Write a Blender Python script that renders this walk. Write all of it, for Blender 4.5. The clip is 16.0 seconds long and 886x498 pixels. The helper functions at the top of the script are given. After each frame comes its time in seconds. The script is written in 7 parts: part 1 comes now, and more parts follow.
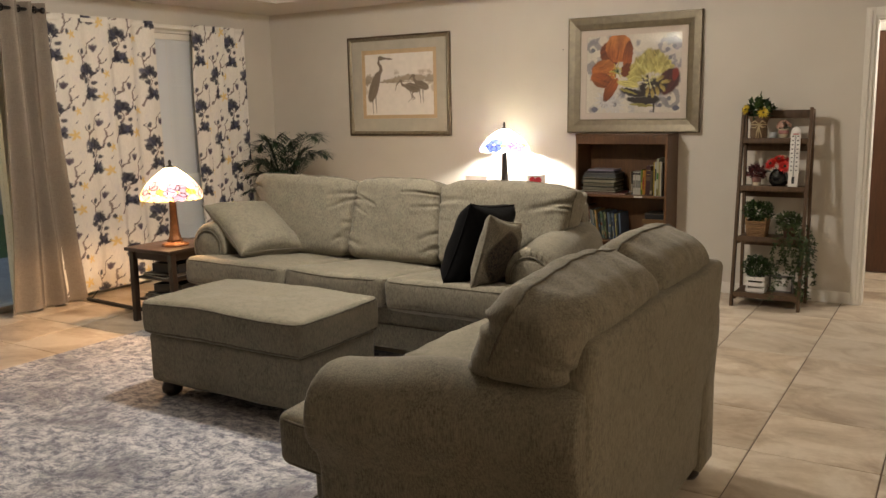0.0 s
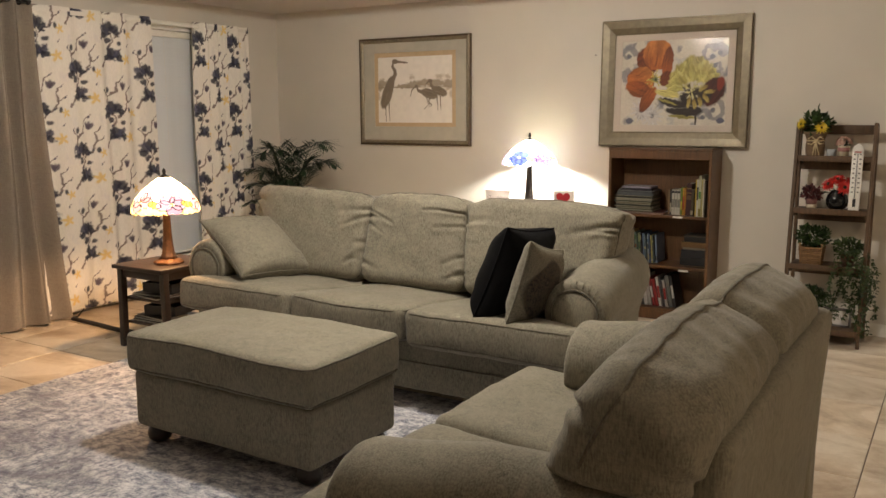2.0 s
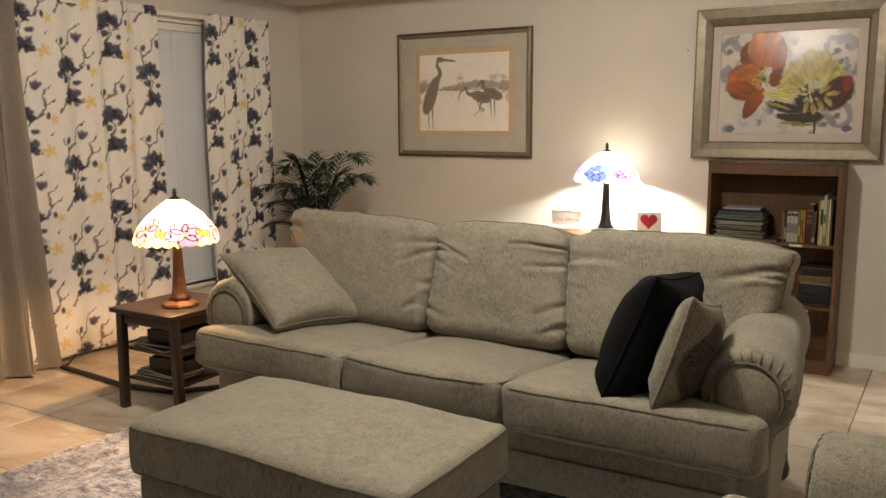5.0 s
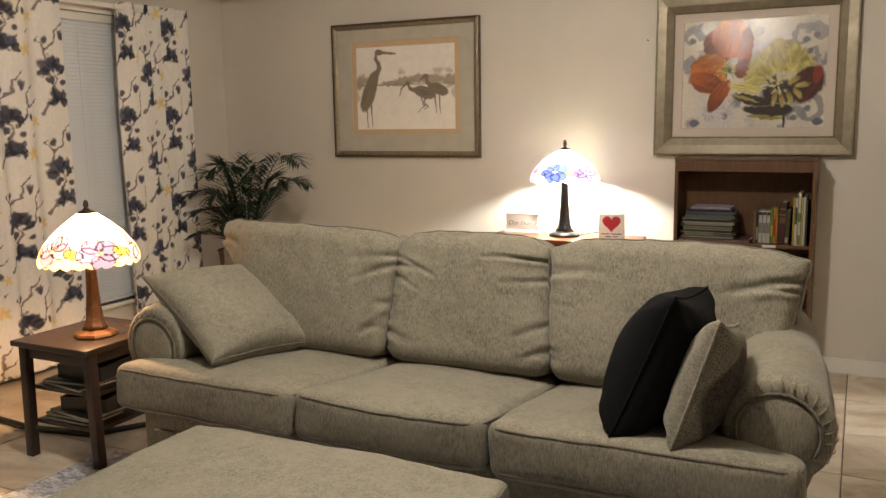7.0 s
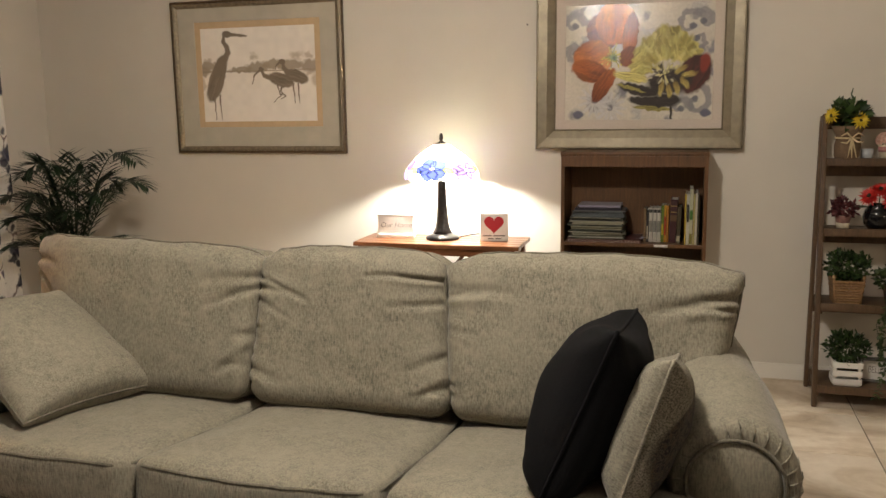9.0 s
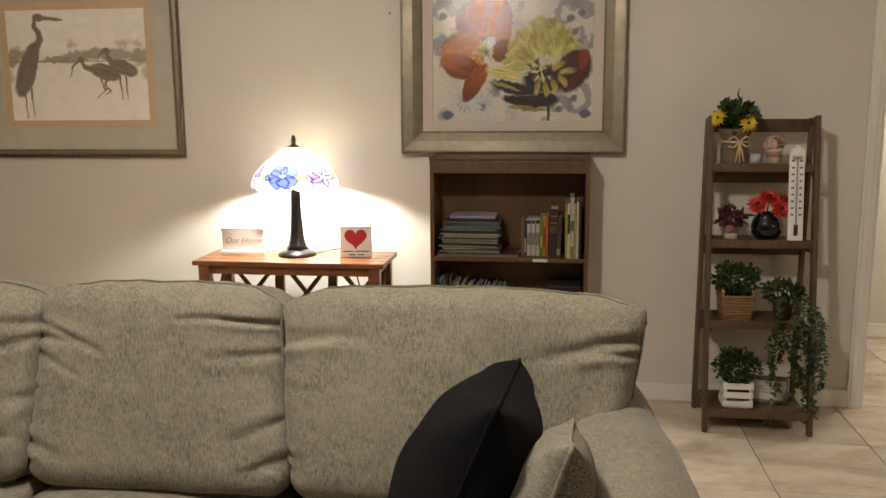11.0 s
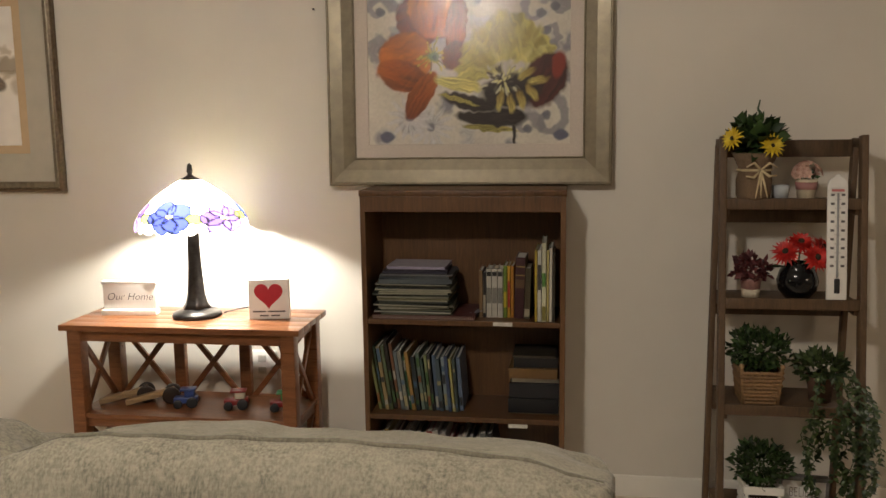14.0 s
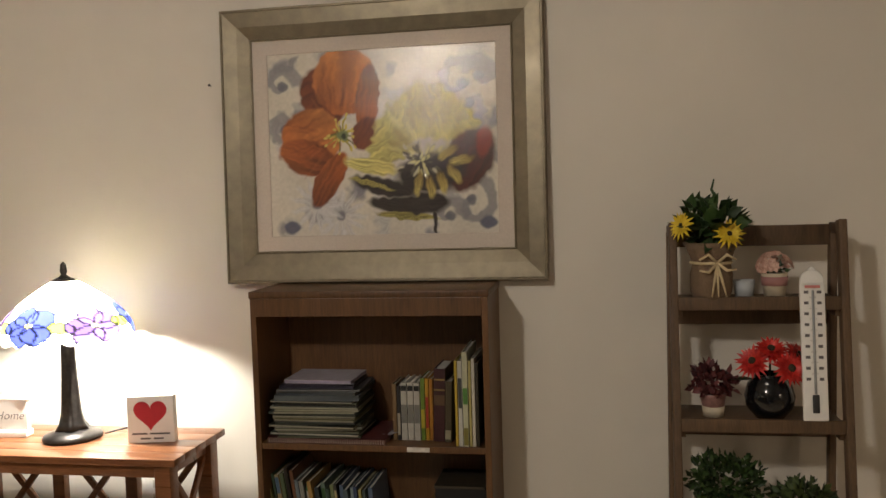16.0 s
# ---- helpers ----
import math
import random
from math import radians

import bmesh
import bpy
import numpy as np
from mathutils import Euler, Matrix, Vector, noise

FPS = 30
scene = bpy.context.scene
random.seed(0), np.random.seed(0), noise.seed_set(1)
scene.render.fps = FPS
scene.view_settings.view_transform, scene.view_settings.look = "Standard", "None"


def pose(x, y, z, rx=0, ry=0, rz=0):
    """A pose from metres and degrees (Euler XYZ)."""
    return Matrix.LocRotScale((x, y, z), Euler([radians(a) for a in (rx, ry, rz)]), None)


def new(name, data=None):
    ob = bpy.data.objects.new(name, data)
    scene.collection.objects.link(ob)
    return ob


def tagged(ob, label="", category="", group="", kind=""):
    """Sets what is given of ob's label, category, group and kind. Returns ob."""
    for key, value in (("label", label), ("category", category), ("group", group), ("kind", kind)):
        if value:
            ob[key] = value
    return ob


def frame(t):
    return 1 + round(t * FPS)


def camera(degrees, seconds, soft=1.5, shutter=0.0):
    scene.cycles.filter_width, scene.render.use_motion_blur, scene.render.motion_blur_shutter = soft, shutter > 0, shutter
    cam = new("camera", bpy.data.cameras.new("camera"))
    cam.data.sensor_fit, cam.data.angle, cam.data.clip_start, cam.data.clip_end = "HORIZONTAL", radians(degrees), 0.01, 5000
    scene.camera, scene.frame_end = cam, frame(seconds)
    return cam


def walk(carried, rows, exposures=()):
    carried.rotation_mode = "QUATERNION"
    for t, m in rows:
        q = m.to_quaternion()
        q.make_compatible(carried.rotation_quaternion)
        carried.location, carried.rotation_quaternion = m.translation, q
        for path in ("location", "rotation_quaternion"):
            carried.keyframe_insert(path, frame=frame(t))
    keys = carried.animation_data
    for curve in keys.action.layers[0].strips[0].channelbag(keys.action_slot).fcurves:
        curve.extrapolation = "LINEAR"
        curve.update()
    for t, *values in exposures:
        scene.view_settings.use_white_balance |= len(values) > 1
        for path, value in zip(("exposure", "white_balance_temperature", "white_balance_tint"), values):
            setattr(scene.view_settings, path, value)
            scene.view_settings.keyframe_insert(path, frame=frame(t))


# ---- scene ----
cam = camera(55.2, 16.0)
METRES, EYE, TILT, LEAN, TURN = 5.04, 1.5, 0.0, 0.0, 31.8
ROWS = [
    (0.0, 0.0, 0.0, 0.0, -0.21, -9.63, 1.21),
    (0.5, -0.0001, 0.0296, -0.0025, -0.94, -9.75, 1.0),
    (1.0, 0.0026, 0.0683, 0.0012, -0.37, -8.84, -0.2),
    (1.5, -0.006, 0.0919, -0.0015, 0.71, -8.87, -0.81),
    (2.0, -0.0301, 0.118, 0.0008, -0.15, -9.13, 0.22),
    (2.5, -0.0512, 0.1525, -0.0021, -0.69, -9.07, 0.2),
    (3.0, -0.0639, 0.1979, -0.0002, 1.08, -8.92, -0.3),
    (5.5, -0.1171, 0.3532, 0.0003, -0.71, -8.76, 0.26),
    (6.0, -0.1228, 0.3757, -0.0008, -1.51, -9.01, 0.37),
    (6.5, -0.1349, 0.4043, 0.0025, -3.57, -8.72, 1.07),
    (7.0, -0.1418, 0.4266, -0.0007, -5.71, -8.83, 0.9),
    (7.5, -0.142, 0.4596, 0.0019, -8.11, -9.38, 0.41),
    (8.0, -0.1371, 0.4796, 0.003, -9.94, -9.27, 0.23),
    (8.5, -0.1382, 0.5013, 0.0006, -11.65, -9.58, 0.48),
    (9.0, -0.1439, 0.5359, 0.0008, -15.68, -9.66, 0.85),
    (9.5, -0.1467, 0.5569, -0.0013, -18.56, -10.17, 0.27),
    (10.0, -0.1316, 0.578, -0.0011, -20.62, -10.35, 0.15),
    (12.5, -0.029, 0.7156, -0.0017, -27.49, -8.71, 0.69),
    (13.0, -0.0043, 0.7397, -0.0044, -28.0, -8.99, 0.69),
    (13.5, 0.0114, 0.7624, -0.0032, -26.82, -9.0, 1.01),
    (14.0, 0.0286, 0.7754, -0.0042, -23.41, -8.26, 0.71),
    (14.5, 0.0589, 0.7826, -0.0015, -20.62, -6.41, -0.46),
    (15.0, 0.092, 0.7952, 0.0011, -22.19, -5.78, -0.58),
    (15.5, 0.1189, 0.8195, 0.0025, -23.04, -4.76, -0.02),
    (16.0, 0.1381, 0.8321, 0.0053, -21.47, -3.51, 1.74),
]
walk(cam, [(t, pose(0, 0, EYE, TILT, LEAN, TURN) @ pose(METRES * x, METRES * y, METRES * z, 90 + pitch, roll, yaw)) for t, x, y, z, yaw, pitch, roll in ROWS],
     ((0.0, 0.25), (3.0, 0.25), (5.5, 0.18), (8.5, 0.18), (10.0, 0.16), (12.5, -0.1), (14.0, -0.12), (16.0, -0.14)))

# ---- world and lights ----
world = bpy.data.worlds.new("evening_sky")
scene.world = world
world.use_nodes = True
sky = world.node_tree.nodes.new("ShaderNodeTexSky")
sky.sky_type, sky.sun_disc = "NISHITA", False
sky.sun_elevation, sky.sun_rotation = radians(9), radians(200)
world.node_tree.links.new(sky.outputs[0], world.node_tree.nodes["Background"].inputs[0])
world.node_tree.nodes["Background"].inputs[1].default_value = 0.10


def lamp(name, watts, colour, x, y, z, radius):
    data = bpy.data.lights.new(name, "POINT")
    data.energy, data.color, data.shadow_soft_size = watts, colour, radius
    ob = new(name, data)
    ob.location = (x, y, z)
    return ob


lamp("ceiling_bulb", 128, (1.0, 0.91, 0.80), -2.75, 3.42, 2.64, 0.09)
lamp("kitchen_bulb", 58, (1.0, 0.81, 0.60), 2.9, 1.4, 2.20, 0.35)
lamp("hall_bulb", 50, (1.0, 0.93, 0.85), 0.3, 7.3, 2.28, 0.10)
lamp("console_lamp_bulb", 96, (1.0, 0.96, 0.87), -3.368, 6.462, 1.196, 0.03)
lamp("end_table_lamp_bulb", 60, (1.0, 0.56, 0.26), -4.80, 4.10, 0.975, 0.03)


# ---- small helpers ----
def srgb(r, g, b):
    """Linear colour of 0..255 values."""
    out = []
    for c in (r, g, b):
        c /= 255
        out.append(c / 12.92 if c <= 0.04045 else ((c + 0.055) / 1.055) ** 2.4)
    return tuple(out)


def obj(name, bm, material, smooth=True):
    me = bpy.data.meshes.new(name)
    bm.to_mesh(me)
    bm.free()
    if smooth:
        me.polygons.foreach_set("use_smooth", [True] * len(me.polygons))
    if material:
        me.materials.append(material)
    return new(name, me)


def part(name, bm, material, parent, label="", smooth=True):
    ob = obj(name, bm, material, smooth)
    ob.parent = parent
    if label:
        ob["label"] = label
    return ob


def thing(name, m, label, category, group=""):
    ob = new(name)
    ob.empty_display_size = 0.1
    ob.matrix_basis = m
    return tagged(ob, label, category, group)


def structure(name, bm, material, label, category, smooth=False):
    return tagged(obj(name, bm, material, smooth), label, category, kind="structure")


def add_box(bm, x0, x1, y0, y1, z0, z1, bevel=0.0, seg=2):
    made = bmesh.ops.create_cube(bm, size=1.0)["verts"]
    for v in made:
        v.co = Vector((x0 + (v.co.x + 0.5) * (x1 - x0), y0 + (v.co.y + 0.5) * (y1 - y0), z0 + (v.co.z + 0.5) * (z1 - z0)))
    if bevel:
        edges = list({e for v in made for e in v.link_edges})
        bmesh.ops.bevel(bm, geom=edges, offset=bevel, segments=seg, affect="EDGES", profile=0.6)
    return bm


def box(x0, x1, y0, y1, z0, z1, bevel=0.0, seg=2):
    return add_box(bmesh.new(), x0, x1, y0, y1, z0, z1, bevel, seg)


def beam(a, b, w, d, bevel=0.002, up=(0, 0, 1)):
    """A bar of section w x d from a to b."""
    a, b = Vector(a), Vector(b)
    z = (b - a).normalized()
    ref = Vector(up)
    if abs(z.dot(ref)) > 0.95:
        ref = Vector((0, 1, 0))
    x = ref.cross(z).normalized()
    y = z.cross(x)
    bm = box(-w / 2, w / 2, -d / 2, d / 2, 0, (b - a).length, bevel)
    m = Matrix((x, y, z)).transposed().to_4x4()
    bmesh.ops.transform(bm, matrix=Matrix.Translation(a) @ m, verts=bm.verts)
    return bm


def lathe(profile, n=40, wave=0.0, waves=0):
    """A turned shape from (radius, z) pairs; wave scallops the last row."""
    bm = bmesh.new()
    rows = []
    for i, (r, z) in enumerate(profile):
        row = []
        for j in range(n):
            a = 2 * math.pi * j / n
            dz = wave * abs(math.sin(a * waves / 2)) if wave and i >= len(profile) - 2 else 0
            row.append(bm.verts.new((r * math.cos(a), r * math.sin(a), z - dz)))
        rows.append(row)
    for a, b in zip(rows, rows[1:]):
        for j in range(n):
            bm.faces.new((a[j], a[(j + 1) % n], b[(j + 1) % n], b[j]))
    for row, flip in ((rows[0], True), (rows[-1], False)):
        if abs(profile[0 if flip else -1][0]) > 1e-4 and not wave:
            bm.faces.new(row if flip else row[::-1])
    bmesh.ops.recalc_face_normals(bm, faces=bm.faces)
    return bm


def tube(bm, pts, r, closed=False, n=6):
    pts = [Vector(p) for p in pts]
    rows = []
    count = len(pts)
    for i, p in enumerate(pts):
        a = pts[i - 1] if (i or closed) else p
        b = pts[(i + 1) % count] if (i < count - 1 or closed) else p
        t = (b - a).normalized() if (b - a).length > 1e-7 else Vector((0, 0, 1))
        ref = Vector((0, 0, 1)) if abs(t.z) < 0.9 else Vector((0, 1, 0))
        u = t.cross(ref).normalized()
        v = t.cross(u)
        rr = r[i] if isinstance(r, (list, tuple)) else r
        rows.append([bm.verts.new(p + u * (rr * math.cos(2 * math.pi * k / n)) + v * (rr * math.sin(2 * math.pi * k / n))) for k in range(n)])
    pairs = list(zip(rows, rows[1:])) + ([(rows[-1], rows[0])] if closed else [])
    for a, b in pairs:
        for k in range(n):
            bm.faces.new((a[k], a[(k + 1) % n], b[(k + 1) % n], b[k]))
    if not closed:
        bm.faces.new(rows[0][::-1])
        bm.faces.new(rows[-1])
    return bm


def soft_box(hx, hy, hz, r, n=(12, 8, 6), fn=None, k=4):
    """A rounded box about the origin with half sizes hx, hy, hz, its surface moved by fn."""
    lines = []
    for h, m in zip((hx, hy, hz), n):
        rr = min(r, h * 0.98)
        side = [h - rr * (1 - math.sin(math.pi / 2 * i / k)) for i in range(k + 1)]
        mid = [(-1 + 2 * i / m) * (h - rr) for i in range(1, m)]
        lines.append([-c for c in side[::-1]] + mid + side)
    half = (hx, hy, hz)
    inner = [h - min(r, h * 0.98) for h in half]
    bm, seen = bmesh.new(), {}

    def vert(p):
        key = tuple(round(c, 5) for c in p)
        if key not in seen:
            c = Vector([max(-i, min(i, q)) for q, i in zip(p, inner)])
            d = Vector(p) - c
            scale = Vector([x / min(r, h * 0.98) for x, h in zip(d, half)])
            if scale.length > 1e-9:
                scale.normalize()
                c = c + Vector([s * min(r, h * 0.98) for s, h in zip(scale, half)])
            seen[key] = bm.verts.new(fn(c) if fn else c)
        return seen[key]

    for axis in range(3):
        u, v = [a for a in range(3) if a != axis]
        for sign in (-1, 1):
            for i in range(len(lines[u]) - 1):
                for j in range(len(lines[v]) - 1):
                    quad = []
                    for a, b in ((i, j), (i + 1, j), (i + 1, j + 1), (i, j + 1)):
                        p = [0, 0, 0]
                        p[axis], p[u], p[v] = sign * half[axis], lines[u][a], lines[v][b]
                        quad.append(vert(p))
                    try:
                        bm.faces.new(quad)
                    except ValueError:
                        pass
    bmesh.ops.recalc_face_normals(bm, faces=bm.faces)
    return bm


def smooth01(a, b, x):
    t = max(0.0, min(1.0, (x - a) / (b - a)))
    return t * t * (3 - 2 * t)


# ---- materials ----
class Nodes:
    """Small builder for one node material."""

    def __init__(self, name, rough=0.6, metal=0.0):
        self.mat = bpy.data.materials.new(name)
        self.mat.use_nodes = True
        self.tree = self.mat.node_tree
        self.bsdf = self.tree.nodes["Principled BSDF"]
        self.bsdf.inputs["Roughness"].default_value = rough
        self.bsdf.inputs["Metallic"].default_value = metal

    def add(self, kind, **inputs):
        node = self.tree.nodes.new(kind)
        for key, value in inputs.items():
            node.inputs[key.replace("_", " ")].default_value = value
        return node

    def link(self, a, b):
        self.tree.links.new(a, b)

    def coords(self, scale=(1, 1, 1), kind="Object"):
        tc = self.add("ShaderNodeTexCoord")
        mp = self.add("ShaderNodeMapping")
        mp.inputs["Scale"].default_value = scale
        self.link(tc.outputs[kind], mp.inputs["Vector"])
        return mp.outputs[0]

    def noise(self, vec, scale, detail=4.0, rough=0.55, distort=0.0):
        n = self.add("ShaderNodeTexNoise", Scale=scale, Detail=detail, Roughness=rough, Distortion=distort)
        self.link(vec, n.inputs["Vector"])
        return n.outputs[0]

    def ramp(self, fac, stops):
        r = self.add("ShaderNodeValToRGB")
        els = r.color_ramp.elements
        while len(els) < len(stops):
            els.new(0.5)
        for e, (pos, col) in zip(els, stops):
            e.position, e.color = pos, (*col, 1)
        self.link(fac, r.inputs[0])
        return r.outputs[0]

    def mix(self, fac, a, b, mode="MIX"):
        m = self.add("ShaderNodeMix")
        m.data_type, m.blend_type = "RGBA", mode
        for value, slot in ((fac, 0), (a, 6), (b, 7)):
            if hasattr(value, "is_linked"):
                self.link(value, m.inputs[slot])
            elif slot == 0:
                m.inputs[0].default_value = value
            else:
                m.inputs[slot].default_value = (*value, 1)
        return m.outputs[2]

    def colour(self, out):
        self.link(out, self.bsdf.inputs["Base Color"])

    def roughness(self, fac, low, high):
        m = self.add("ShaderNodeMapRange")
        m.inputs[3].default_value, m.inputs[4].default_value = low, high
        self.link(fac, m.inputs[0])
        self.link(m.outputs[0], self.bsdf.inputs["Roughness"])

    def bump(self, height, strength=0.3, distance=0.01):
        b = self.add("ShaderNodeBump", Strength=strength, Distance=distance)
        self.link(height, b.inputs["Height"])
        self.link(b.outputs[0], self.bsdf.inputs["Normal"])


def wall_paint(name, a, b):
    m = Nodes(name, 0.75)
    v = m.coords()
    m.colour(m.ramp(m.noise(v, 1.3, 5), [(0.3, a), (0.7, b)]))
    m.bump(m.noise(v, 90, 3), 0.12, 0.004)
    return m.mat


def plain(name, colour, rough=0.5, metal=0.0, vary=0.12, scale=30.0, bump=0.0):
    m = Nodes(name, rough, metal)
    v = m.coords()
    n = m.noise(v, scale, 5)
    m.colour(m.ramp(n, [(0.25, tuple(c * (1 - vary) for c in colour)), (0.75, tuple(min(1, c * (1 + vary)) for c in colour))]))
    m.roughness(m.noise(v, scale * 0.4), max(0.03, rough - 0.1), min(1, rough + 0.1))
    if bump:
        m.bump(n, bump, 0.003)
    return m.mat


def wood(name, dark, light, grain=(1.2, 16, 16), rough=0.45):
    m = Nodes(name, rough)
    v = m.coords(grain)
    n = m.noise(v, 3.0, 8, 0.6, 1.2)
    info = m.add("ShaderNodeObjectInfo")
    fine = m.noise(m.coords(tuple(g * 4 for g in grain)), 6.0, 4)
    col = m.ramp(n, [(0.28, dark), (0.5, tuple((a + b) / 2 for a, b in zip(dark, light))), (0.72, light)])
    col = m.mix(0.35, col, m.ramp(fine, [(0.3, dark), (0.7, light)]))
    hsv = m.add("ShaderNodeHueSaturation")
    mr = m.add("ShaderNodeMapRange")
    mr.inputs[3].default_value, mr.inputs[4].default_value = 0.82, 1.15
    m.link(info.outputs["Random"], mr.inputs[0])
    m.link(mr.outputs[0], hsv.inputs["Value"])
    m.link(col, hsv.inputs["Color"])
    m.colour(hsv.outputs[0])
    m.roughness(n, rough - 0.1, rough + 0.12)
    m.bump(fine, 0.12, 0.002)
    return m.mat


def chenille(name, dark, light):
    """Flecked chenille: short pale and dark slubs, with rubbed paler patches."""
    m = Nodes(name, 0.9)
    slub = m.noise(m.coords((1, 1, 0.20)), 225, 2, 0.6)
    cross = m.noise(m.coords((0.30, 0.30, 1)), 230, 2, 0.6)
    cloud = m.noise(m.coords(), 34, 4, 0.65)
    wear = m.noise(m.coords(), 7.0, 7, 0.68, 0.6)
    mid = tuple(0.55 * a + 0.45 * b for a, b in zip(dark, light))
    stops = [(0.33, dark), (0.47, mid), (0.62, light)]
    col = m.mix(0.28, m.ramp(slub, stops), m.ramp(cross, stops))
    pale = tuple(min(1, c * 1.25) for c in light)
    col = m.mix(m.ramp(cloud, [(0.46, (0, 0, 0)), (0.68, (0.34, 0.34, 0.34))]), col, pale)
    col = m.mix(m.ramp(wear, [(0.42, (0, 0, 0)), (0.66, (0.52, 0.52, 0.52))]), col, light)
    m.colour(col)
    m.bsdf.inputs["Sheen Weight"].default_value = 0.15
    m.bsdf.inputs["Sheen Roughness"].default_value = 0.45
    m.bump(slub, 0.32, 0.004)
    return m.mat


def attribute_paint(name, rough=0.6, weave=0.0, glass=False):
    """Colour from the mesh's own painted pattern."""
    m = Nodes(name, rough)
    a = m.add("ShaderNodeAttribute")
    a.attribute_name = "paint"
    m.colour(a.outputs["Color"])
    if weave:
        m.bump(m.noise(m.coords(), 350, 2), weave, 0.002)
    if glass:
        tr = m.add("ShaderNodeBsdfTranslucent")
        m.link(a.outputs["Color"], tr.inputs["Color"])
        mx = m.add("ShaderNodeMixShader", Fac=0.93)
        m.link(m.bsdf.outputs[0], mx.inputs[1])
        m.link(tr.outputs[0], mx.inputs[2])
        m.link(mx.outputs[0], m.tree.nodes["Material Output"].inputs["Surface"])
    return m.mat


M_WALL = wall_paint("greige_wall_paint", (0.62, 0.578, 0.508), (0.665, 0.62, 0.545))
M_CEIL = wall_paint("ceiling_paint", (0.60, 0.56, 0.52), (0.64, 0.60, 0.55))
M_TRAY = wall_paint("tray_paint", (0.72, 0.70, 0.66), (0.76, 0.74, 0.70))
M_TRIM = plain("white_trim_paint", (0.80, 0.77, 0.70), 0.4, vary=0.05, scale=6)
M_SOFA = chenille("olive_chenille", (0.088, 0.079, 0.057), (0.258, 0.233, 0.173))
# same cloth as the seats; its darker colour is seam shadow painted in
M_SOFA_SHADED_PIPE = chenille("olive_chenille_shaded_piping", (0.05, 0.044, 0.03), (0.15, 0.133, 0.095))
M_BLACKWOOD = wood("espresso_wood", (0.012, 0.007, 0.005), (0.035, 0.02, 0.014), rough=0.35)
M_BOOKCASE = wood("walnut_laminate", (0.050, 0.0215, 0.0072), (0.142, 0.066, 0.0225), grain=(14, 14, 1.0), rough=0.42)
M_CONSOLE = wood("acacia_wood", (0.085, 0.028, 0.010), (0.27, 0.105, 0.040), rough=0.3)
M_LADDER = wood("weathered_brown_wood", (0.048, 0.026, 0.012), (0.138, 0.079, 0.038), grain=(10, 10, 1.4), rough=0.6)
M_DOORWOOD = wood("dark_door_wood", (0.05, 0.020, 0.009), (0.12, 0.052, 0.024), grain=(14, 14, 1.0), rough=0.45)
M_BRONZE = plain("dark_bronze", (0.055, 0.050, 0.048), 0.32, 0.75, 0.4, 40, 0.15)
M_COPPER = plain("antique_bronze_brown", (0.17, 0.075, 0.030), 0.42, 0.55, 0.35, 40, 0.15)
M_PAINT = attribute_paint("printed_paper", 0.7)
M_CLOTH_PRINT = attribute_paint("printed_curtain_cloth", 0.9, 0.25)
M_LAMPGLASS = attribute_paint("stained_glass", 0.25, glass=True)
M_WHITE = plain("white_paint", (0.78, 0.76, 0.72), 0.5, vary=0.05)
M_BLACK = plain("black_cloth", (0.0045, 0.0045, 0.0052), 0.95, vary=0.3, scale=300, bump=0.3)
M_BLACK.node_tree.nodes["Principled BSDF"].inputs["Specular IOR Level"].default_value = 0.15


def floor_tile():
    m = Nodes("travertine_tile", 0.4)
    info = m.add("ShaderNodeObjectInfo")
    geo = m.add("ShaderNodeNewGeometry")
    vec = m.add("ShaderNodeVectorMath")
    vec.operation = "MULTIPLY_ADD"
    comb = m.add("ShaderNodeCombineXYZ")
    m.link(info.outputs["Random"], comb.inputs[2])
    m.link(info.outputs["Random"], comb.inputs[0])
    m.link(comb.outputs[0], vec.inputs[0])
    vec.inputs[1].default_value = (3.7, 1, 41)
    m.link(geo.outputs["Position"], vec.inputs[2])
    mp = m.add("ShaderNodeMapping")
    mp.inputs["Scale"].default_value = (1.0, 1.6, 1)
    m.link(vec.outputs[0], mp.inputs[0])
    big = m.noise(mp.outputs[0], 2.0, 9, 0.62, 0.9)
    small = m.noise(vec.outputs[0], 22, 6, 0.65)
    col = m.ramp(big, [(0.34, (0.30, 0.21, 0.13)), (0.46, (0.52, 0.42, 0.30)), (0.58, (0.70, 0.62, 0.50))])
    col = m.mix(0.30, col, m.ramp(small, [(0.3, (0.42, 0.32, 0.22)), (0.7, (0.70, 0.62, 0.50))]))
    hsv = m.add("ShaderNodeHueSaturation")
    mr = m.add("ShaderNodeMapRange")
    mr.inputs[3].default_value, mr.inputs[4].default_value = 0.86, 1.1
    m.link(info.outputs["Random"], mr.inputs[0])
    m.link(mr.outputs[0], hsv.inputs["Value"])
    m.link(col, hsv.inputs["Color"])
    m.colour(hsv.outputs[0])
    m.roughness(small, 0.28, 0.5)
    m.bump(small, 0.08, 0.003)
    return m.mat


M_TILE = floor_tile()
M_GROUT = plain("dark_grout", (0.17, 0.135, 0.10), 0.9, vary=0.2, scale=60)


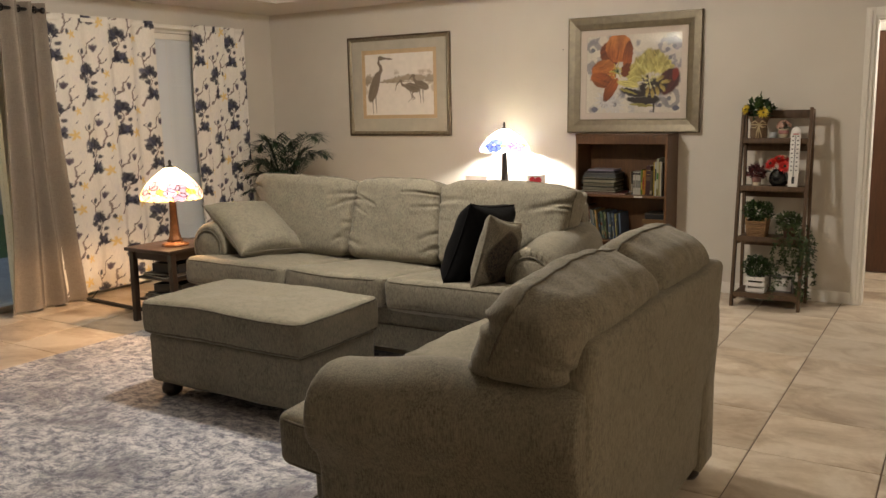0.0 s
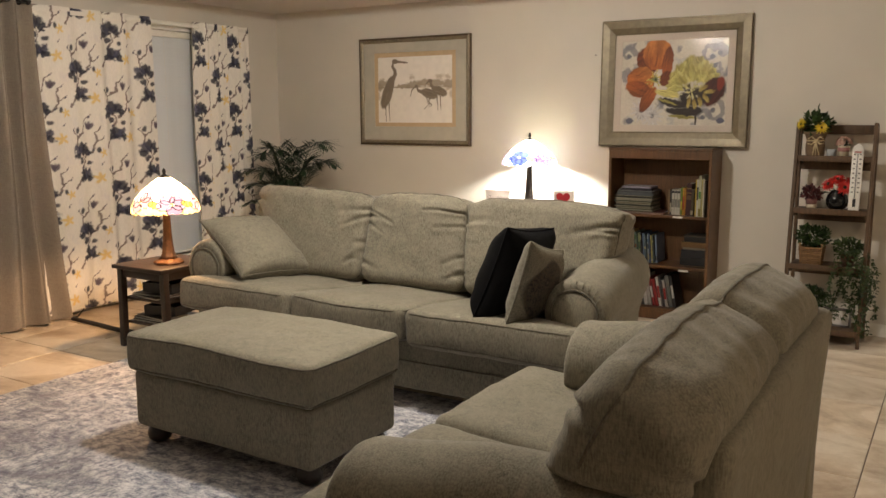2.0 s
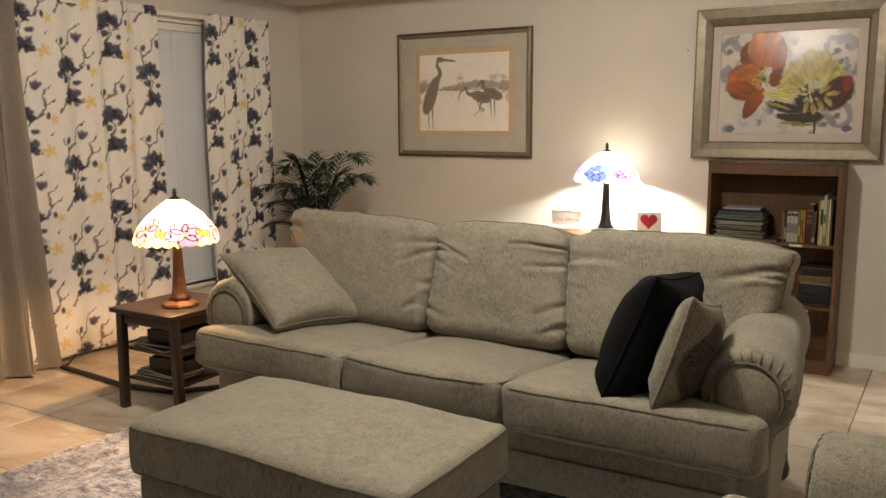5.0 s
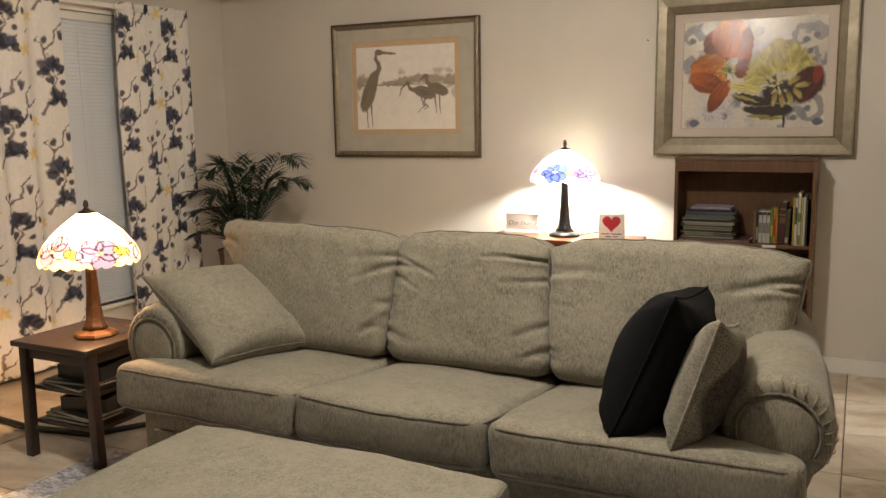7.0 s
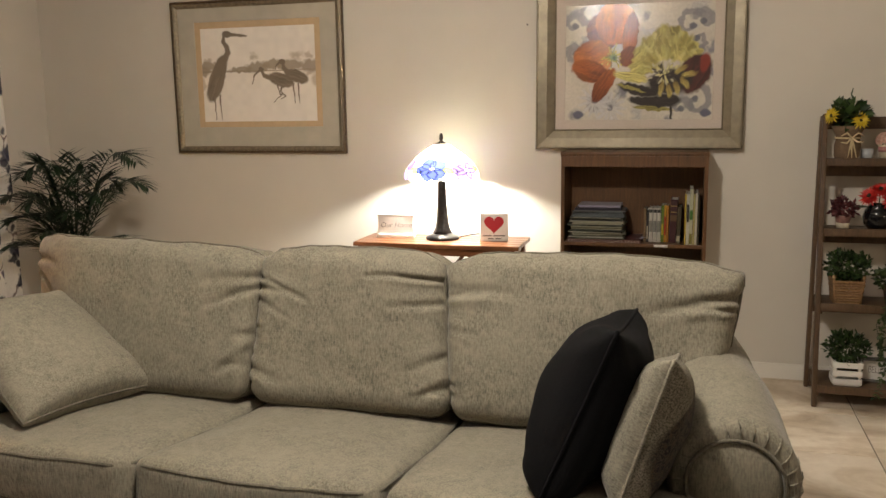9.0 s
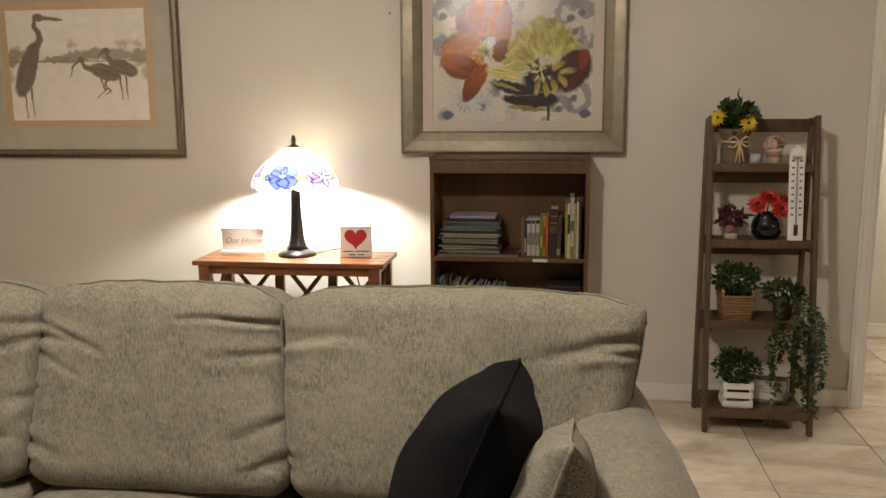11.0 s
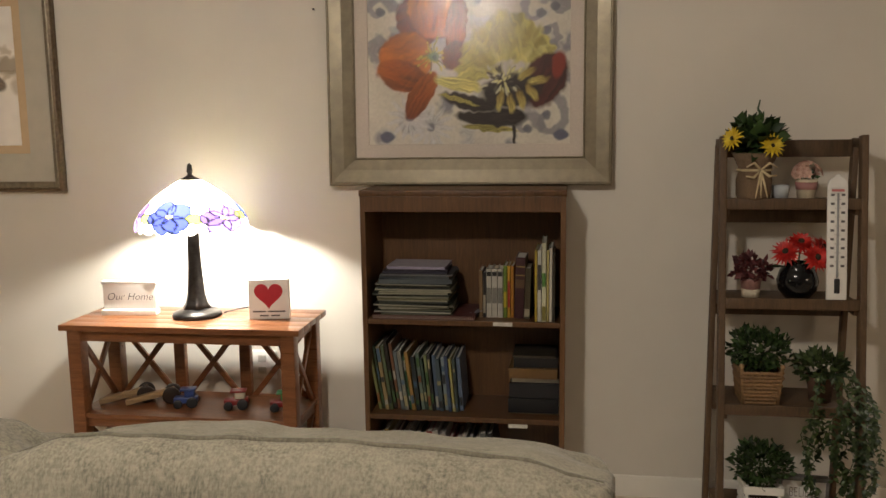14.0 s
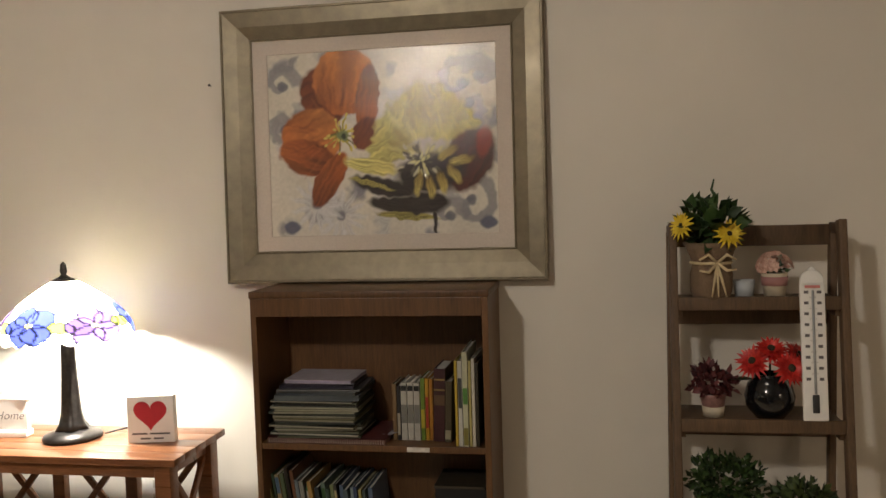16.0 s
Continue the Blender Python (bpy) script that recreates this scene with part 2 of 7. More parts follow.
def rug_material():
    m = Nodes("distressed_rug_pile", 0.97)
    v = m.coords()
    streak = m.noise(m.coords((2.0, 3.4, 1)), 6.0, 13, 0.86)
    streak2 = m.noise(m.coords((3.4, 1.8, 1)), 6.0, 13, 0.86)
    blot = m.noise(v, 3.4, 7, 0.7, 0.6)
    fine = m.noise(v, 150, 3, 0.6)
    ivory, silver, slate, navy = (0.86, 0.84, 0.82), (0.50, 0.50, 0.55), (0.17, 0.18, 0.24), (0.035, 0.04, 0.07)
    ground = m.ramp(streak, [(0.40, navy), (0.455, slate), (0.50, silver), (0.545, ivory)])
    other = m.ramp(streak2, [(0.40, navy), (0.455, slate), (0.50, silver), (0.55, ivory)])
    col = m.mix(m.ramp(blot, [(0.47, (0.08, 0.08, 0.08)), (0.55, (0.85, 0.85, 0.85))]), ground, other)
    worn = m.noise(m.coords((1, 1.6, 1)), 1.6, 12, 0.76, 0.4)
    col = m.mix(m.ramp(worn, [(0.48, (0, 0, 0)), (0.59, (0.66, 0.66, 0.66))]), col, (0.066, 0.073, 0.115))
    plum = m.noise(v, 1.6, 6, 0.7, 0.6)
    col = m.mix(m.ramp(plum, [(0.54, (0, 0, 0)), (0.70, (0.32, 0.32, 0.32))]), col, (0.26, 0.19, 0.18))
    for grain in ((2.0, 60, 1), (60, 2.0, 1)):
        thread = m.noise(m.coords(grain), 7.0, 3, 0.6)
        col = m.mix(m.ramp(thread, [(0.50, (0, 0, 0)), (0.68, (0.30, 0.30, 0.30))]), col, (0.13, 0.13, 0.17))
    col = m.mix(0.16, col, m.ramp(fine, [(0.3, (0.07, 0.07, 0.09)), (0.7, (0.75, 0.72, 0.68))]))
    m.colour(col)
    m.bump(fine, 0.5, 0.004)
    return m.mat


M_RUG = rug_material()

# ---- large structure ----
BACK, LEFT, RIGHT, FRONT, TOP = 6.70, -6.19, 3.2, -5.4, 2.44
OPEN0, OPEN1, OPENZ = -0.60, 0.24, 2.04
floor_bed = structure("floor", box(LEFT - 0.2, RIGHT + 0.2, FRONT - 0.2, 8.25, -0.12, -0.004), M_GROUT, "beige travertine tile floor with thin dark grout", "floor")

bm = box(LEFT - 0.15, OPEN0, BACK, BACK + 0.12, 0, TOP)
add_box(bm, OPEN1, RIGHT, BACK, BACK + 0.12, 0, TOP)
add_box(bm, OPEN0, OPEN1, BACK, BACK + 0.12, OPENZ, TOP)
structure("wall_north", bm, M_WALL, "greige painted wall with a cased opening", "wall")
WY0, WY1, WZ0, WZ1 = 4.50, 6.02, 0.30, 2.19
GY0, GY1, GZ1 = 1.95, 3.80, 2.10
bm = box(LEFT - 0.15, LEFT, WY1, BACK, 0, TOP)
add_box(bm, LEFT - 0.15, LEFT, WY0, WY1, 0, WZ0)
add_box(bm, LEFT - 0.15, LEFT, WY0, WY1, WZ1, TOP)
add_box(bm, LEFT - 0.15, LEFT, GY1, WY0, 0, TOP)
add_box(bm, LEFT - 0.15, LEFT, GY0, GY1, GZ1, TOP)
add_box(bm, LEFT - 0.15, LEFT, FRONT, GY0, 0, TOP)
structure("wall_west", bm, M_WALL, "greige painted wall with a window and a glass door", "wall")
structure("wall_east", box(RIGHT, RIGHT + 0.12, FRONT, BACK + 0.12, 0, TOP), M_WALL, "plain greige painted wall", "wall")
structure("wall_south", box(LEFT - 0.15, RIGHT + 0.12, FRONT - 0.12, FRONT, 0, TOP), M_WALL, "plain greige painted wall", "wall")
# ceiling with a raised tray over the seating
TX0, TX1, TY0, TY1, TZ = -5.42, -1.0, 0.9, 5.98, 2.78
bm = box(LEFT - 0.15, TX0, FRONT, BACK + 0.12, TOP, TOP + 0.4)
add_box(bm, TX1, RIGHT + 0.12, FRONT, BACK + 0.12, TOP, TOP + 0.4)
add_box(bm, TX0, TX1, TY1, BACK + 0.12, TOP, TOP + 0.4)
add_box(bm, TX0, TX1, FRONT, TY0, TOP, TOP + 0.4)
structure("ceiling", bm, M_CEIL, "painted ceiling border round a raised tray", "ceiling")
structure("ceiling_tray", box(TX0, TX1, TY0, TY1, TZ, TZ + 0.15), M_TRAY, "white raised ceiling tray", "ceiling")

# hall beyond the opening
HALL = 8.05
bm = box(-1.6, 1.8, HALL, HALL + 0.12, 0, TOP)
structure("hall_wall_far", bm, M_WALL, "pale hall wall lit from above", "wall")
structure("hall_wall_west", box(-1.72, -1.6, BACK + 0.12, HALL + 0.12, 0, TOP), M_WALL, "pale hall wall", "wall")
structure("hall_wall_east", box(1.8, 1.92, BACK + 0.12, HALL + 0.12, 0, TOP), M_WALL, "pale hall wall", "wall")
structure("hall_ceiling", box(-1.72, 1.92, BACK + 0.12, HALL + 0.12, TOP, TOP + 0.1), M_CEIL, "painted hall ceiling", "ceiling")


def skirting(name, x0, x1, y0, y1):
    bm = box(x0, x1, y0, y1, 0, 0.088, 0.004)
    structure(name, bm, M_TRIM, "white painted baseboard", "baseboard")


skirting("baseboard", LEFT, OPEN0 - 0.062, BACK - 0.014, BACK)
skirting("baseboard", OPEN1 + 0.062, RIGHT, BACK - 0.014, BACK)
skirting("baseboard", LEFT, LEFT + 0.014, GY1 + 0.08, BACK - 0.014)
skirting("baseboard", LEFT, LEFT + 0.014, FRONT, GY0 - 0.08)
skirting("baseboard", -0.26, 1.8, HALL - 0.014, HALL)
skirting("baseboard", RIGHT - 0.014, RIGHT, FRONT, BACK - 0.014)

# casing of the opening: jambs and head, with a stepped face
for x0, x1 in ((OPEN0 - 0.062, OPEN0), (OPEN1, OPEN1 + 0.062)):
    bm = box(x0, x1, BACK - 0.018, BACK, 0, OPENZ + 0.062, 0.003)
    add_box(bm, x0 + 0.012, x1 - 0.022, BACK - 0.026, BACK - 0.016, 0, OPENZ + 0.04, 0.003)
    structure("door_trim", bm, M_TRIM, "white painted door casing", "trim")
structure("door_trim", box(OPEN0, OPEN1, BACK - 0.018, BACK, OPENZ, OPENZ + 0.062, 0.003), M_TRIM, "white painted door casing", "trim")
bm = box(OPEN0, OPEN0 + 0.016, BACK - 0.004, BACK + 0.13, 0, OPENZ)
add_box(bm, OPEN1 - 0.016, OPEN1, BACK - 0.004, BACK + 0.13, 0, OPENZ)
add_box(bm, OPEN0 + 0.016, OPEN1 - 0.016, BACK - 0.004, BACK + 0.13, OPENZ - 0.016, OPENZ)
structure("door_jamb", bm, M_TRIM, "white painted jamb lining", "trim")

# ---- sofa, loveseat, ottoman ----
def creases(hx, hz, seed):
    """Fold lines that run in from a back cushion's two ends: start, end, depth and width."""
    rnd = random.Random(seed * 7 + 1)
    folds = []
    for side in (-1, 1):
        for k in range(rnd.randint(5, 8)):
            z = hz * rnd.uniform(-0.85, 0.62) if k > 1 else hz * (0.70 - 0.22 * k) + rnd.uniform(-0.02, 0.02)
            l = rnd.uniform(0.03, 0.14) if k > 1 else rnd.uniform(0.10, 0.25)
            rise = rnd.uniform(-0.09, 0.0) if z > 0 else rnd.uniform(-0.10, -0.02)
            folds.append((side * hx * 1.0, z, side * (hx - l), z + rise * l / 0.15, rnd.uniform(0.012, 0.028) if k < 2 else rnd.uniform(0.004, 0.017), rnd.uniform(0.006, 0.014)))
    return folds


def cushion(hx, hy, hz, r, crown, seed, pinch=0.0, fn=None):
    """A stuffed cushion: crowned faces and gathered, slightly wrinkled ends."""
    folds = creases(hx, hz, seed) if pinch else ()

    def shape(c):
        u, v, w = c.x / hx, c.y / hy, c.z / hz
        p = Vector(c)
        p.z += crown * w * (1 - u ** 4) * (1 - v ** 4)
        p.y += 0.4 * crown * v * (1 - u ** 4) * (1 - w * w)
        p.x += 0.3 * crown * u * (1 - v ** 2) * (1 - w * w)
        q = Vector((c.x * 3.1 + seed, c.y * 3.1, c.z * 3.1 - seed))
        p += noise.noise_vector(q) * 0.010
        p += noise.noise_vector(q * 3.7) * 0.004
        if pinch:
            for ax, az, bx, bz, depth, width in folds:
                ex, ez = bx - ax, bz - az
                t = max(0.0, min(1.0, ((c.x - ax) * ex + (c.z - az) * ez) / (ex * ex + ez * ez)))
                gap = math.hypot(c.x - ax - t * ex, c.z - az - t * ez)
                if gap < 0.06:
                    groove = math.exp(-(gap / width) ** 2) - 0.45 * math.exp(-((gap - 2.2 * width) / (1.4 * width)) ** 2)
                    p.y += 0.8 * depth * (1 - 0.8 * t) * groove * (1 if c.y < 0 else -0.5)
            # puckered top seam
            top = smooth01(0.80, 0.98, w)
            p.y -= 0.010 * top * noise.noise(Vector((c.x * 17, seed, 0.0))) * (1 if c.y < 0 else -1)
            p.z += 0.005 * top * noise.noise(Vector((c.x * 14, seed, c.y * 6)))
            ear = smooth01(0.86, 1.0, abs(u)) * smooth01(0.70, 1.0, w)
            p.x += math.copysign(0.022, u) * ear
            p.z += 0.028 * ear * (0.6 + noise.noise(Vector((seed, u * 3, c.y * 9))))
            d = (1 - abs(u)) * hx
            p.z += 0.012 * math.exp(-d / 0.04) * smooth01(0.6, 1.0, w) * math.sin(c.y * 60 + seed)
        return fn(p) if fn else p
    return soft_box(hx, hy, hz, r, (104, 8, 60) if pinch else (26, 18, 6), shape), shape


def welt(shape, hx, hy, z, r_corner, r=0.0055, plane="xy", off=0.0):
    """Piping round a cushion's edge, carried by its shape."""
    pts = []
    for cx, cy, a0 in ((hx, hy, 0), (-hx, hy, 90), (-hx, -hy, 180), (hx, -hy, 270)):
        for i in range(6):
            a = radians(a0 + 90 * i / 5)
            pts.append((cx - math.copysign(r_corner, cx) + r_corner * math.cos(a), cy - math.copysign(r_corner, cy) + r_corner * math.sin(a)))
    fine = []
    for (ax, ay), (bx, by) in zip(pts, pts[1:] + pts[:1]):
        steps = max(1, int(math.hypot(bx - ax, by - ay) / 0.05))
        fine += [(ax + (bx - ax) * i / steps, ay + (by - ay) * i / steps) for i in range(steps)]
    out = []
    for a, b in fine:
        c = Vector((a, b, z)) if plane == "xy" else Vector((a, z, b))
        out.append(shape(c))
    return tube(bmesh.new(), out, r, True)


def rolled_arm(side, cx, cz, r, y0, y1):
    """An upholstered arm: an upright panel under a roll, swept from front to back."""
    prof = [(cx - side * 0.105, 0.10), (cx - side * 0.105, cz - 0.06)]
    for i in range(19):
        a = radians(205 - 255 * i / 18)
        prof.append((cx + side * r * math.cos(a), cz + r * math.sin(a)))
    prof += [(cx + side * 0.085, cz - 0.17), (cx + side * 0.085, 0.10)]
    mid = Vector((cx, 0, cz - 0.1))
    bm, rows = bmesh.new(), []
    steps = [(y0, 0.86), (y0 + 0.002, 0.93), (y0 + 0.012, 0.975), (y0 + 0.03, 1.0)]
    steps += [(y0 + 0.03 + (y1 - y0 - 0.06) * i / 14, 1.0) for i in range(1, 15)] + [(y1 - 0.008, 0.99), (y1, 0.96)]
    for y, s in steps:
        row = []
        for x, z in prof:
            t = max(0.0, min(1.0, (y - y0) / (y1 - y0)))
            px, pz = mid.x + (x - mid.x) * s, (mid.z + (z - mid.z) * s if z > 0.2 else z)
            if side * (px - cx) > 0:
                px = cx + (px - cx) * (1 - 0.20 * t)
            px -= side * 0.065 * t
            pz += (0.035 * smooth01(0.0, 0.45, t) if z > cz - 0.1 else 0.0)
            k = noise.noise(Vector((px * 5, y * 5, pz * 5))) * 0.007
            row.append(bm.verts.new((px + k * side, y, pz + k)))
        rows.append(row)
    for a, b in zip(rows, rows[1:]):
        for i in range(len(a) - 1):
            bm.faces.new((a[i], a[i + 1], b[i + 1], b[i]))
    bm.faces.new(rows[0])
    bm.faces.new(rows[-1][::-1])
    bmesh.ops.recalc_face_normals(bm, faces=bm.faces)
    return bm


def arm_disc(side, cx, cz, r, y0):
    """The round front plate of the roll."""
    bm = bmesh.new()
    rings = [(0.0, -0.014), (0.5, -0.013), (0.82, -0.008), (0.95, -0.002), (1.0, 0.006)]
    rows = [[bm.verts.new((cx + rr * r * math.cos(2 * math.pi * k / 28), y0 + dy, cz + rr * r * math.sin(2 * math.pi * k / 28))) for k in range(28)] for rr, dy in rings[1:]]
    centre = bm.verts.new((cx, y0 + rings[0][1], cz))
    for k in range(28):
        bm.faces.new((centre, rows[0][k], rows[0][(k + 1) % 28]))
    for a, b in zip(rows, rows[1:]):
        for k in range(28):
            bm.faces.new((a[k], a[(k + 1) % 28], b[(k + 1) % 28], b[k]))
    bmesh.ops.recalc_face_normals(bm, faces=bm.faces)
    return bm


def pleats(cx, cz, r, y0, side):
    """Gathered ring of small radial folds round the front plate."""
    bm = bmesh.new()
    for i in range(19):
        a = radians(205 - 240 * i / 18) if side > 0 else radians(-25 + 240 * i / 18)
        pts = []
        for rr, dy, da in ((0.74, -0.003, 0.0), (0.84, -0.002, 0.02), (0.93, 0.006, 0.05), (0.985, 0.022, 0.08), (0.995, 0.050, 0.10)):
            pts.append((cx + r * rr * math.cos(a + da), y0 + dy, cz + r * rr * math.sin(a + da)))
        tube(bm, pts, [0.001, 0.0024, 0.0028, 0.002, 0.001], n=6)
    return bm


def settee(name, m, label, half, seams, slant, back_half, over, foot, stuffing, seed, shift, drop, tilt, curl=0.0, lap=-0.003, ya=-0.36):
    """A rolled-arm upholstered settee, its front towards -y. half: from the middle to the arm's roll."""
    ob = thing(name, m, label, "sofa" if half > 1 else "loveseat")
    cz, r = 0.597, 0.158
    inner = half - 0.105
    # base and back frame
    part("base", soft_box(half - 0.015, 0.445, 0.135, 0.03, (20, 8, 4), lambda c: c + Vector((0, 0.045, 0.235)) + noise.noise_vector(c * 4) * 0.005), M_SOFA, ob)
    part("base_welt", tube(bmesh.new(), [(-half + 0.02, -0.405, 0.255), (0, -0.405, 0.25), (half - 0.02, -0.405, 0.255)], 0.004), M_SOFA_SHADED_PIPE, ob)

    def lean(c):
        p = c + Vector((0, 0.490, 0.50))
        p.y += 0.05 * (p.z - 0.3) - 0.02
        p.x *= 1 + 0.02 * math.sin(p.z * 3)
        return p + noise.noise_vector(c * 3) * 0.006
    part("back_frame", soft_box(back_half, 0.060, 0.40, 0.030, (20, 4, 14), lean), M_SOFA, ob)
    for side in (-1, 1):
        arm = part("arm", rolled_arm(side, side * half, cz, r, ya, 0.535), M_SOFA, ob)
        part("front_plate", arm_disc(side, side * half, cz - 0.005, r * 0.70, ya - 0.002), M_SOFA, arm)
        part("shirring", pleats(side * half, cz - 0.003, r, ya, side), M_SOFA, arm)["kind"] = "stuff"
        part("plate_piping", tube(bmesh.new(), [(side * half + r * 0.73 * math.cos(radians(a)), ya - 0.006, cz - 0.005 + r * 0.73 * math.sin(radians(a))) for a in range(-30, 211, 12)], 0.005), M_SOFA_SHADED_PIPE, arm)
    # seat cushions, with ears in front of the arms at the two ends
    for i, (a, b) in enumerate(zip(seams, seams[1:])):
        hx, cx = (b - a) / 2 - 0.004, (a + b) / 2

        def tee(p, cx=cx, hx=hx, k0=slant[i], k1=slant[i + 1]):
            q = p + Vector((cx, -0.13, 0.459))
            deep = (p.y + 0.385) / 0.54
            u = (p.x / hx + 1) / 2
            q.x += (k0 * (1 - u) + k1 * u) * deep
            q.z -= 0.048 * max(0.0, min(1.0, deep))
            if q.y > ya + 0.0 and abs(q.x) > inner - 0.005:
                k = smooth01(ya - 0.015, ya + 0.02, q.y)
                q.x = math.copysign(abs(q.x) * (1 - k) + min(abs(q.x), inner - 0.005) * k, q.x)
            return q
        bm, shape = cushion(hx, 0.385, 0.092, 0.040, 0.018, seed + i, 0, tee)
        seat = part("seat_cushion", bm, M_SOFA, ob)
        part("piping", welt(shape, hx - 0.006, 0.385 - 0.006, 0.070, 0.05), M_SOFA_SHADED_PIPE, seat)
        part("piping", welt(shape, hx - 0.006, 0.385 - 0.006, -0.070, 0.05), M_SOFA_SHADED_PIPE, seat)
    # back cushions: tilted, and the end ones lap over the arms
    thick, tall, round_r = stuffing
    for i, (a, b, fa, fb) in enumerate(zip(over, over[1:], foot, foot[1:])):
        hx, cx = (b - a) / 2 + lap, (a + b) / 2

        def rest(p, cx=cx, hx=hx, da=fa - a, db=fb - b, first=(i == 0)):
            t = radians(tilt)
            y, z = p.y, p.z
            u = p.x / hx
            low = max(0.0, min(1.0, (tall - z) / (2 * tall)))
            q = Vector((p.x + cx + low * (da * (1 - u) / 2 + db * (1 + u) / 2), 0.20 + shift + y * math.cos(t) + z * math.sin(t), 0.760 - drop - y * math.sin(t) + z * math.cos(t)))
            if first and curl:
                q.y += curl * smooth01(0.35, 1.15, -u) * 1.3
            if abs(q.x) > inner - 0.01:
                k = 1 - smooth01(cz + r * 0.55, cz + r + 0.05, q.z)
                q.x = math.copysign(abs(q.x) * (1 - k) + min(abs(q.x), inner - 0.01) * k, q.x)
            # soft slump along the top, a little higher in the middle
            q.z += 0.016 * (1 - u ** 2) * smooth01(0.0, 0.22, z) - 0.016 * smooth01(0.75, 1.0, abs(u)) * smooth01(0.1, 0.24, z)
            return q
        bm, shape = cushion(hx, thick, tall, round_r, 0.014, seed + 10 + i, 0.009, rest)
        back = part("back_cushion", bm, M_SOFA, ob)
        part("piping", welt(shape, hx - 0.001, tall - 0.001, -thick + round_r * 0.9, round_r + 0.003, 0.0045, plane="xz"), M_SOFA_SHADED_PIPE, back)
    for x in (-half + 0.02, half - 0.02):
        for y in (ya, 0.45):
            bm = lathe([(0.030, 0.0), (0.042, 0.02), (0.046, 0.05), (0.036, 0.085), (0.034, 0.12)], 16)
            bmesh.ops.translate(bm, verts=bm.verts, vec=(x, y, 0))
            part("foot", bm, M_BLACKWOOD, ob, "black turned wooden foot")
    return ob


settee("sofa", pose(-3.10, 4.30, 0), "olive grey chenille three-seat sofa with rolled arms", 1.19, (-1.266, -0.410, 0.336, 1.27), (0.0, 0.066, 0.028, 0.0), 1.14,
       (-1.36, -0.32, 0.326, 1.222), (-1.30, -0.345, 0.362, 1.16), (0.125, 0.250, 0.055), 3, 0.0, 0.0, 13, 0.12)
settee("loveseat", pose(-1.32, 2.60, 0.0, 0, 0, -90), "olive grey chenille loveseat with rolled arms", 0.665, (-0.70, 0.0, 0.70), (0, 0, 0), 0.655,
       (-0.60, -0.01, 0.71), (-0.58, 0.0, 0.64), (0.140, 0.262, 0.088), 40, 0.120, 0.0, 25, 0.0, 0.032, -0.285)

ott = thing("ottoman", pose(-3.075, 3.14, 0.012), "olive grey chenille storage ottoman on bun feet, on the rug", "ottoman")
part("body", soft_box(0.525, 0.295, 0.135, 0.03, (20, 12, 4), lambda c: c + Vector((0, 0, 0.215)) + noise.noise_vector(c * 4) * 0.004), M_SOFA, ott)
bm, shape = cushion(0.545, 0.312, 0.092, 0.032, 0.016, 77, 0, lambda p: p + Vector((0, 0, 0.437)))
top = part("cushion", bm, M_SOFA, ott)
part("piping", welt(shape, 0.541, 0.308, 0.075, 0.04), M_SOFA_SHADED_PIPE, top)
part("piping", welt(shape, 0.541, 0.308, -0.075, 0.04), M_SOFA_SHADED_PIPE, top)
for x in (-0.45, 0.45):
    for y in (-0.22, 0.22):
        bm = lathe([(0.030, 0.0), (0.050, 0.016), (0.056, 0.042), (0.046, 0.07), (0.044, 0.095)], 18)
        bmesh.ops.translate(bm, verts=bm.verts, vec=(x, y, 0))
        part("foot", bm, M_BLACKWOOD, ott, "black turned wooden bun foot")

# rug under the seating
def rug_top(c):
    return c + Vector((0, 0, 0.0015 * noise.noise(c * 2.5)))


rug = obj("area_rug", soft_box(1.66, 1.75, 0.006, 0.005, (60, 60, 1), rug_top), M_RUG)
rug.location = (-3.12, 2.35, 0.006)
tagged(rug, "distressed blue-grey and ivory area rug on the tile floor", "rug")


# ---- painted patterns on fine grids ----
def value_noise(x, y, seed=0):
    """Smooth noise of arrays, about 0..1."""
    xi, yi = np.floor(x), np.floor(y)
    fx, fy = x - xi, y - yi
    fx, fy = fx * fx * (3 - 2 * fx), fy * fy * (3 - 2 * fy)

    def lattice(a, b):
        s = np.sin(a * 127.1 + b * 311.7 + seed * 74.7) * 43758.5453
        return s - np.floor(s)
    top = lattice(xi, yi) * (1 - fx) + lattice(xi + 1, yi) * fx
    low = lattice(xi, yi + 1) * (1 - fx) + lattice(xi + 1, yi + 1) * fx
    return top * (1 - fy) + low * fy


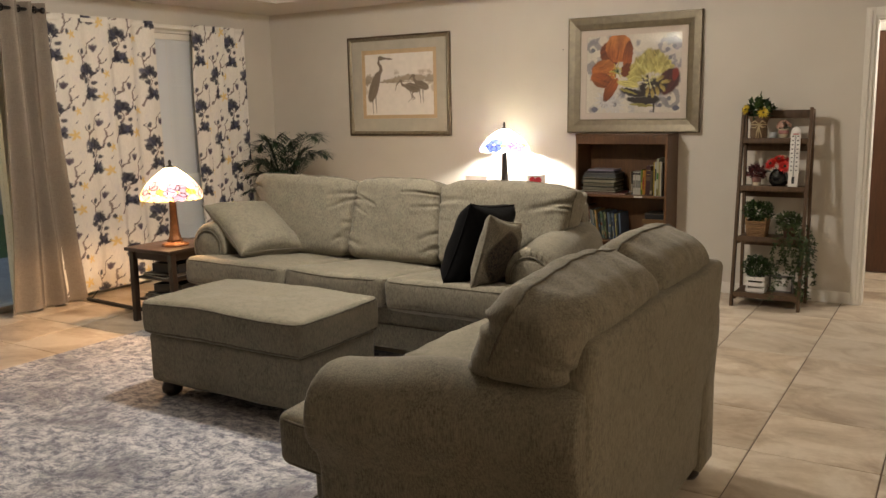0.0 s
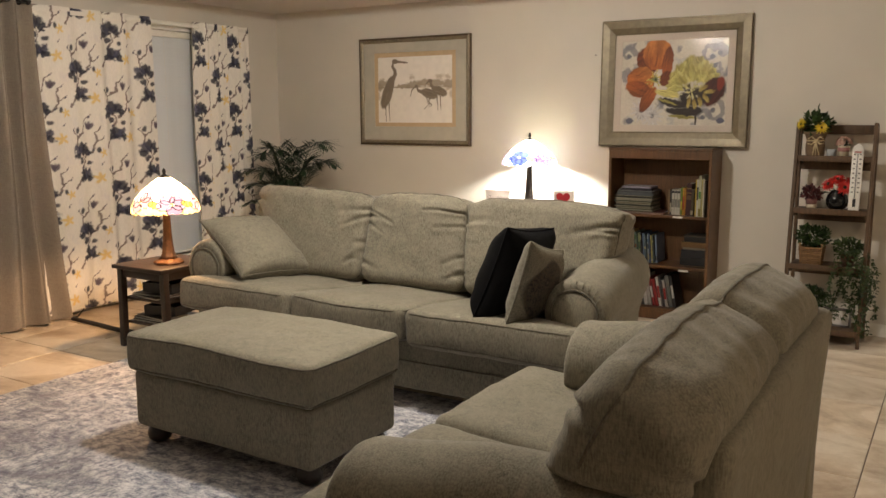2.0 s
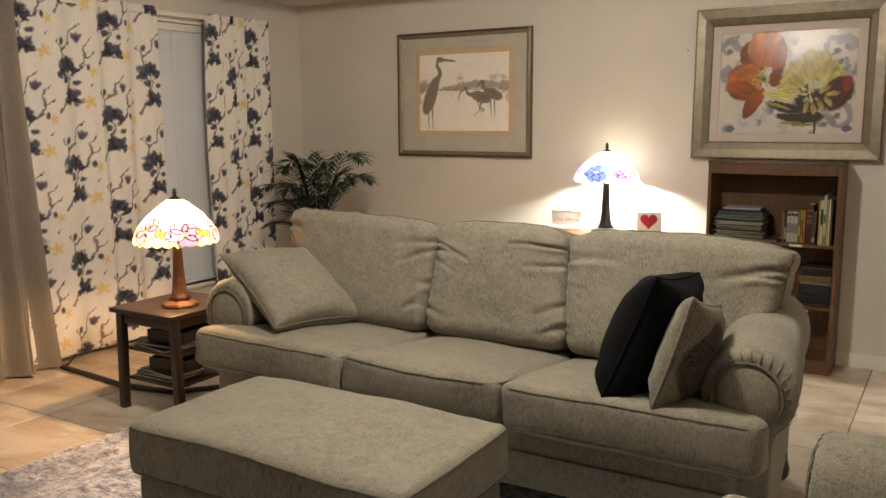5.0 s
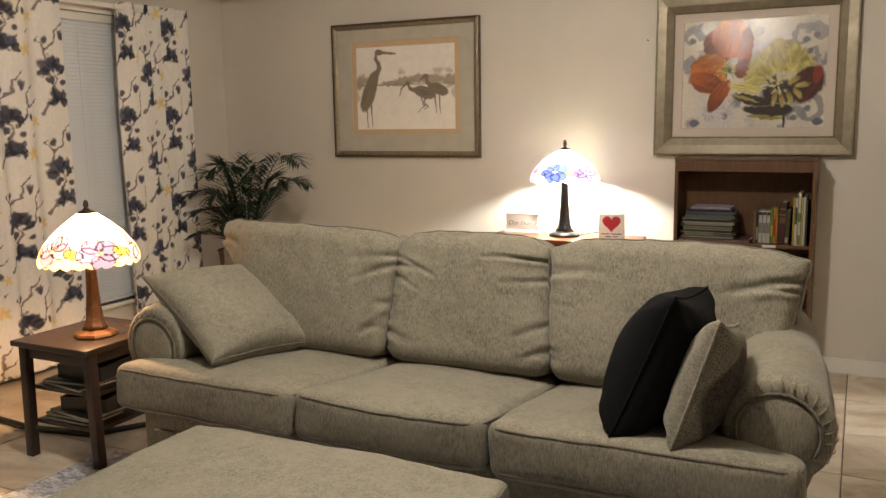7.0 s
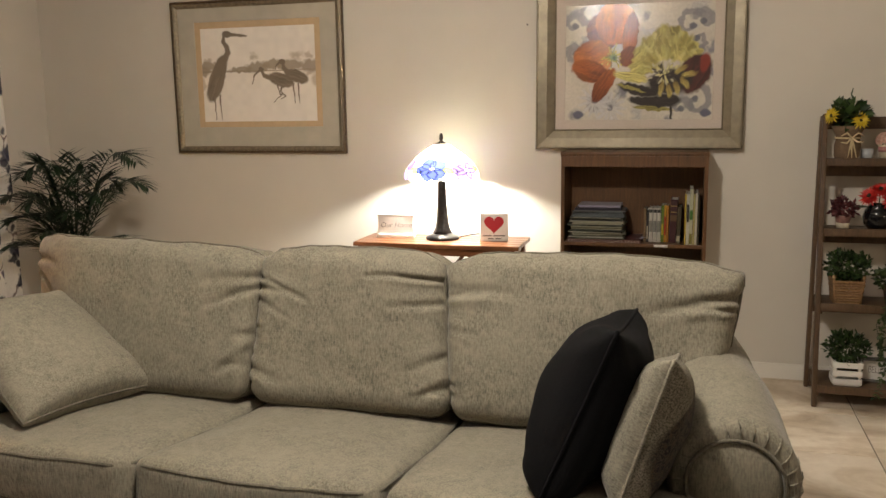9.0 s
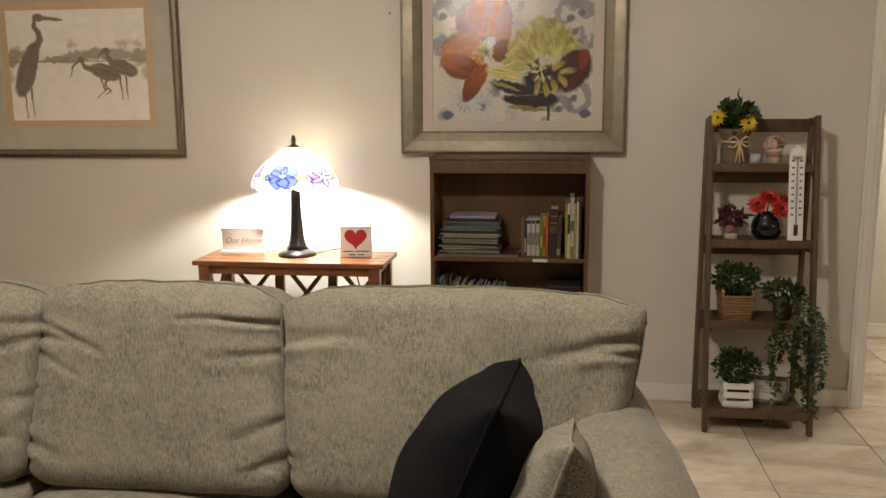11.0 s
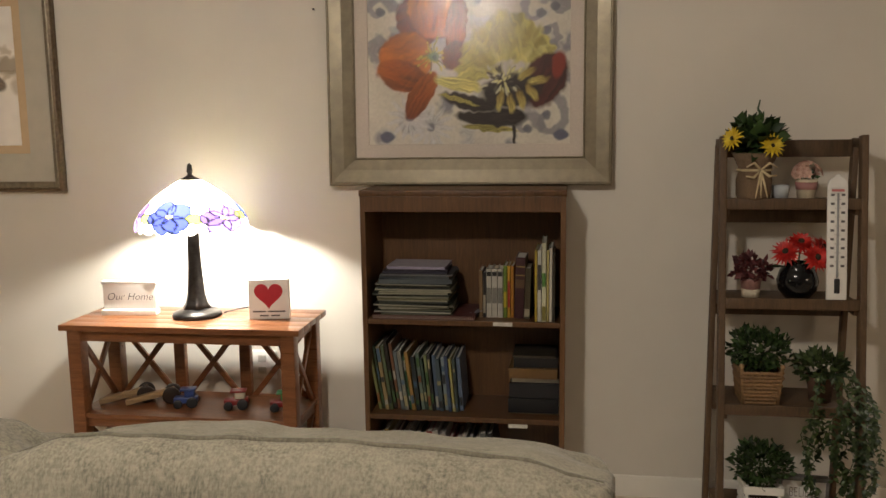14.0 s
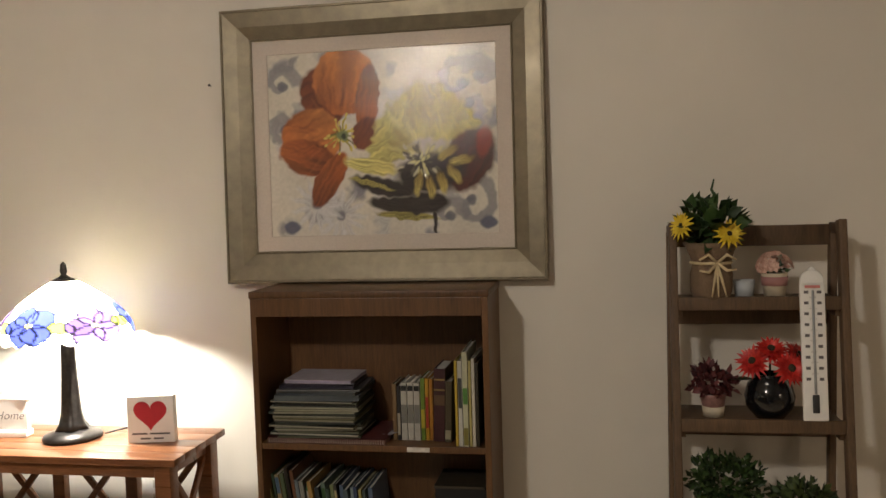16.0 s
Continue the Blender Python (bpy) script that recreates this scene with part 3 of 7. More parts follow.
class Canvas:
    """A sheet w by h metres on which shapes are painted; x to the right, y up."""

    def __init__(self, w, h, step, ground):
        self.nx, self.ny = int(w / step) + 1, int(h / step) + 1
        self.x, self.y = np.meshgrid(np.linspace(0, w, self.nx), np.linspace(0, h, self.ny))
        self.rgb = np.ones((self.ny, self.nx, 3)) * np.array(ground)
        self.wx = (value_noise(self.x * 55, self.y * 55, 5) - 0.5) * 2
        self.wy = (value_noise(self.x * 55, self.y * 55, 9) - 0.5) * 2
        self.cell = None

    def tile(self, dx, dy):
        """From now on shapes repeat in columns dx apart, each dropped by half of dy."""
        self.cell = (dx, dy)

    def local(self, cx, cy, wobble):
        x, y = self.x + self.wx * wobble - cx, self.y + self.wy * wobble - cy
        if self.cell:
            dx, dy = self.cell
            col = np.floor(x / dx + 0.5)
            x = x - col * dx
            y = y - (col % 2) * dy / 2
            y = y - np.floor(y / dy + 0.5) * dy
        return x, y

    def lay(self, mask, colour, shade=None):
        c = np.array(colour) if shade is None else np.array(colour) * shade[..., None]
        self.rgb += mask[..., None] * (c - self.rgb)

    def blob(self, cx, cy, rx, ry, angle, colour, soft=0.2, alpha=1.0, wobble=0.004, point=0.0, grain=0.0, colour2=None):
        x, y = self.local(cx, cy, wobble)
        a = radians(angle)
        u, v = (x * math.cos(a) + y * math.sin(a)) / rx, (-x * math.sin(a) + y * math.cos(a)) / ry
        if point:
            v = v * (1 + point * (u + 1) / 2)
        d = np.sqrt(u * u + v * v)
        mask = np.clip((1 - d) / soft, 0, 1) * alpha
        shade = None
        if grain:
            shade = 1 + grain * (value_noise(u * 1.5 + cx * 90, v * 9, 3) - 0.5) * 2
        if colour2 is not None:
            k = np.clip((u + 1) / 2, 0, 1)[..., None]
            c = np.array(colour) * (1 - k) + np.array(colour2) * k
            if shade is not None:
                c = c * shade[..., None]
            self.rgb += mask[..., None] * (c - self.rgb)
        else:
            self.lay(mask, colour, shade)

    def stroke(self, pts, width, colour, alpha=1.0, wobble=0.003):
        """A line through pts, thinning to its end."""
        x0, y0 = pts[0]
        best = None
        x, y = self.local(x0, y0, wobble)
        total = len(pts) - 1
        for i, ((ax, ay), (bx, by)) in enumerate(zip(pts, pts[1:])):
            px, py = x - (ax - x0), y - (ay - y0)
            ex, ey = bx - ax, by - ay
            t = np.clip((px * ex + py * ey) / (ex * ex + ey * ey + 1e-12), 0, 1)
            w = width * (1 - 0.65 * (i + t) / total)
            d = np.hypot(px - t * ex, py - t * ey) / w
            best = d if best is None else np.minimum(best, d)
        self.lay(np.clip((1.0 - best) / 0.4, 0, 1) * alpha, colour)

    def mesh(self, name, place, material, parent=None, label=""):
        """place maps arrays x, y to arrays X, Y, Z."""
        me = bpy.data.meshes.new(name)
        co = np.stack(place(self.x, self.y), -1).reshape(-1, 3)
        idx = np.arange(self.nx * self.ny).reshape(self.ny, self.nx)
        quads = np.stack((idx[:-1, :-1], idx[:-1, 1:], idx[1:, 1:], idx[1:, :-1]), -1).reshape(-1, 4)
        me.from_pydata(co.tolist(), [], quads.tolist())
        att = me.attributes.new("paint", "FLOAT_COLOR", "POINT")
        rgba = np.concatenate((np.clip(self.rgb, 0, 1), np.ones((self.ny, self.nx, 1))), -1)
        att.data.foreach_set("color", rgba.astype(np.float32).ravel())
        me.polygons.foreach_set("use_smooth", [True] * len(me.polygons))
        me.materials.append(material)
        ob = new(name, me)
        if parent:
            ob.parent = parent
        if label:
            ob["label"] = label
        return ob


NAVY, SLATE, TWIG, GOLD = srgb(36, 38, 56), srgb(62, 64, 84), srgb(116, 102, 98), srgb(226, 196, 116)


def magnolia_cloth(w, h):
    """Ivory cloth printed with navy magnolias, grey twigs and yellow blooms, repeating in a half drop."""
    c = Canvas(w, h, 0.0050, (0.80, 0.765, 0.70))
    c.tile(0.31, 0.60)
    for cx, cy, a in ((0.10, 0.12, 60), (0.145, 0.30, -20), (0.255, 0.52, 45), (0.02, 0.50, 10)):
        for d in (-55, -10, 40):
            r = radians(a + d)
            c.blob(cx + 0.035 * math.cos(r), cy + 0.035 * math.sin(r), 0.036, 0.016, a + d, (0.74, 0.71, 0.68), 0.5, 0.6)
    twigs = [
        [(0.02, 0.02), (0.06, 0.08), (0.13, 0.11), (0.18, 0.17), (0.25, 0.19)],
        [(0.10, 0.10), (0.09, 0.17), (0.12, 0.22), (0.10, 0.27)],
        [(0.13, 0.25), (0.19, 0.29), (0.22, 0.36), (0.28, 0.39)],
        [(0.10, 0.27), (0.05, 0.33), (0.06, 0.40), (0.02, 0.45)],
        [(0.06, 0.40), (0.12, 0.44), (0.13, 0.51), (0.18, 0.55)],
        [(0.22, 0.36), (0.21, 0.43), (0.25, 0.47)],
    ]
    for t in twigs:
        c.stroke(t, 0.0115, TWIG, 0.9, 0.008)
    for x, y in ((0.25, 0.19), (0.28, 0.39), (0.02, 0.45), (0.18, 0.55), (0.25, 0.47), (0.20, 0.30), (0.09, 0.18)):
        c.blob(x, y, 0.013, 0.008, 60, SLATE, 0.5, 0.9)
        c.blob(x + 0.012, y + 0.014, 0.007, 0.005, 30, TWIG, 0.5, 0.9)
    # large bloom
    for a, l, k in ((100, 0.050, NAVY), (58, 0.046, NAVY), (142, 0.048, SLATE), (15, 0.036, NAVY), (192, 0.038, NAVY), (250, 0.030, NAVY)):
        r = radians(a)
        c.blob(0.10 + 0.054 * math.cos(r), 0.27 + 0.052 * math.sin(r), l * 1.05, l * 0.92, a, k, 0.35, 0.92, 0.013, 0.2, 0.5)
    c.blob(0.10, 0.275, 0.012, 0.008, 20, srgb(24, 26, 46), 0.5, 0.9)
    # second bloom below it, and a closed bud
    for a, l in ((115, 0.048), (55, 0.046), (-5, 0.036), (180, 0.036)):
        r = radians(a)
        c.blob(0.125 + 0.038 * math.cos(r), 0.095 + 0.036 * math.sin(r), l * 1.1, l * 0.88, a, NAVY if a != 55 else SLATE, 0.35, 0.92, 0.013, 0.2, 0.5)
    for a in (60, 85, 112):
        r = radians(a)
        c.blob(0.175 + 0.028 * math.cos(r), 0.455 + 0.030 * math.sin(r), 0.036, 0.016, a, srgb(84, 74, 88), 0.4, 0.9, 0.005)
    c.blob(0.06, 0.45, 0.030, 0.020, 70, NAVY, 0.4, 0.9)
    c.blob(0.235, 0.30, 0.026, 0.017, 100, NAVY, 0.4, 0.9)
    c.blob(0.165, 0.205, 0.030, 0.020, 10, NAVY, 0.4, 0.9)
    # yellow blooms
    for x, y, s in ((0.235, 0.085, 1.0), (0.275, 0.275, 0.8)):
        for a in (100, 40, 165, 235, -30):
            r = radians(a)
            c.blob(x + 0.024 * s * math.cos(r), y + 0.024 * s * math.sin(r), 0.030 * s, 0.014 * s, a, GOLD, 0.5, 0.85, 0.004)
    fibre = 0.95 + 0.1 * value_noise(c.x * 400, c.y * 60, 2)
    c.rgb *= fibre[..., None]
    return c


def drape(c, y0, y1, x, z0, folds, depth, seed, flare=0.0):
    """Hangs a cloth along the west wall from y0 to y1 with its folds towards the room."""
    w, h = c.x.max(), c.y.max()

    def place(u, v):
        s = u / w
        q = s + 0.03 * np.sin(s * 9 + seed) + 0.012 * np.sin(v * 2.3 + seed * 2 + s * 4)
        ph = q * folds * 2 * np.pi + seed
        fade = 0.75 + 0.35 * (1 - v / h)
        out = depth * fade * (np.sin(ph) + 0.35 * np.sin(2 * ph + 1 + seed) + 0.2 * np.sin(v * 3 + s * 11))
        along = y0 + (y1 - y0) * s + 0.35 * depth * np.cos(ph) * fade + flare * (1 - v / h) ** 2 * (s - 0.5)
        droop = 0.010 * np.sin(ph) * (v < 0.02)
        return x + out, along, z0 + v + droop
    return place


def curtain(label, c, material, y0, y1, x, z0, folds, depth, seed, flare, name="curtain"):
    ob = thing(name, pose(0, 0, 0), label, "curtain")
    c.mesh("cloth", drape(c, y0, y1, x, z0, folds, depth, seed, flare), material, ob)
    return ob


curtain("ivory curtain with navy magnolia print, hanging to the floor", magnolia_cloth(1.12, 2.235), M_CLOTH_PRINT, 4.05, 5.14, -6.095, 0.035, 4.2, 0.022, 0.6, 0.0)
curtain("ivory curtain with navy magnolia print, gathered beside the window", magnolia_cloth(1.02, 2.235), M_CLOTH_PRINT, 5.57, 6.21, -6.095, 0.035, 5.0, 0.030, 2.2, 0.0)


def linen():
    m = Nodes("taupe_linen", 0.92)
    n = m.noise(m.coords((1, 1, 0.05)), 420, 3)
    n2 = m.noise(m.coords((0.05, 0.05, 1)), 420, 3)
    col = m.mix(0.5, m.ramp(n, [(0.3, (0.20, 0.165, 0.13)), (0.7, (0.33, 0.285, 0.235))]), m.ramp(n2, [(0.3, (0.21, 0.175, 0.14)), (0.7, (0.32, 0.275, 0.225))]))
    m.colour(col)
    m.bump(n, 0.2, 0.002)
    return m.mat


M_TAUPE = linen()
plain_cloth = Canvas(1.3, 2.30, 0.014, (0.3, 0.26, 0.21))
taupe = curtain("taupe linen curtain in deep folds on a dark rod", plain_cloth, M_TAUPE, 3.66, 4.04, -6.00, 0.02, 3.0, 0.055, 1.0, 0.26)
for i in range(3):
    bm = bmesh.new()
    tube(bm, [(-6.0 + 0.023 * math.cos(2 * math.pi * k / 20), 3.71 + 0.13 * i, 2.265 + 0.023 * math.sin(2 * math.pi * k / 20)) for k in range(20)], 0.006, True)
    part("grommet", bm, M_BRONZE, taupe, "dark metal grommet")
rod = thing("curtain_rod", pose(-6.0, 0, 2.265), "dark metal curtain rod above the glass door", "curtain rod")
part("rod", tube(bmesh.new(), [(0, 1.7, 0), (0, 4.02, 0)], 0.012, n=12), M_BRONZE, rod)
part("finial", tube(bmesh.new(), [(0, 4.02, 0), (0, 4.03, 0), (0, 4.045, 0), (0, 4.055, 0)], [0.012, 0.024, 0.022, 0.005], n=12), M_BRONZE, rod)
for y in (1.85, 3.94):
    part("bracket", beam((-0.19, y, -0.01), (0, y, -0.01), 0.012, 0.02), M_BRONZE, rod)
rod = thing("curtain_rod", pose(-6.10, 0, 2.235), "flat white curtain rod across the window", "curtain rod")
part("rod", box(-0.006, 0.004, 4.13, 6.22, -0.016, 0.016, 0.003), M_TRIM, rod)
for y in (4.14, 6.20):
    part("bracket", box(-0.09, -0.006, y - 0.008, y + 0.008, -0.014, 0.014, 0.002), M_TRIM, rod)

# ---- window with blind ----
win = tagged(new("window_1"), "white framed window behind a closed blind", "window", kind="structure")
bm = box(LEFT - 0.13, LEFT - 0.06, WY0, WY0 + 0.05, WZ0, WZ1, 0.004)
add_box(bm, LEFT - 0.13, LEFT - 0.06, WY1 - 0.05, WY1, WZ0, WZ1, 0.004)
add_box(bm, LEFT - 0.13, LEFT - 0.06, WY0 + 0.05, WY1 - 0.05, WZ0, WZ0 + 0.05, 0.004)
add_box(bm, LEFT - 0.13, LEFT - 0.06, WY0 + 0.05, WY1 - 0.05, WZ1 - 0.05, WZ1, 0.004)
add_box(bm, LEFT - 0.12, LEFT - 0.07, WY0 + 0.05, WY1 - 0.05, 1.22, 1.27, 0.004)
part("window_frame", bm, M_TRIM, win, smooth=False)


def glass_material():
    m = Nodes("clear_glass", 0.02)
    m.bsdf.inputs["Transmission Weight"].default_value = 1.0
    m.bsdf.inputs["IOR"].default_value = 1.45
    m.bsdf.inputs["Base Color"].default_value = (0.95, 0.98, 0.97, 1)
    return m.mat


M_GLASS = glass_material()
for z0, z1 in ((WZ0 + 0.05, 1.22), (1.27, WZ1 - 0.05)):
    pane = part("pane", box(LEFT - 0.10, LEFT - 0.094, WY0 + 0.05, WY1 - 0.05, z0, z1), M_GLASS, win, smooth=False)
    pane.visible_shadow = False
part("window_sill", box(LEFT - 0.06, LEFT + 0.035, WY0 - 0.05, WY1 + 0.05, WZ0 - 0.025, WZ0, 0.006), M_TRIM, win)
bm = box(LEFT, LEFT + 0.018, WY0 - 0.07, WY1 + 0.07, WZ1, WZ1 + 0.075, 0.004)
part("head_casing", bm, M_TRIM, win)
M_BLIND = plain("white_blind_slat", (0.74, 0.76, 0.78), 0.5, vary=0.05, scale=8)
blind = thing("window_blind", pose(LEFT - 0.03, 0, 0), "white horizontal blind, lowered and closed", "blind")
part("headrail", box(-0.025, 0.025, WY0 + 0.01, WY1 - 0.01, WZ1 - 0.055, WZ1 - 0.004, 0.004), M_TRIM, blind)
part("bottom_rail", box(-0.02, 0.02, WY0 + 0.01, WY1 - 0.01, WZ0 + 0.012, WZ0 + 0.034, 0.004), M_BLIND, blind)
slat = obj("slat", box(-0.0155, 0.0155, WY0 + 0.012, WY1 - 0.012, -0.001, 0.001), M_BLIND, False)
slat.parent = blind
count = 75
for i in range(count):
    s = slat if i == 0 else new("slat", slat.data)
    s.parent = blind
    low = i < 24
    s.matrix_basis = pose(0, 0, WZ0 + 0.05 + i * 0.0243, 0, 46 if low else 70, 0)
part("cord", tube(bmesh.new(), [(0.02, 5.35, WZ0 + 0.03), (0.02, 5.35, WZ1 - 0.03)], 0.0012), M_WHITE, blind)

# ---- glass door behind the taupe curtain ----
door = tagged(new("door_1"), "sliding glass patio door with a pale frame", "door", kind="structure")
M_ALU = plain("pale_aluminium", (0.55, 0.54, 0.52), 0.4, 0.6, 0.05)
bm = box(LEFT - 0.13, LEFT - 0.02, GY0, GY0 + 0.05, 0, GZ1, 0.003)
add_box(bm, LEFT - 0.13, LEFT - 0.02, GY1 - 0.05, GY1, 0, GZ1, 0.003)
add_box(bm, LEFT - 0.13, LEFT - 0.02, GY0 + 0.05, GY1 - 0.05, GZ1 - 0.05, GZ1, 0.003)
add_box(bm, LEFT - 0.13, LEFT - 0.02, GY0 + 0.05, GY1 - 0.05, 0, 0.05, 0.003)
mid = (GY0 + GY1) / 2
add_box(bm, LEFT - 0.10, LEFT - 0.04, mid - 0.03, mid + 0.03, 0.05, GZ1 - 0.05, 0.003)
part("door_frame", bm, M_ALU, door, smooth=False)
for a, b in ((GY0 + 0.05, mid - 0.03), (mid + 0.03, GY1 - 0.05)):
    pane = part("pane", box(LEFT - 0.075, LEFT - 0.068, a, b, 0.05, GZ1 - 0.05), M_GLASS, door, smooth=False)
    pane.visible_shadow = False
bm = box(LEFT, LEFT + 0.016, GY0 - 0.07, GY0, 0, GZ1 + 0.07, 0.003)
add_box(bm, LEFT, LEFT + 0.016, GY1, GY1 + 0.07, 0, GZ1 + 0.07, 0.003)
add_box(bm, LEFT, LEFT + 0.016, GY0, GY1, GZ1, GZ1 + 0.07, 0.003)
part("casing", bm, M_TRIM, door, smooth=False)

# outside: lawn to the horizon, a patio slab and a board fence
M_GRASS = plain("lawn_grass", (0.07, 0.13, 0.03), 0.9, vary=0.5, scale=9, bump=0.6)
M_CONC = plain("patio_concrete", (0.36, 0.37, 0.40), 0.85, vary=0.15, scale=7, bump=0.2)
M_FENCE = wood("grey_fence_board", (0.28, 0.27, 0.26), (0.46, 0.45, 0.43), grain=(12, 12, 1.0), rough=0.85)
bm = bmesh.new()
bmesh.ops.create_grid(bm, x_segments=8, y_segments=8, size=600)
lawn = structure("ground", bm, M_GRASS, "green lawn outside the glass door", "lawn")
lawn.location = (0, 0, -0.16)
structure("pavement", box(-9.0, LEFT - 0.15, 0.4, 6.0, -0.15, -0.06, 0.01), M_CONC, "grey concrete patio slab", "patio")
fence = thing("fence", pose(-13.5, 0, -0.16), "weathered grey wooden board fence", "fence")
board = obj("board", box(-0.01, 0.01, -0.068, 0.068, 0.04, 1.85, 0.004), M_FENCE, False)
for i in range(56):
    b = board if i == 0 else new("board", board.data)
    b.parent = fence
    b.location = (0, 1.0 + i * 0.145, random.uniform(-0.01, 0.01))
for z in (0.4, 1.5):
    part("rail", box(-0.05, -0.01, 0.9, 9.1, z - 0.045, z + 0.045), M_FENCE, fence, smooth=False)

# ---- pictures ----
def moulding(w, h, width, profile, material, parent, name="frame"):
    """Four mitred rails; profile: (inset from the outer edge 0..1, height off the wall)."""
    bm = bmesh.new()
    corners = [(-w / 2, 0), (w / 2, 0), (w / 2, h), (-w / 2, h)]
    inn = [(1, 1), (-1, 1), (-1, -1), (1, -1)]
    rows = []
    for (cx, cz), (ix, iz) in zip(corners, inn):
        rows.append([bm.verts.new((cx + ix * width * t, -d, cz + iz * width * t)) for t, d in profile])
    for k in range(4):
        a, b = rows[k], rows[(k + 1) % 4]
        for i in range(len(profile) - 1):
            bm.faces.new((a[i], b[i], b[i + 1], a[i + 1]))
    bmesh.ops.recalc_face_normals(bm, faces=bm.faces)
    return part(name, bm, material, parent, smooth=False)


def mat_board(w, h, x0, x1, z0, z1, y, material, parent, label):
    """A card with an opening and its bevelled edge."""
    bm = bmesh.new()
    rows = []
    for rect, d in (((-w / 2, w / 2, 0, h), y), ((x0, x1, z0, z1), y), ((x0 + 0.002, x1 - 0.002, z0 + 0.002, z1 - 0.002), y + 0.003)):
        a, b, c_, e = rect
        rows.append([bm.verts.new((px, d, pz)) for px, pz in ((a, c_), (b, c_), (b, e), (a, e))])
    for p, q in zip(rows, rows[1:]):
        for k in range(4):
            bm.faces.new((p[k], p[(k + 1) % 4], q[(k + 1) % 4], q[k]))
    return part("mat", bm, material, parent, label, smooth=False)


M_CHAMP = plain("champagne_silver_frame", (0.27, 0.23, 0.165), 0.38, 0.6, 0.3, 60, 0.2)
M_CHAMP_D = plain("dark_gilt_edge", (0.12, 0.085, 0.05), 0.4, 0.5, 0.4, 60, 0.2)
M_MAT_GREEN = plain("sage_mat_board", (0.47, 0.44, 0.365), 0.85, vary=0.08, scale=9)
M_MAT_TAN = plain("tan_mat_board", (0.56, 0.41, 0.25), 0.85, vary=0.06, scale=20)
M_MAT_PALE = plain("pale_linen_mat", (0.52, 0.455, 0.395), 0.85, vary=0.06, scale=120)
M_PEWTER = plain("brushed_pewter_frame", (0.19, 0.158, 0.105), 0.42, 0.5, 0.18, 26, 0.25)

HW, HH = 1.151, 0.931
heron = thing("framed_picture", pose(-4.60, BACK - 0.004, 1.224), "framed print of wading birds with sage and tan mats", "picture")
moulding(HW, HH, 0.040, [(0, 0.0), (0, 0.020), (0.10, 0.030), (0.35, 0.034), (0.42, 0.028)], M_CHAMP_D, heron, "frame")
moulding(HW - 0.034, HH - 0.034, 0.028, [(0, 0.028), (0.15, 0.031), (0.6, 0.026), (0.95, 0.016), (1.0, 0.006)], M_CHAMP, heron, "inner_frame").location = (0, 0, 0.017)
mat_board(HW - 0.07, HH - 0.07, -0.420, 0.427, 0.125, 0.77, -0.012, M_MAT_GREEN, heron, "sage green mat").location = (0, 0, 0.035)
mat_board(HW - 0.10, HH - 0.10, -0.382, 0.389, 0.145, 0.715, -0.008, M_MAT_TAN, heron, "tan inner mat").location = (0, 0, 0.05)

c = Canvas(0.80, 0.60, 0.0032, (0.84, 0.79, 0.72))
# the birds' brown is lightened to carry the haze of reflecting glass
HAZED_UMBER, HAZE = srgb(126, 113, 98), srgb(180, 166, 146)
for x, y, rx, ry in ((0.06, 0.36, 0.07, 0.035), (0.02, 0.33, 0.06, 0.04), (0.40, 0.345, 0.10, 0.035), (0.50, 0.36, 0.08, 0.035), (0.62, 0.355, 0.10, 0.04), (0.77, 0.345, 0.10, 0.05), (0.28, 0.33, 0.10, 0.02)):
    c.blob(x, y, rx, ry, 0, srgb(158, 144, 124), 0.35, 0.9, 0.010)
for x, y, rx, ry in ((0.06, 0.395, 0.03, 0.022), (0.37, 0.41, 0.035, 0.03), (0.66, 0.41, 0.05, 0.03), (0.74, 0.41, 0.04, 0.02), (0.02, 0.25, 0.03, 0.05), (0.79, 0.26, 0.035, 0.06), (0.74, 0.30, 0.03, 0.015)):
    c.blob(x, y, rx, ry, 0, HAZE, 0.6, 0.7, 0.012)
c.stroke([(0.0, 0.325), (0.4, 0.322), (0.80, 0.325)], 0.008, srgb(150, 136, 116), 0.8)
# standing heron
c.blob(0.115, 0.275, 0.155, 0.060, 68, HAZED_UMBER, 0.14, 1, 0.004, 0.15, 0.25)
c.blob(0.145, 0.36, 0.080, 0.042, 60, HAZED_UMBER, 0.2, 1, 0.004)
c.stroke([(0.165, 0.38), (0.200, 0.435), (0.196, 0.47), (0.172, 0.50), (0.178, 0.535), (0.205, 0.55)], 0.026, HAZED_UMBER)
c.blob(0.200, 0.548, 0.036, 0.023, -8, HAZED_UMBER, 0.2, 1, 0.002)
c.stroke([(0.22, 0.547), (0.30, 0.537), (0.335, 0.533)], 0.014, HAZED_UMBER)
for x in (0.092, 0.130):
    c.stroke([(x, 0.18), (x + 0.002, 0.11), (x + 0.006, 0.03)], 0.0075, HAZED_UMBER)
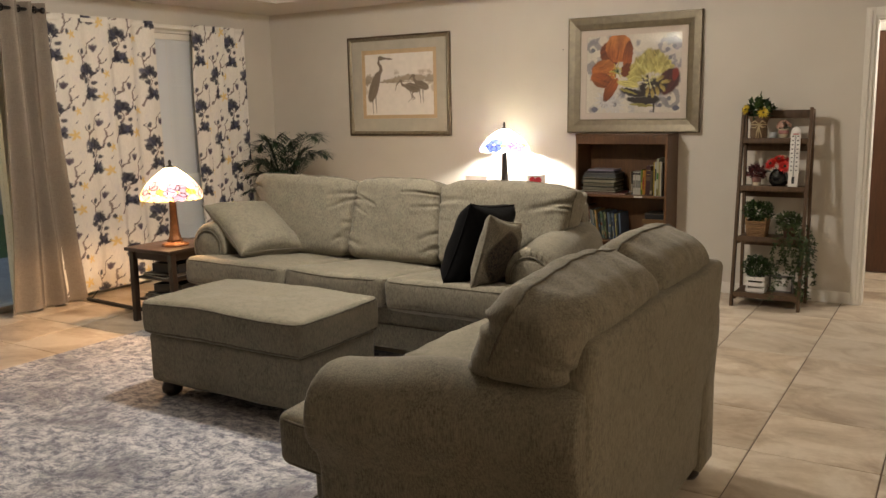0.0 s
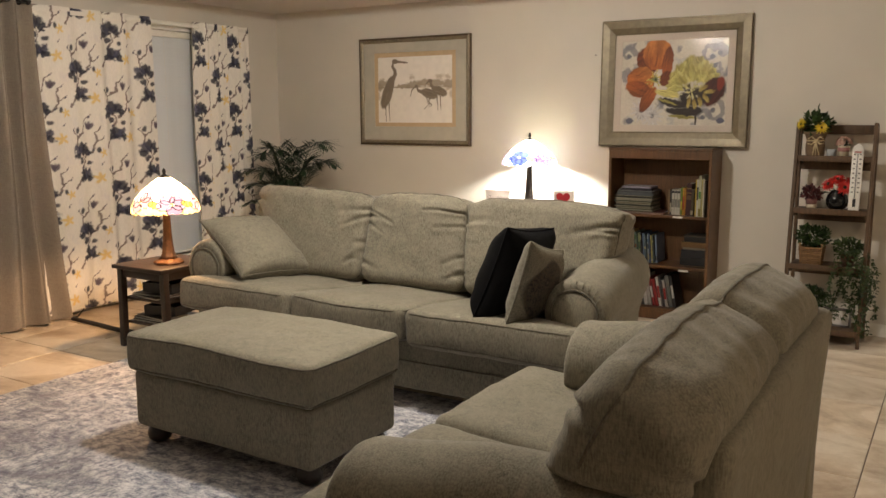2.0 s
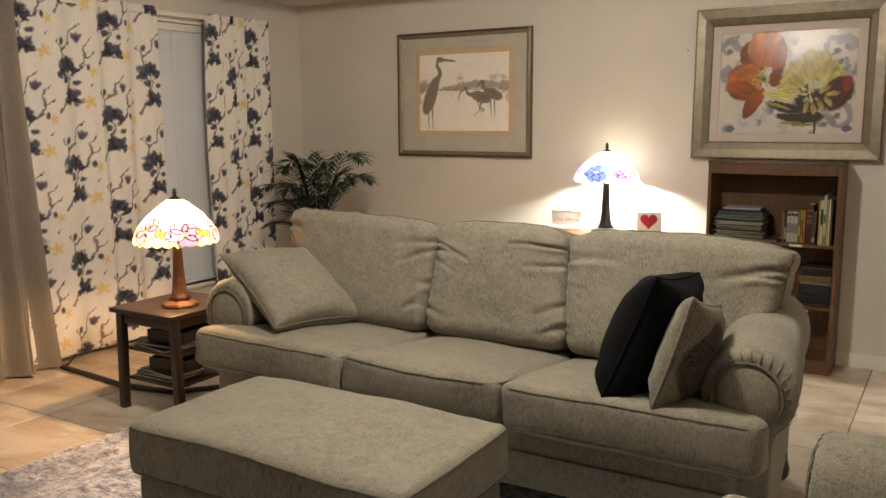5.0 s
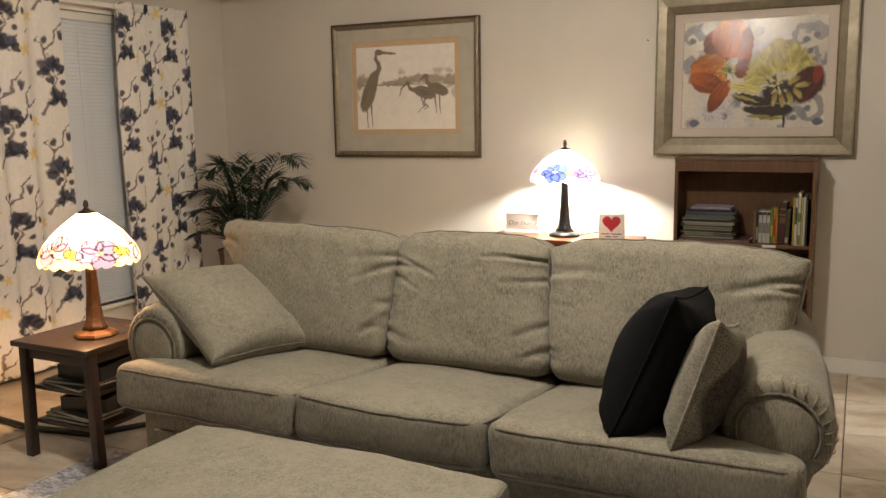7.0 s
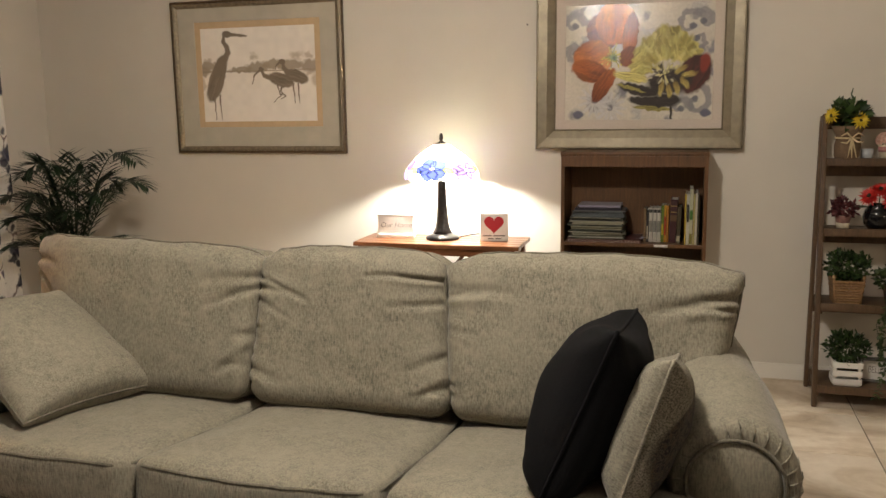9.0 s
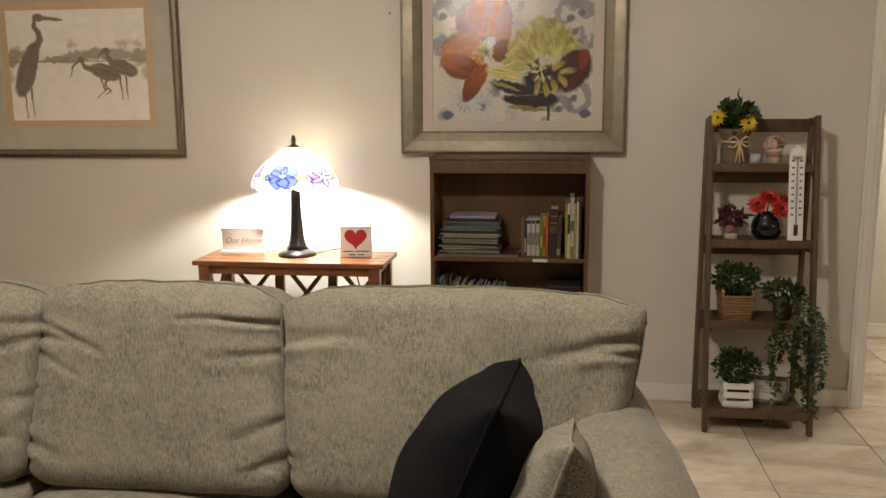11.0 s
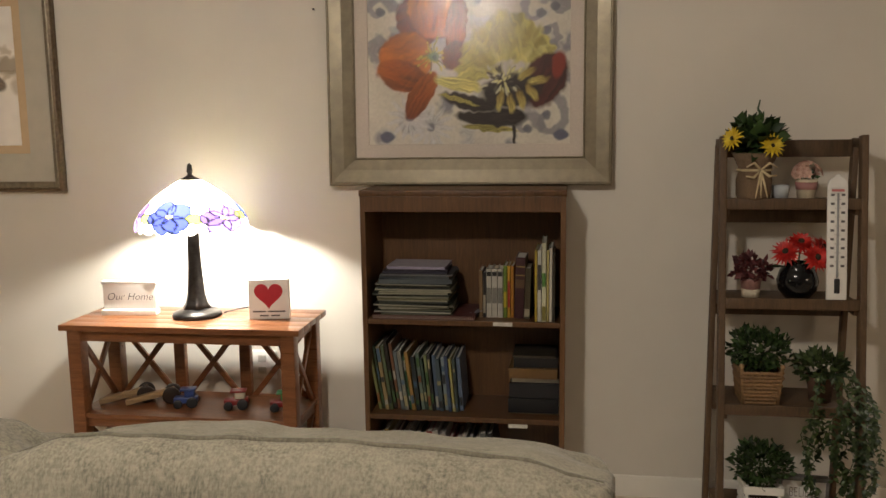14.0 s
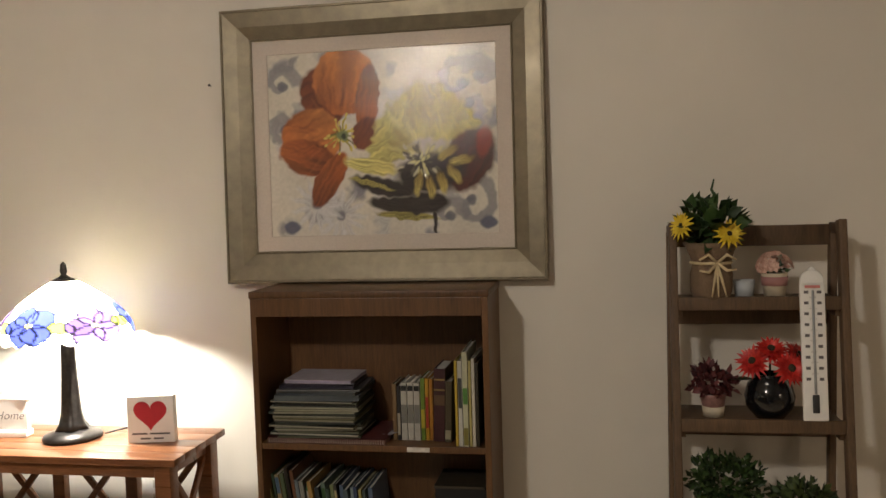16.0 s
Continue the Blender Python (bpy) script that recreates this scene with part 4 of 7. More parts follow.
# two ibises
for dx, dy, s in ((0.0, 0.0, 1.0), (0.105, 0.02, 0.92)):
    c.blob(0.555 + dx, 0.265 + dy, 0.095 * s, 0.045 * s, -18, HAZED_UMBER, 0.18, 1, 0.004, 0.0, 0.25)
    if dx == 0:
        c.stroke([(0.49, 0.28), (0.445, 0.29), (0.425, 0.325)], 0.022, HAZED_UMBER)
        c.blob(0.424, 0.330, 0.022, 0.017, 0, HAZED_UMBER, 0.2)
        c.stroke([(0.415, 0.33), (0.375, 0.30), (0.360, 0.245)], 0.010, HAZED_UMBER)
    else:
        c.stroke([(0.60, 0.31), (0.575, 0.34), (0.570, 0.37)], 0.022, HAZED_UMBER)
        c.blob(0.566, 0.375, 0.022, 0.017, 0, HAZED_UMBER, 0.2)
        c.stroke([(0.556, 0.375), (0.53, 0.355), (0.520, 0.33)], 0.009, HAZED_UMBER)
for a in ([(0.53, 0.23), (0.545, 0.18), (0.565, 0.185), (0.50, 0.135)], [(0.56, 0.23), (0.55, 0.20), (0.58, 0.17), (0.545, 0.15)], [(0.635, 0.24), (0.64, 0.17), (0.642, 0.125)], [(0.665, 0.24), (0.668, 0.17), (0.670, 0.125)]):
    c.stroke(a, 0.007, HAZED_UMBER)
c.rgb *= (0.96 + 0.08 * value_noise(c.x * 30, c.y * 30, 4))[..., None]
c.mesh("print", lambda x, y: (x - 0.397, 0 * x - 0.0065, y + 0.178), M_PAINT, heron, "sepia print of a heron and two ibises over water")

PW, PH = 1.092, 0.925
poppy = thing("framed_picture", pose(-2.324, BACK - 0.030, 1.252), "framed painting of orange and yellow poppies in a wide pewter frame", "picture")
poppy.matrix_basis = pose(-2.324, BACK - 0.030, 1.252, -1.6, 0, 0)
moulding(PW, PH, 0.107, [(0, 0.0), (0, 0.030), (0.03, 0.036), (0.08, 0.036), (0.10, 0.032), (0.55, 0.026), (0.93, 0.012), (0.96, 0.016), (1.0, 0.014), (1.0, 0.004)], M_PEWTER, poppy)
moulding(PW + 0.004, PH + 0.004, 0.012, [(0, 0.0), (0, 0.022), (0.5, 0.030), (1.0, 0.028)], M_CHAMP_D, poppy, "outer_edge").location = (0, 0, -0.002)
mat_board(PW - 0.2, PH - 0.2, -0.389, 0.391, 0.055, 0.672, -0.010, M_MAT_PALE, poppy, "pale linen mat").location = (0, 0, 0.10)


def varnished():
    m = Nodes("varnished_painting", 0.7)
    a = m.add("ShaderNodeAttribute")
    a.attribute_name = "paint"
    m.colour(a.outputs["Color"])
    m.bsdf.inputs["Coat Weight"].default_value = 1.0
    m.bsdf.inputs["Coat Roughness"].default_value = 0.06
    m.bsdf.inputs["Coat IOR"].default_value = 1.5
    n = m.noise(m.coords((6, 1, 90)), 4.0, 5, 0.6)
    b = m.add("ShaderNodeBump", Strength=0.22, Distance=0.002)
    m.link(n, b.inputs["Height"])
    m.link(b.outputs[0], m.bsdf.inputs["Coat Normal"])
    return m.mat


c = Canvas(0.79, 0.63, 0.0030, (0.66, 0.61, 0.52))
c.rgb *= (0.92 + 0.16 * value_noise(c.x * 9, c.y * 9, 8))[..., None]
GREY, PALEG, CREAM = srgb(124, 122, 130), srgb(188, 186, 186), srgb(232, 222, 196)
random.seed(4)
for _ in range(46):
    x, y = random.random() * 0.79, random.random() * 0.63
    c.blob(x, y, random.uniform(0.03, 0.075), random.uniform(0.018, 0.035), random.uniform(0, 180), random.choice((GREY, PALEG, PALEG, srgb(120, 120, 132))), 0.6, 0.75, 0.012, 0, 0.2)
# damask scrolls
for cx, cy, r, a0, turn in ((0.66, 0.50, 0.085, 20, 1), (0.735, 0.52, 0.06, 150, -1), (0.70, 0.42, 0.06, 200, 1), (0.70, 0.10, 0.08, 60, -1), (0.62, 0.07, 0.05, 0, 1), (0.06, 0.36, 0.05, 90, 1), (0.05, 0.52, 0.06, 10, 1)):
    pts = [(cx + r * (1 - 0.09 * i) * math.cos(radians(a0 + turn * 34 * i)), cy + r * (1 - 0.09 * i) * math.sin(radians(a0 + turn * 34 * i))) for i in range(10)]
    c.stroke(pts, 0.026, srgb(136, 134, 138), 0.85, 0.008)
    c.blob(*pts[-1], 0.022, 0.020, 0, srgb(104, 104, 116), 0.3, 0.9)
for cx, cy in ((0.25, 0.07), (0.17, 0.11)):
    for i in range(13):
        a = i * 27.7
        c.blob(cx + 0.055 * math.cos(radians(a)), cy + 0.055 * math.sin(radians(a)), 0.048, 0.012, a, srgb(206, 204, 204), 0.5, 0.8, 0.004, 0, 0.2)
    c.blob(cx, cy, 0.02, 0.02, 0, GREY, 0.4)
for x, y in ((0.08, 0.035), (0.75, 0.04)):
    c.blob(x, y, 0.032, 0.026, 0, srgb(98, 100, 118), 0.3)
# orange poppy
RUST, ORANGE, EMBER = srgb(108, 50, 20), srgb(166, 90, 38), srgb(192, 120, 60)
c.blob(0.200, 0.475, 0.085, 0.105, 20, RUST, 0.12, 1, 0.005, 0, 0.3)
c.blob(0.205, 0.415, 0.075, 0.060, 60, RUST, 0.12, 1, 0.005, 0, 0.3)
c.blob(0.275, 0.520, 0.118, 0.108, 80, ORANGE, 0.08, 1, 0.005, -0.1, 0.35, EMBER)
c.blob(0.352, 0.455, 0.125, 0.044, 83, ORANGE, 0.12, 1, 0.005, 0, 0.3, RUST)
c.blob(0.345, 0.345, 0.062, 0.050, 60, RUST, 0.15, 1, 0.005, 0, 0.3)
c.blob(0.155, 0.335, 0.110, 0.105, 25, ORANGE, 0.08, 1, 0.005, 0, 0.4, EMBER)
c.blob(0.140, 0.270, 0.108, 0.062, -18, ORANGE, 0.12, 1, 0.005, 0, 0.4, RUST)
c.blob(0.215, 0.195, 0.110, 0.046, 58, RUST, 0.12, 1, 0.005, 0, 0.3, ORANGE)
for i in range(70):
    a = random.uniform(45, 130) if i % 2 else random.uniform(150, 245)
    r0, r1 = random.uniform(0.07, 0.12), random.uniform(0.14, 0.24)
    bend = random.uniform(-8, 8)
    c.stroke([(0.258 + r0 * math.cos(radians(a)), 0.345 + r0 * math.sin(radians(a))), (0.258 + (r0 + r1) / 2 * math.cos(radians(a + bend)), 0.345 + (r0 + r1) / 2 * math.sin(radians(a + bend))), (0.258 + r1 * math.cos(radians(a + bend)), 0.345 + r1 * math.sin(radians(a + bend)))],
             0.007, random.choice((srgb(104, 50, 22), srgb(128, 64, 28), srgb(166, 96, 48))), 0.22 if r1 < 0.2 else 0.0)
for i in range(34):
    a, r = random.uniform(0, 360), random.uniform(0.02, 0.066)
    x, y = 0.258 + r * math.cos(radians(a)), 0.345 + r * 1.05 * math.sin(radians(a))
    c.stroke([(0.258, 0.345), (x, y)], 0.005, random.choice((srgb(150, 140, 60), srgb(196, 178, 84), srgb(96, 96, 44))), 0.9)
    c.blob(x, y, 0.008, 0.005, a, srgb(206, 186, 92), 0.4)
c.blob(0.265, 0.340, 0.024, 0.020, 0, srgb(118, 128, 84), 0.3)
c.blob(0.268, 0.338, 0.010, 0.010, 0, srgb(52, 60, 44), 0.4)
# yellow poppy
LEMON, OLIVE, DARK = srgb(206, 196, 118), srgb(152, 142, 76), srgb(46, 38, 34)
for x, y, rx, ry, a in ((0.45, 0.36, 0.095, 0.065, 60), (0.52, 0.41, 0.10, 0.06, 85), (0.60, 0.40, 0.10, 0.06, 110), (0.42, 0.29, 0.075, 0.05, 20), (0.665, 0.36, 0.08, 0.05, 130)):
    c.blob(x, y, rx * 1.08, ry * 1.15, a, LEMON, 0.18, 1, 0.010, 0, 0.45, OLIVE)
for i in range(60):
    x, y = random.uniform(0.40, 0.70), random.uniform(0.27, 0.47)
    if math.hypot((x - 0.55) / 0.16, (y - 0.37) / 0.11) < 1:
        a = math.degrees(math.atan2(y - 0.25, x - 0.55)) + random.uniform(-15, 15)
        c.blob(x, y, 0.036, 0.014, a, random.choice((srgb(216, 208, 136), srgb(160, 150, 80), srgb(194, 184, 106), srgb(138, 128, 66))), 0.6, 0.6)
c.blob(0.69, 0.245, 0.12, 0.085, 60, srgb(72, 30, 24), 0.15, 1, 0.006, 0, 0.4)
c.blob(0.74, 0.30, 0.06, 0.030, 80, srgb(130, 44, 26), 0.3)
c.blob(0.56, 0.205, 0.13, 0.075, 8, DARK, 0.25, 1, 0.008, 0, 0.5)
for x, y, rx, ry, a, k in ((0.36, 0.235, 0.105, 0.030, -12, LEMON), (0.40, 0.165, 0.13, 0.034, -14, DARK), (0.46, 0.10, 0.13, 0.030, -8, DARK), (0.36, 0.175, 0.09, 0.012, -16, OLIVE), (0.48, 0.065, 0.12, 0.014, -6, OLIVE), (0.54, 0.105, 0.09, 0.04, 4, DARK)):
    c.blob(x, y, rx, ry, a, k, 0.25, 1, 0.006, 0, 0.5)
for i in range(60):
    a, r = random.uniform(0, 360), random.uniform(0.01, 0.085)
    x, y = 0.535 + r * math.cos(radians(a)), 0.245 + r * 0.75 * math.sin(radians(a))
    c.blob(x, y, 0.016, 0.006, a, random.choice((srgb(196, 190, 160), srgb(90, 84, 70), srgb(220, 212, 150), DARK)), 0.5, 0.9)
for x, y, a in ((0.52, 0.17, 80), (0.56, 0.16, 95), (0.60, 0.17, 105), (0.64, 0.20, 120), (0.62, 0.27, 30), (0.665, 0.245, 10)):
    c.blob(x, y, 0.046, 0.018, a, srgb(204, 186, 104), 0.4, 1, 0.004, 0, 0.4, srgb(120, 96, 50))
c.stroke([(0.572, 0.07), (0.572, 0.03), (0.574, 0.0)], 0.010, DARK)
c.rgb *= (0.80 + 0.12 * value_noise(c.x * 120, c.y * 120, 6))[..., None]
c.mesh("painting", lambda x, y: (x - 0.394, 0 * x - 0.0065, y + 0.150), varnished(), poppy, "varnished poppy painting on pale scrolls")
bpy.context.view_layer.update()

# nail left in the wall beside the pictures
nail = obj("wall_nail", tube(bmesh.new(), [(0, 0, 0), (0, -0.012, 0.002), (0, -0.016, 0.002)], [0.002, 0.002, 0.005]), M_BRONZE)
nail.location = (-2.926, BACK, 1.933)
tagged(nail, "small dark nail in the painted wall", "nail")


# ---- throw pillows ----
def frame_matrix(origin, right, up):
    right, up = Vector(right).normalized(), Vector(up)
    normal = right.cross(up).normalized()
    up = normal.cross(right)
    m = Matrix((right, up, normal)).transposed().to_4x4()
    return Matrix.Translation(origin) @ m


def pillow_shape(w, h, t, seed, side=None, droop=0.0):
    """A knife-edge pillow with pulled-in edges; its base at y = 0, one top corner slumped by droop."""
    bm = bmesh.new()
    n = 26
    grids = []
    for s in ((1, -1) if side is None else (side,)):
        rows = []
        for j in range(n + 1):
            row = []
            for i in range(n + 1):
                u, v = -1 + 2 * i / n, -1 + 2 * j / n
                u, v = math.sin(u * math.pi / 2), math.sin(v * math.pi / 2)
                fat = max(0.0, (1 - u * u)) ** 0.40 * max(0.0, (1 - v * v)) ** (0.40 if v > 0 else 0.24)
                px = u * w / 2 * (1 - 0.075 * (1 - v * v))
                py = v * h / 2 * (1 - 0.075 * (1 - u * u))
                q = Vector((u * 2 + seed, v * 2, s))
                z = s * (t / 2 * fat) + 0.010 * noise.noise(q) * fat ** 0.5
                crease = 0.006 * math.sin((u - v) * 9 + seed) * math.exp(-((abs(u) - 0.8) ** 2 + (abs(v) - 0.8) ** 2) / 0.08)
                slump = droop * (1 - u) / 2 * (1 + v) / 2
                row.append(bm.verts.new((px, py + h / 2 - slump, z + s * crease)))
            rows.append(row)
        for j in range(n):
            for i in range(n):
                bm.faces.new((rows[j][i], rows[j][i + 1], rows[j + 1][i + 1], rows[j + 1][i]))
    bmesh.ops.remove_doubles(bm, verts=bm.verts, dist=0.0012)
    bmesh.ops.recalc_face_normals(bm, faces=bm.faces)
    return bm


def pillow_edge(w, h, droop=0.0):
    pts = []
    for k in range(80):
        s = k / 20
        a = -1 + 2 * (s % 1)
        u, v = ((a, -1), (1, a), (-a, 1), (-1, -a))[int(s)]
        pts.append((u * w / 2 * (1 - 0.075 * (1 - v * v)), v * h / 2 * (1 - 0.075 * (1 - u * u)) + h / 2 - droop * (1 - u) / 2 * (1 + v) / 2, 0))
    return tube(bmesh.new(), pts, 0.005, True)


pil = thing("throw_pillow", frame_matrix((-3.871, 4.125, 0.566), (0.12, 0.53, -0.03), (-0.50, 0.13, 0.31)), "olive grey throw pillow leaning on the sofa arm", "pillow")
part("cover", pillow_shape(0.51, 0.55, 0.22, 2), M_SOFA, pil)
part("piping", pillow_edge(0.51, 0.55), M_SOFA_SHADED_PIPE, pil)
pil = thing("throw_pillow", frame_matrix((-2.345, 4.040, 0.552), (-0.08, -1.0, 0.02), (0.37, 0.16, 0.86)), "plain black throw pillow standing on the sofa seat", "pillow")
part("cover", pillow_shape(0.46, 0.47, 0.27, 5, None, 0.05), M_BLACK, pil)
part("piping", pillow_edge(0.46, 0.47, 0.05), M_BLACK, pil)


def tapestry():
    """Olive cloth with an oval panel of dark scrolling flowers."""
    m = Nodes("dark_floral_tapestry", 0.9)
    v = m.coords()
    n = m.noise(v, 24, 4, 0.55, 3.0)
    f = m.noise(v, 240, 2)
    col = m.ramp(n, [(0.36, (0.012, 0.010, 0.010)), (0.46, (0.020, 0.018, 0.016)), (0.50, (0.09, 0.075, 0.05)), (0.53, (0.014, 0.012, 0.012)), (0.62, (0.075, 0.055, 0.034)), (0.70, (0.05, 0.022, 0.015))])
    oval = m.coords((1 / 0.125, 1 / 0.165, 0))
    off = m.add("ShaderNodeVectorMath")
    off.operation = "SUBTRACT"
    off.inputs[1].default_value = (0.040 / 0.125, 0.170 / 0.165, 0)
    m.link(oval, off.inputs[0])
    far = m.add("ShaderNodeVectorMath")
    far.operation = "LENGTH"
    m.link(off.outputs[0], far.inputs[0])
    olive = m.ramp(f, [(0.35, (0.07, 0.062, 0.044)), (0.65, (0.24, 0.215, 0.158))])
    m.colour(m.mix(m.ramp(far.outputs["Value"], [(0.88, (0, 0, 0)), (0.96, (1, 1, 1))]), col, olive))
    m.bump(f, 0.3, 0.002)
    return m.mat


pil = thing("throw_pillow", frame_matrix((-2.165, 3.965, 0.550), (-0.10, -1.0, 0), (0.30, 0.10, 0.90)), "small throw pillow with olive front and dark floral back", "pillow")
part("front_cover", pillow_shape(0.34, 0.41, 0.18, 8, 1, 0.09), M_SOFA, pil, "plain olive chenille side")
part("back_cover", pillow_shape(0.34, 0.41, 0.18, 8, -1, 0.09), tapestry(), pil, "dark floral tapestry side")
part("piping", pillow_edge(0.34, 0.41, 0.09), M_SOFA, pil)

# ---- end table ----
et = thing("end_table", pose(-4.855, 4.135, 0), "dark espresso square end table with two shelves beside the sofa", "table")
part("tabletop", box(-0.235, 0.235, -0.255, 0.255, 0.522, 0.548, 0.005), M_BLACKWOOD, et)
part("apron", box(-0.195, 0.195, -0.215, 0.215, 0.465, 0.522, 0.002), M_BLACKWOOD, et)
for sx in (-1, 1):
    for sy in (-1, 1):
        part("leg", beam((sx * 0.200, sy * 0.205, 0.522), (sx * 0.212, sy * 0.205, 0), 0.042, 0.042, 0.004), M_BLACKWOOD, et)
for z in (0.155, 0.315):
    part("shelf", box(-0.185, 0.185, -0.190, 0.190, z, z + 0.018, 0.002), M_BLACKWOOD, et)
M_PAPERS = plain("stacked_paper", (0.55, 0.53, 0.48), 0.8, vary=0.2, scale=90)
M_CHARCOAL = plain("charcoal_plastic", (0.02, 0.02, 0.022), 0.45)
for z, k in ((0.1735, 3), (0.3335, 2)):
    for i in range(k):
        mag = thing("magazine", pose(-4.86 + random.uniform(-0.02, 0.02), 4.06 + random.uniform(-0.02, 0.02), z + 0.012 * i, 0, 0, random.uniform(-8, 8)), "thin magazine lying on the end table shelf", "magazine", "magazines on the end table")
        part("page_block", box(-0.135, 0.135, -0.10, 0.10, 0.001, 0.011), M_PAPERS, mag)
        part("cover", box(-0.137, 0.137, -0.102, 0.102, 0.011, 0.0125), M_CHARCOAL, mag)
for z, tilt in ((0.211, 12), (0.360, 8)):
    bin_ = thing("storage_tray", pose(-4.85, 4.14, z, 0, 0, tilt), "dark open tray on the end table shelf", "tray")
    bm = box(-0.12, 0.12, -0.12, 0.12, 0, 0.008)
    for a, b, c_, d in ((-0.12, 0.12, -0.12, -0.112), (-0.12, 0.12, 0.112, 0.12), (-0.12, -0.112, -0.112, 0.112), (0.112, 0.12, -0.112, 0.112)):
        add_box(bm, a, b, c_, d, 0.008, 0.062)
    part("body", bm, M_CHARCOAL, bin_, smooth=False)

# power cord on the floor
cord = obj("floor_cord", tube(bmesh.new(), [(-6.05, 4.33, 0.05), (-6.03, 4.26, 0.006), (-5.99, 4.19, 0.012), (-5.7, 4.165, 0.014), (-5.35, 4.135, 0.014), (-5.0, 4.20, 0.014), (-4.8, 4.5, 0.012)], [0.004, 0.005, 0.016, 0.017, 0.017, 0.017, 0.012], n=8), M_CHARCOAL)
tagged(cord, "black sleeved power cord lying on the tiles", "cord")


# ---- stained glass lamps ----
def lamp_shade(r, h, lobes, tints, parent, seed, deep):
    """A leaded glass dome: pale panes above, a band of flowers round the scalloped rim."""
    nu, nv = 240, 46
    rnd = random.Random(seed)
    u, v = np.meshgrid(np.linspace(0, 1, nu, endpoint=False), np.linspace(0, 1, nv))
    a = u * 2 * np.pi
    prof = np.sin(v * np.pi * 0.5)
    rad = 0.028 + (r - 0.028) * prof * (1 + 0.012 * np.cos(a * lobes))
    z = h * (1 - v) - 0.012 * (v > 0.9) * np.abs(np.sin(a * lobes)) * (v - 0.9) / 0.1
    rgb = np.ones((nv, nu, 3)) * np.array((0.93, 0.89, 0.70))
    panes = value_noise(u * 16, v * 3 + 3, seed)
    rgb *= (0.86 + 0.2 * panes)[..., None]
    lead = np.zeros_like(u)
    lead = np.maximum(lead, (np.abs((u * 16 + 0.12 * np.sin(v * 7)) % 1 - 0.5) > 0.472) * (v < 0.62))
    band = (v > 0.86)
    rgb[band] = np.array(tints[3])
    for k in range(6):
        cu, cv = (k + 0.5) / 6, 0.70 + 0.06 * (k % 2)
        colour = np.array(tints[k % 2])
        for j in range(5):
            ang = j * 2 * math.pi / 5 + rnd.random()
            du = ((u - cu - 0.038 * math.cos(ang) + 0.5) % 1) - 0.5
            dv = v - cv - 0.165 * math.sin(ang)
            d = np.hypot(du / 0.041, dv / 0.150)
            rgb[d < 1] = colour * rnd.uniform(0.55, 1.0) * deep
            lead = np.maximum(lead, (d < 1.0) & (d > 0.86))
        d = np.hypot((((u - cu + 0.5) % 1) - 0.5) / 0.010, (v - cv) / 0.035)
        rgb[d < 1] = np.array((0.9, 0.8, 0.35))
        du = ((u - cu - 0.083 + 0.5) % 1) - 0.5
        d = np.hypot(du / 0.036, (v - 0.76 - 0.9 * du) / 0.10)
        rgb[d < 1] = np.array(tints[2]) * deep
        lead = np.maximum(lead, (d < 1.0) & (d > 0.82))
    rgb *= (1 - 0.9 * np.clip(lead, 0, 1))[..., None]
    co = np.stack((rad * np.cos(a), rad * np.sin(a), z), -1).reshape(-1, 3)
    idx = np.arange(nu * nv).reshape(nv, nu)
    nxt = np.roll(idx, -1, 1)
    quads = np.stack((idx[:-1], idx[1:], nxt[1:], nxt[:-1]), -1).reshape(-1, 4)
    me = bpy.data.meshes.new("shade")
    me.from_pydata(co.tolist(), [], quads.tolist())
    att = me.attributes.new("paint", "FLOAT_COLOR", "POINT")
    att.data.foreach_set("color", np.concatenate((np.clip(rgb, 0, 1), np.ones((nv, nu, 1))), -1).astype(np.float32).ravel())
    me.polygons.foreach_set("use_smooth", [True] * len(me.polygons))
    me.materials.append(M_LAMPGLASS)
    ob = new("shade", me)
    ob.parent = parent
    ob["label"] = "leaded stained glass dome shade with flowers, lit"
    return ob


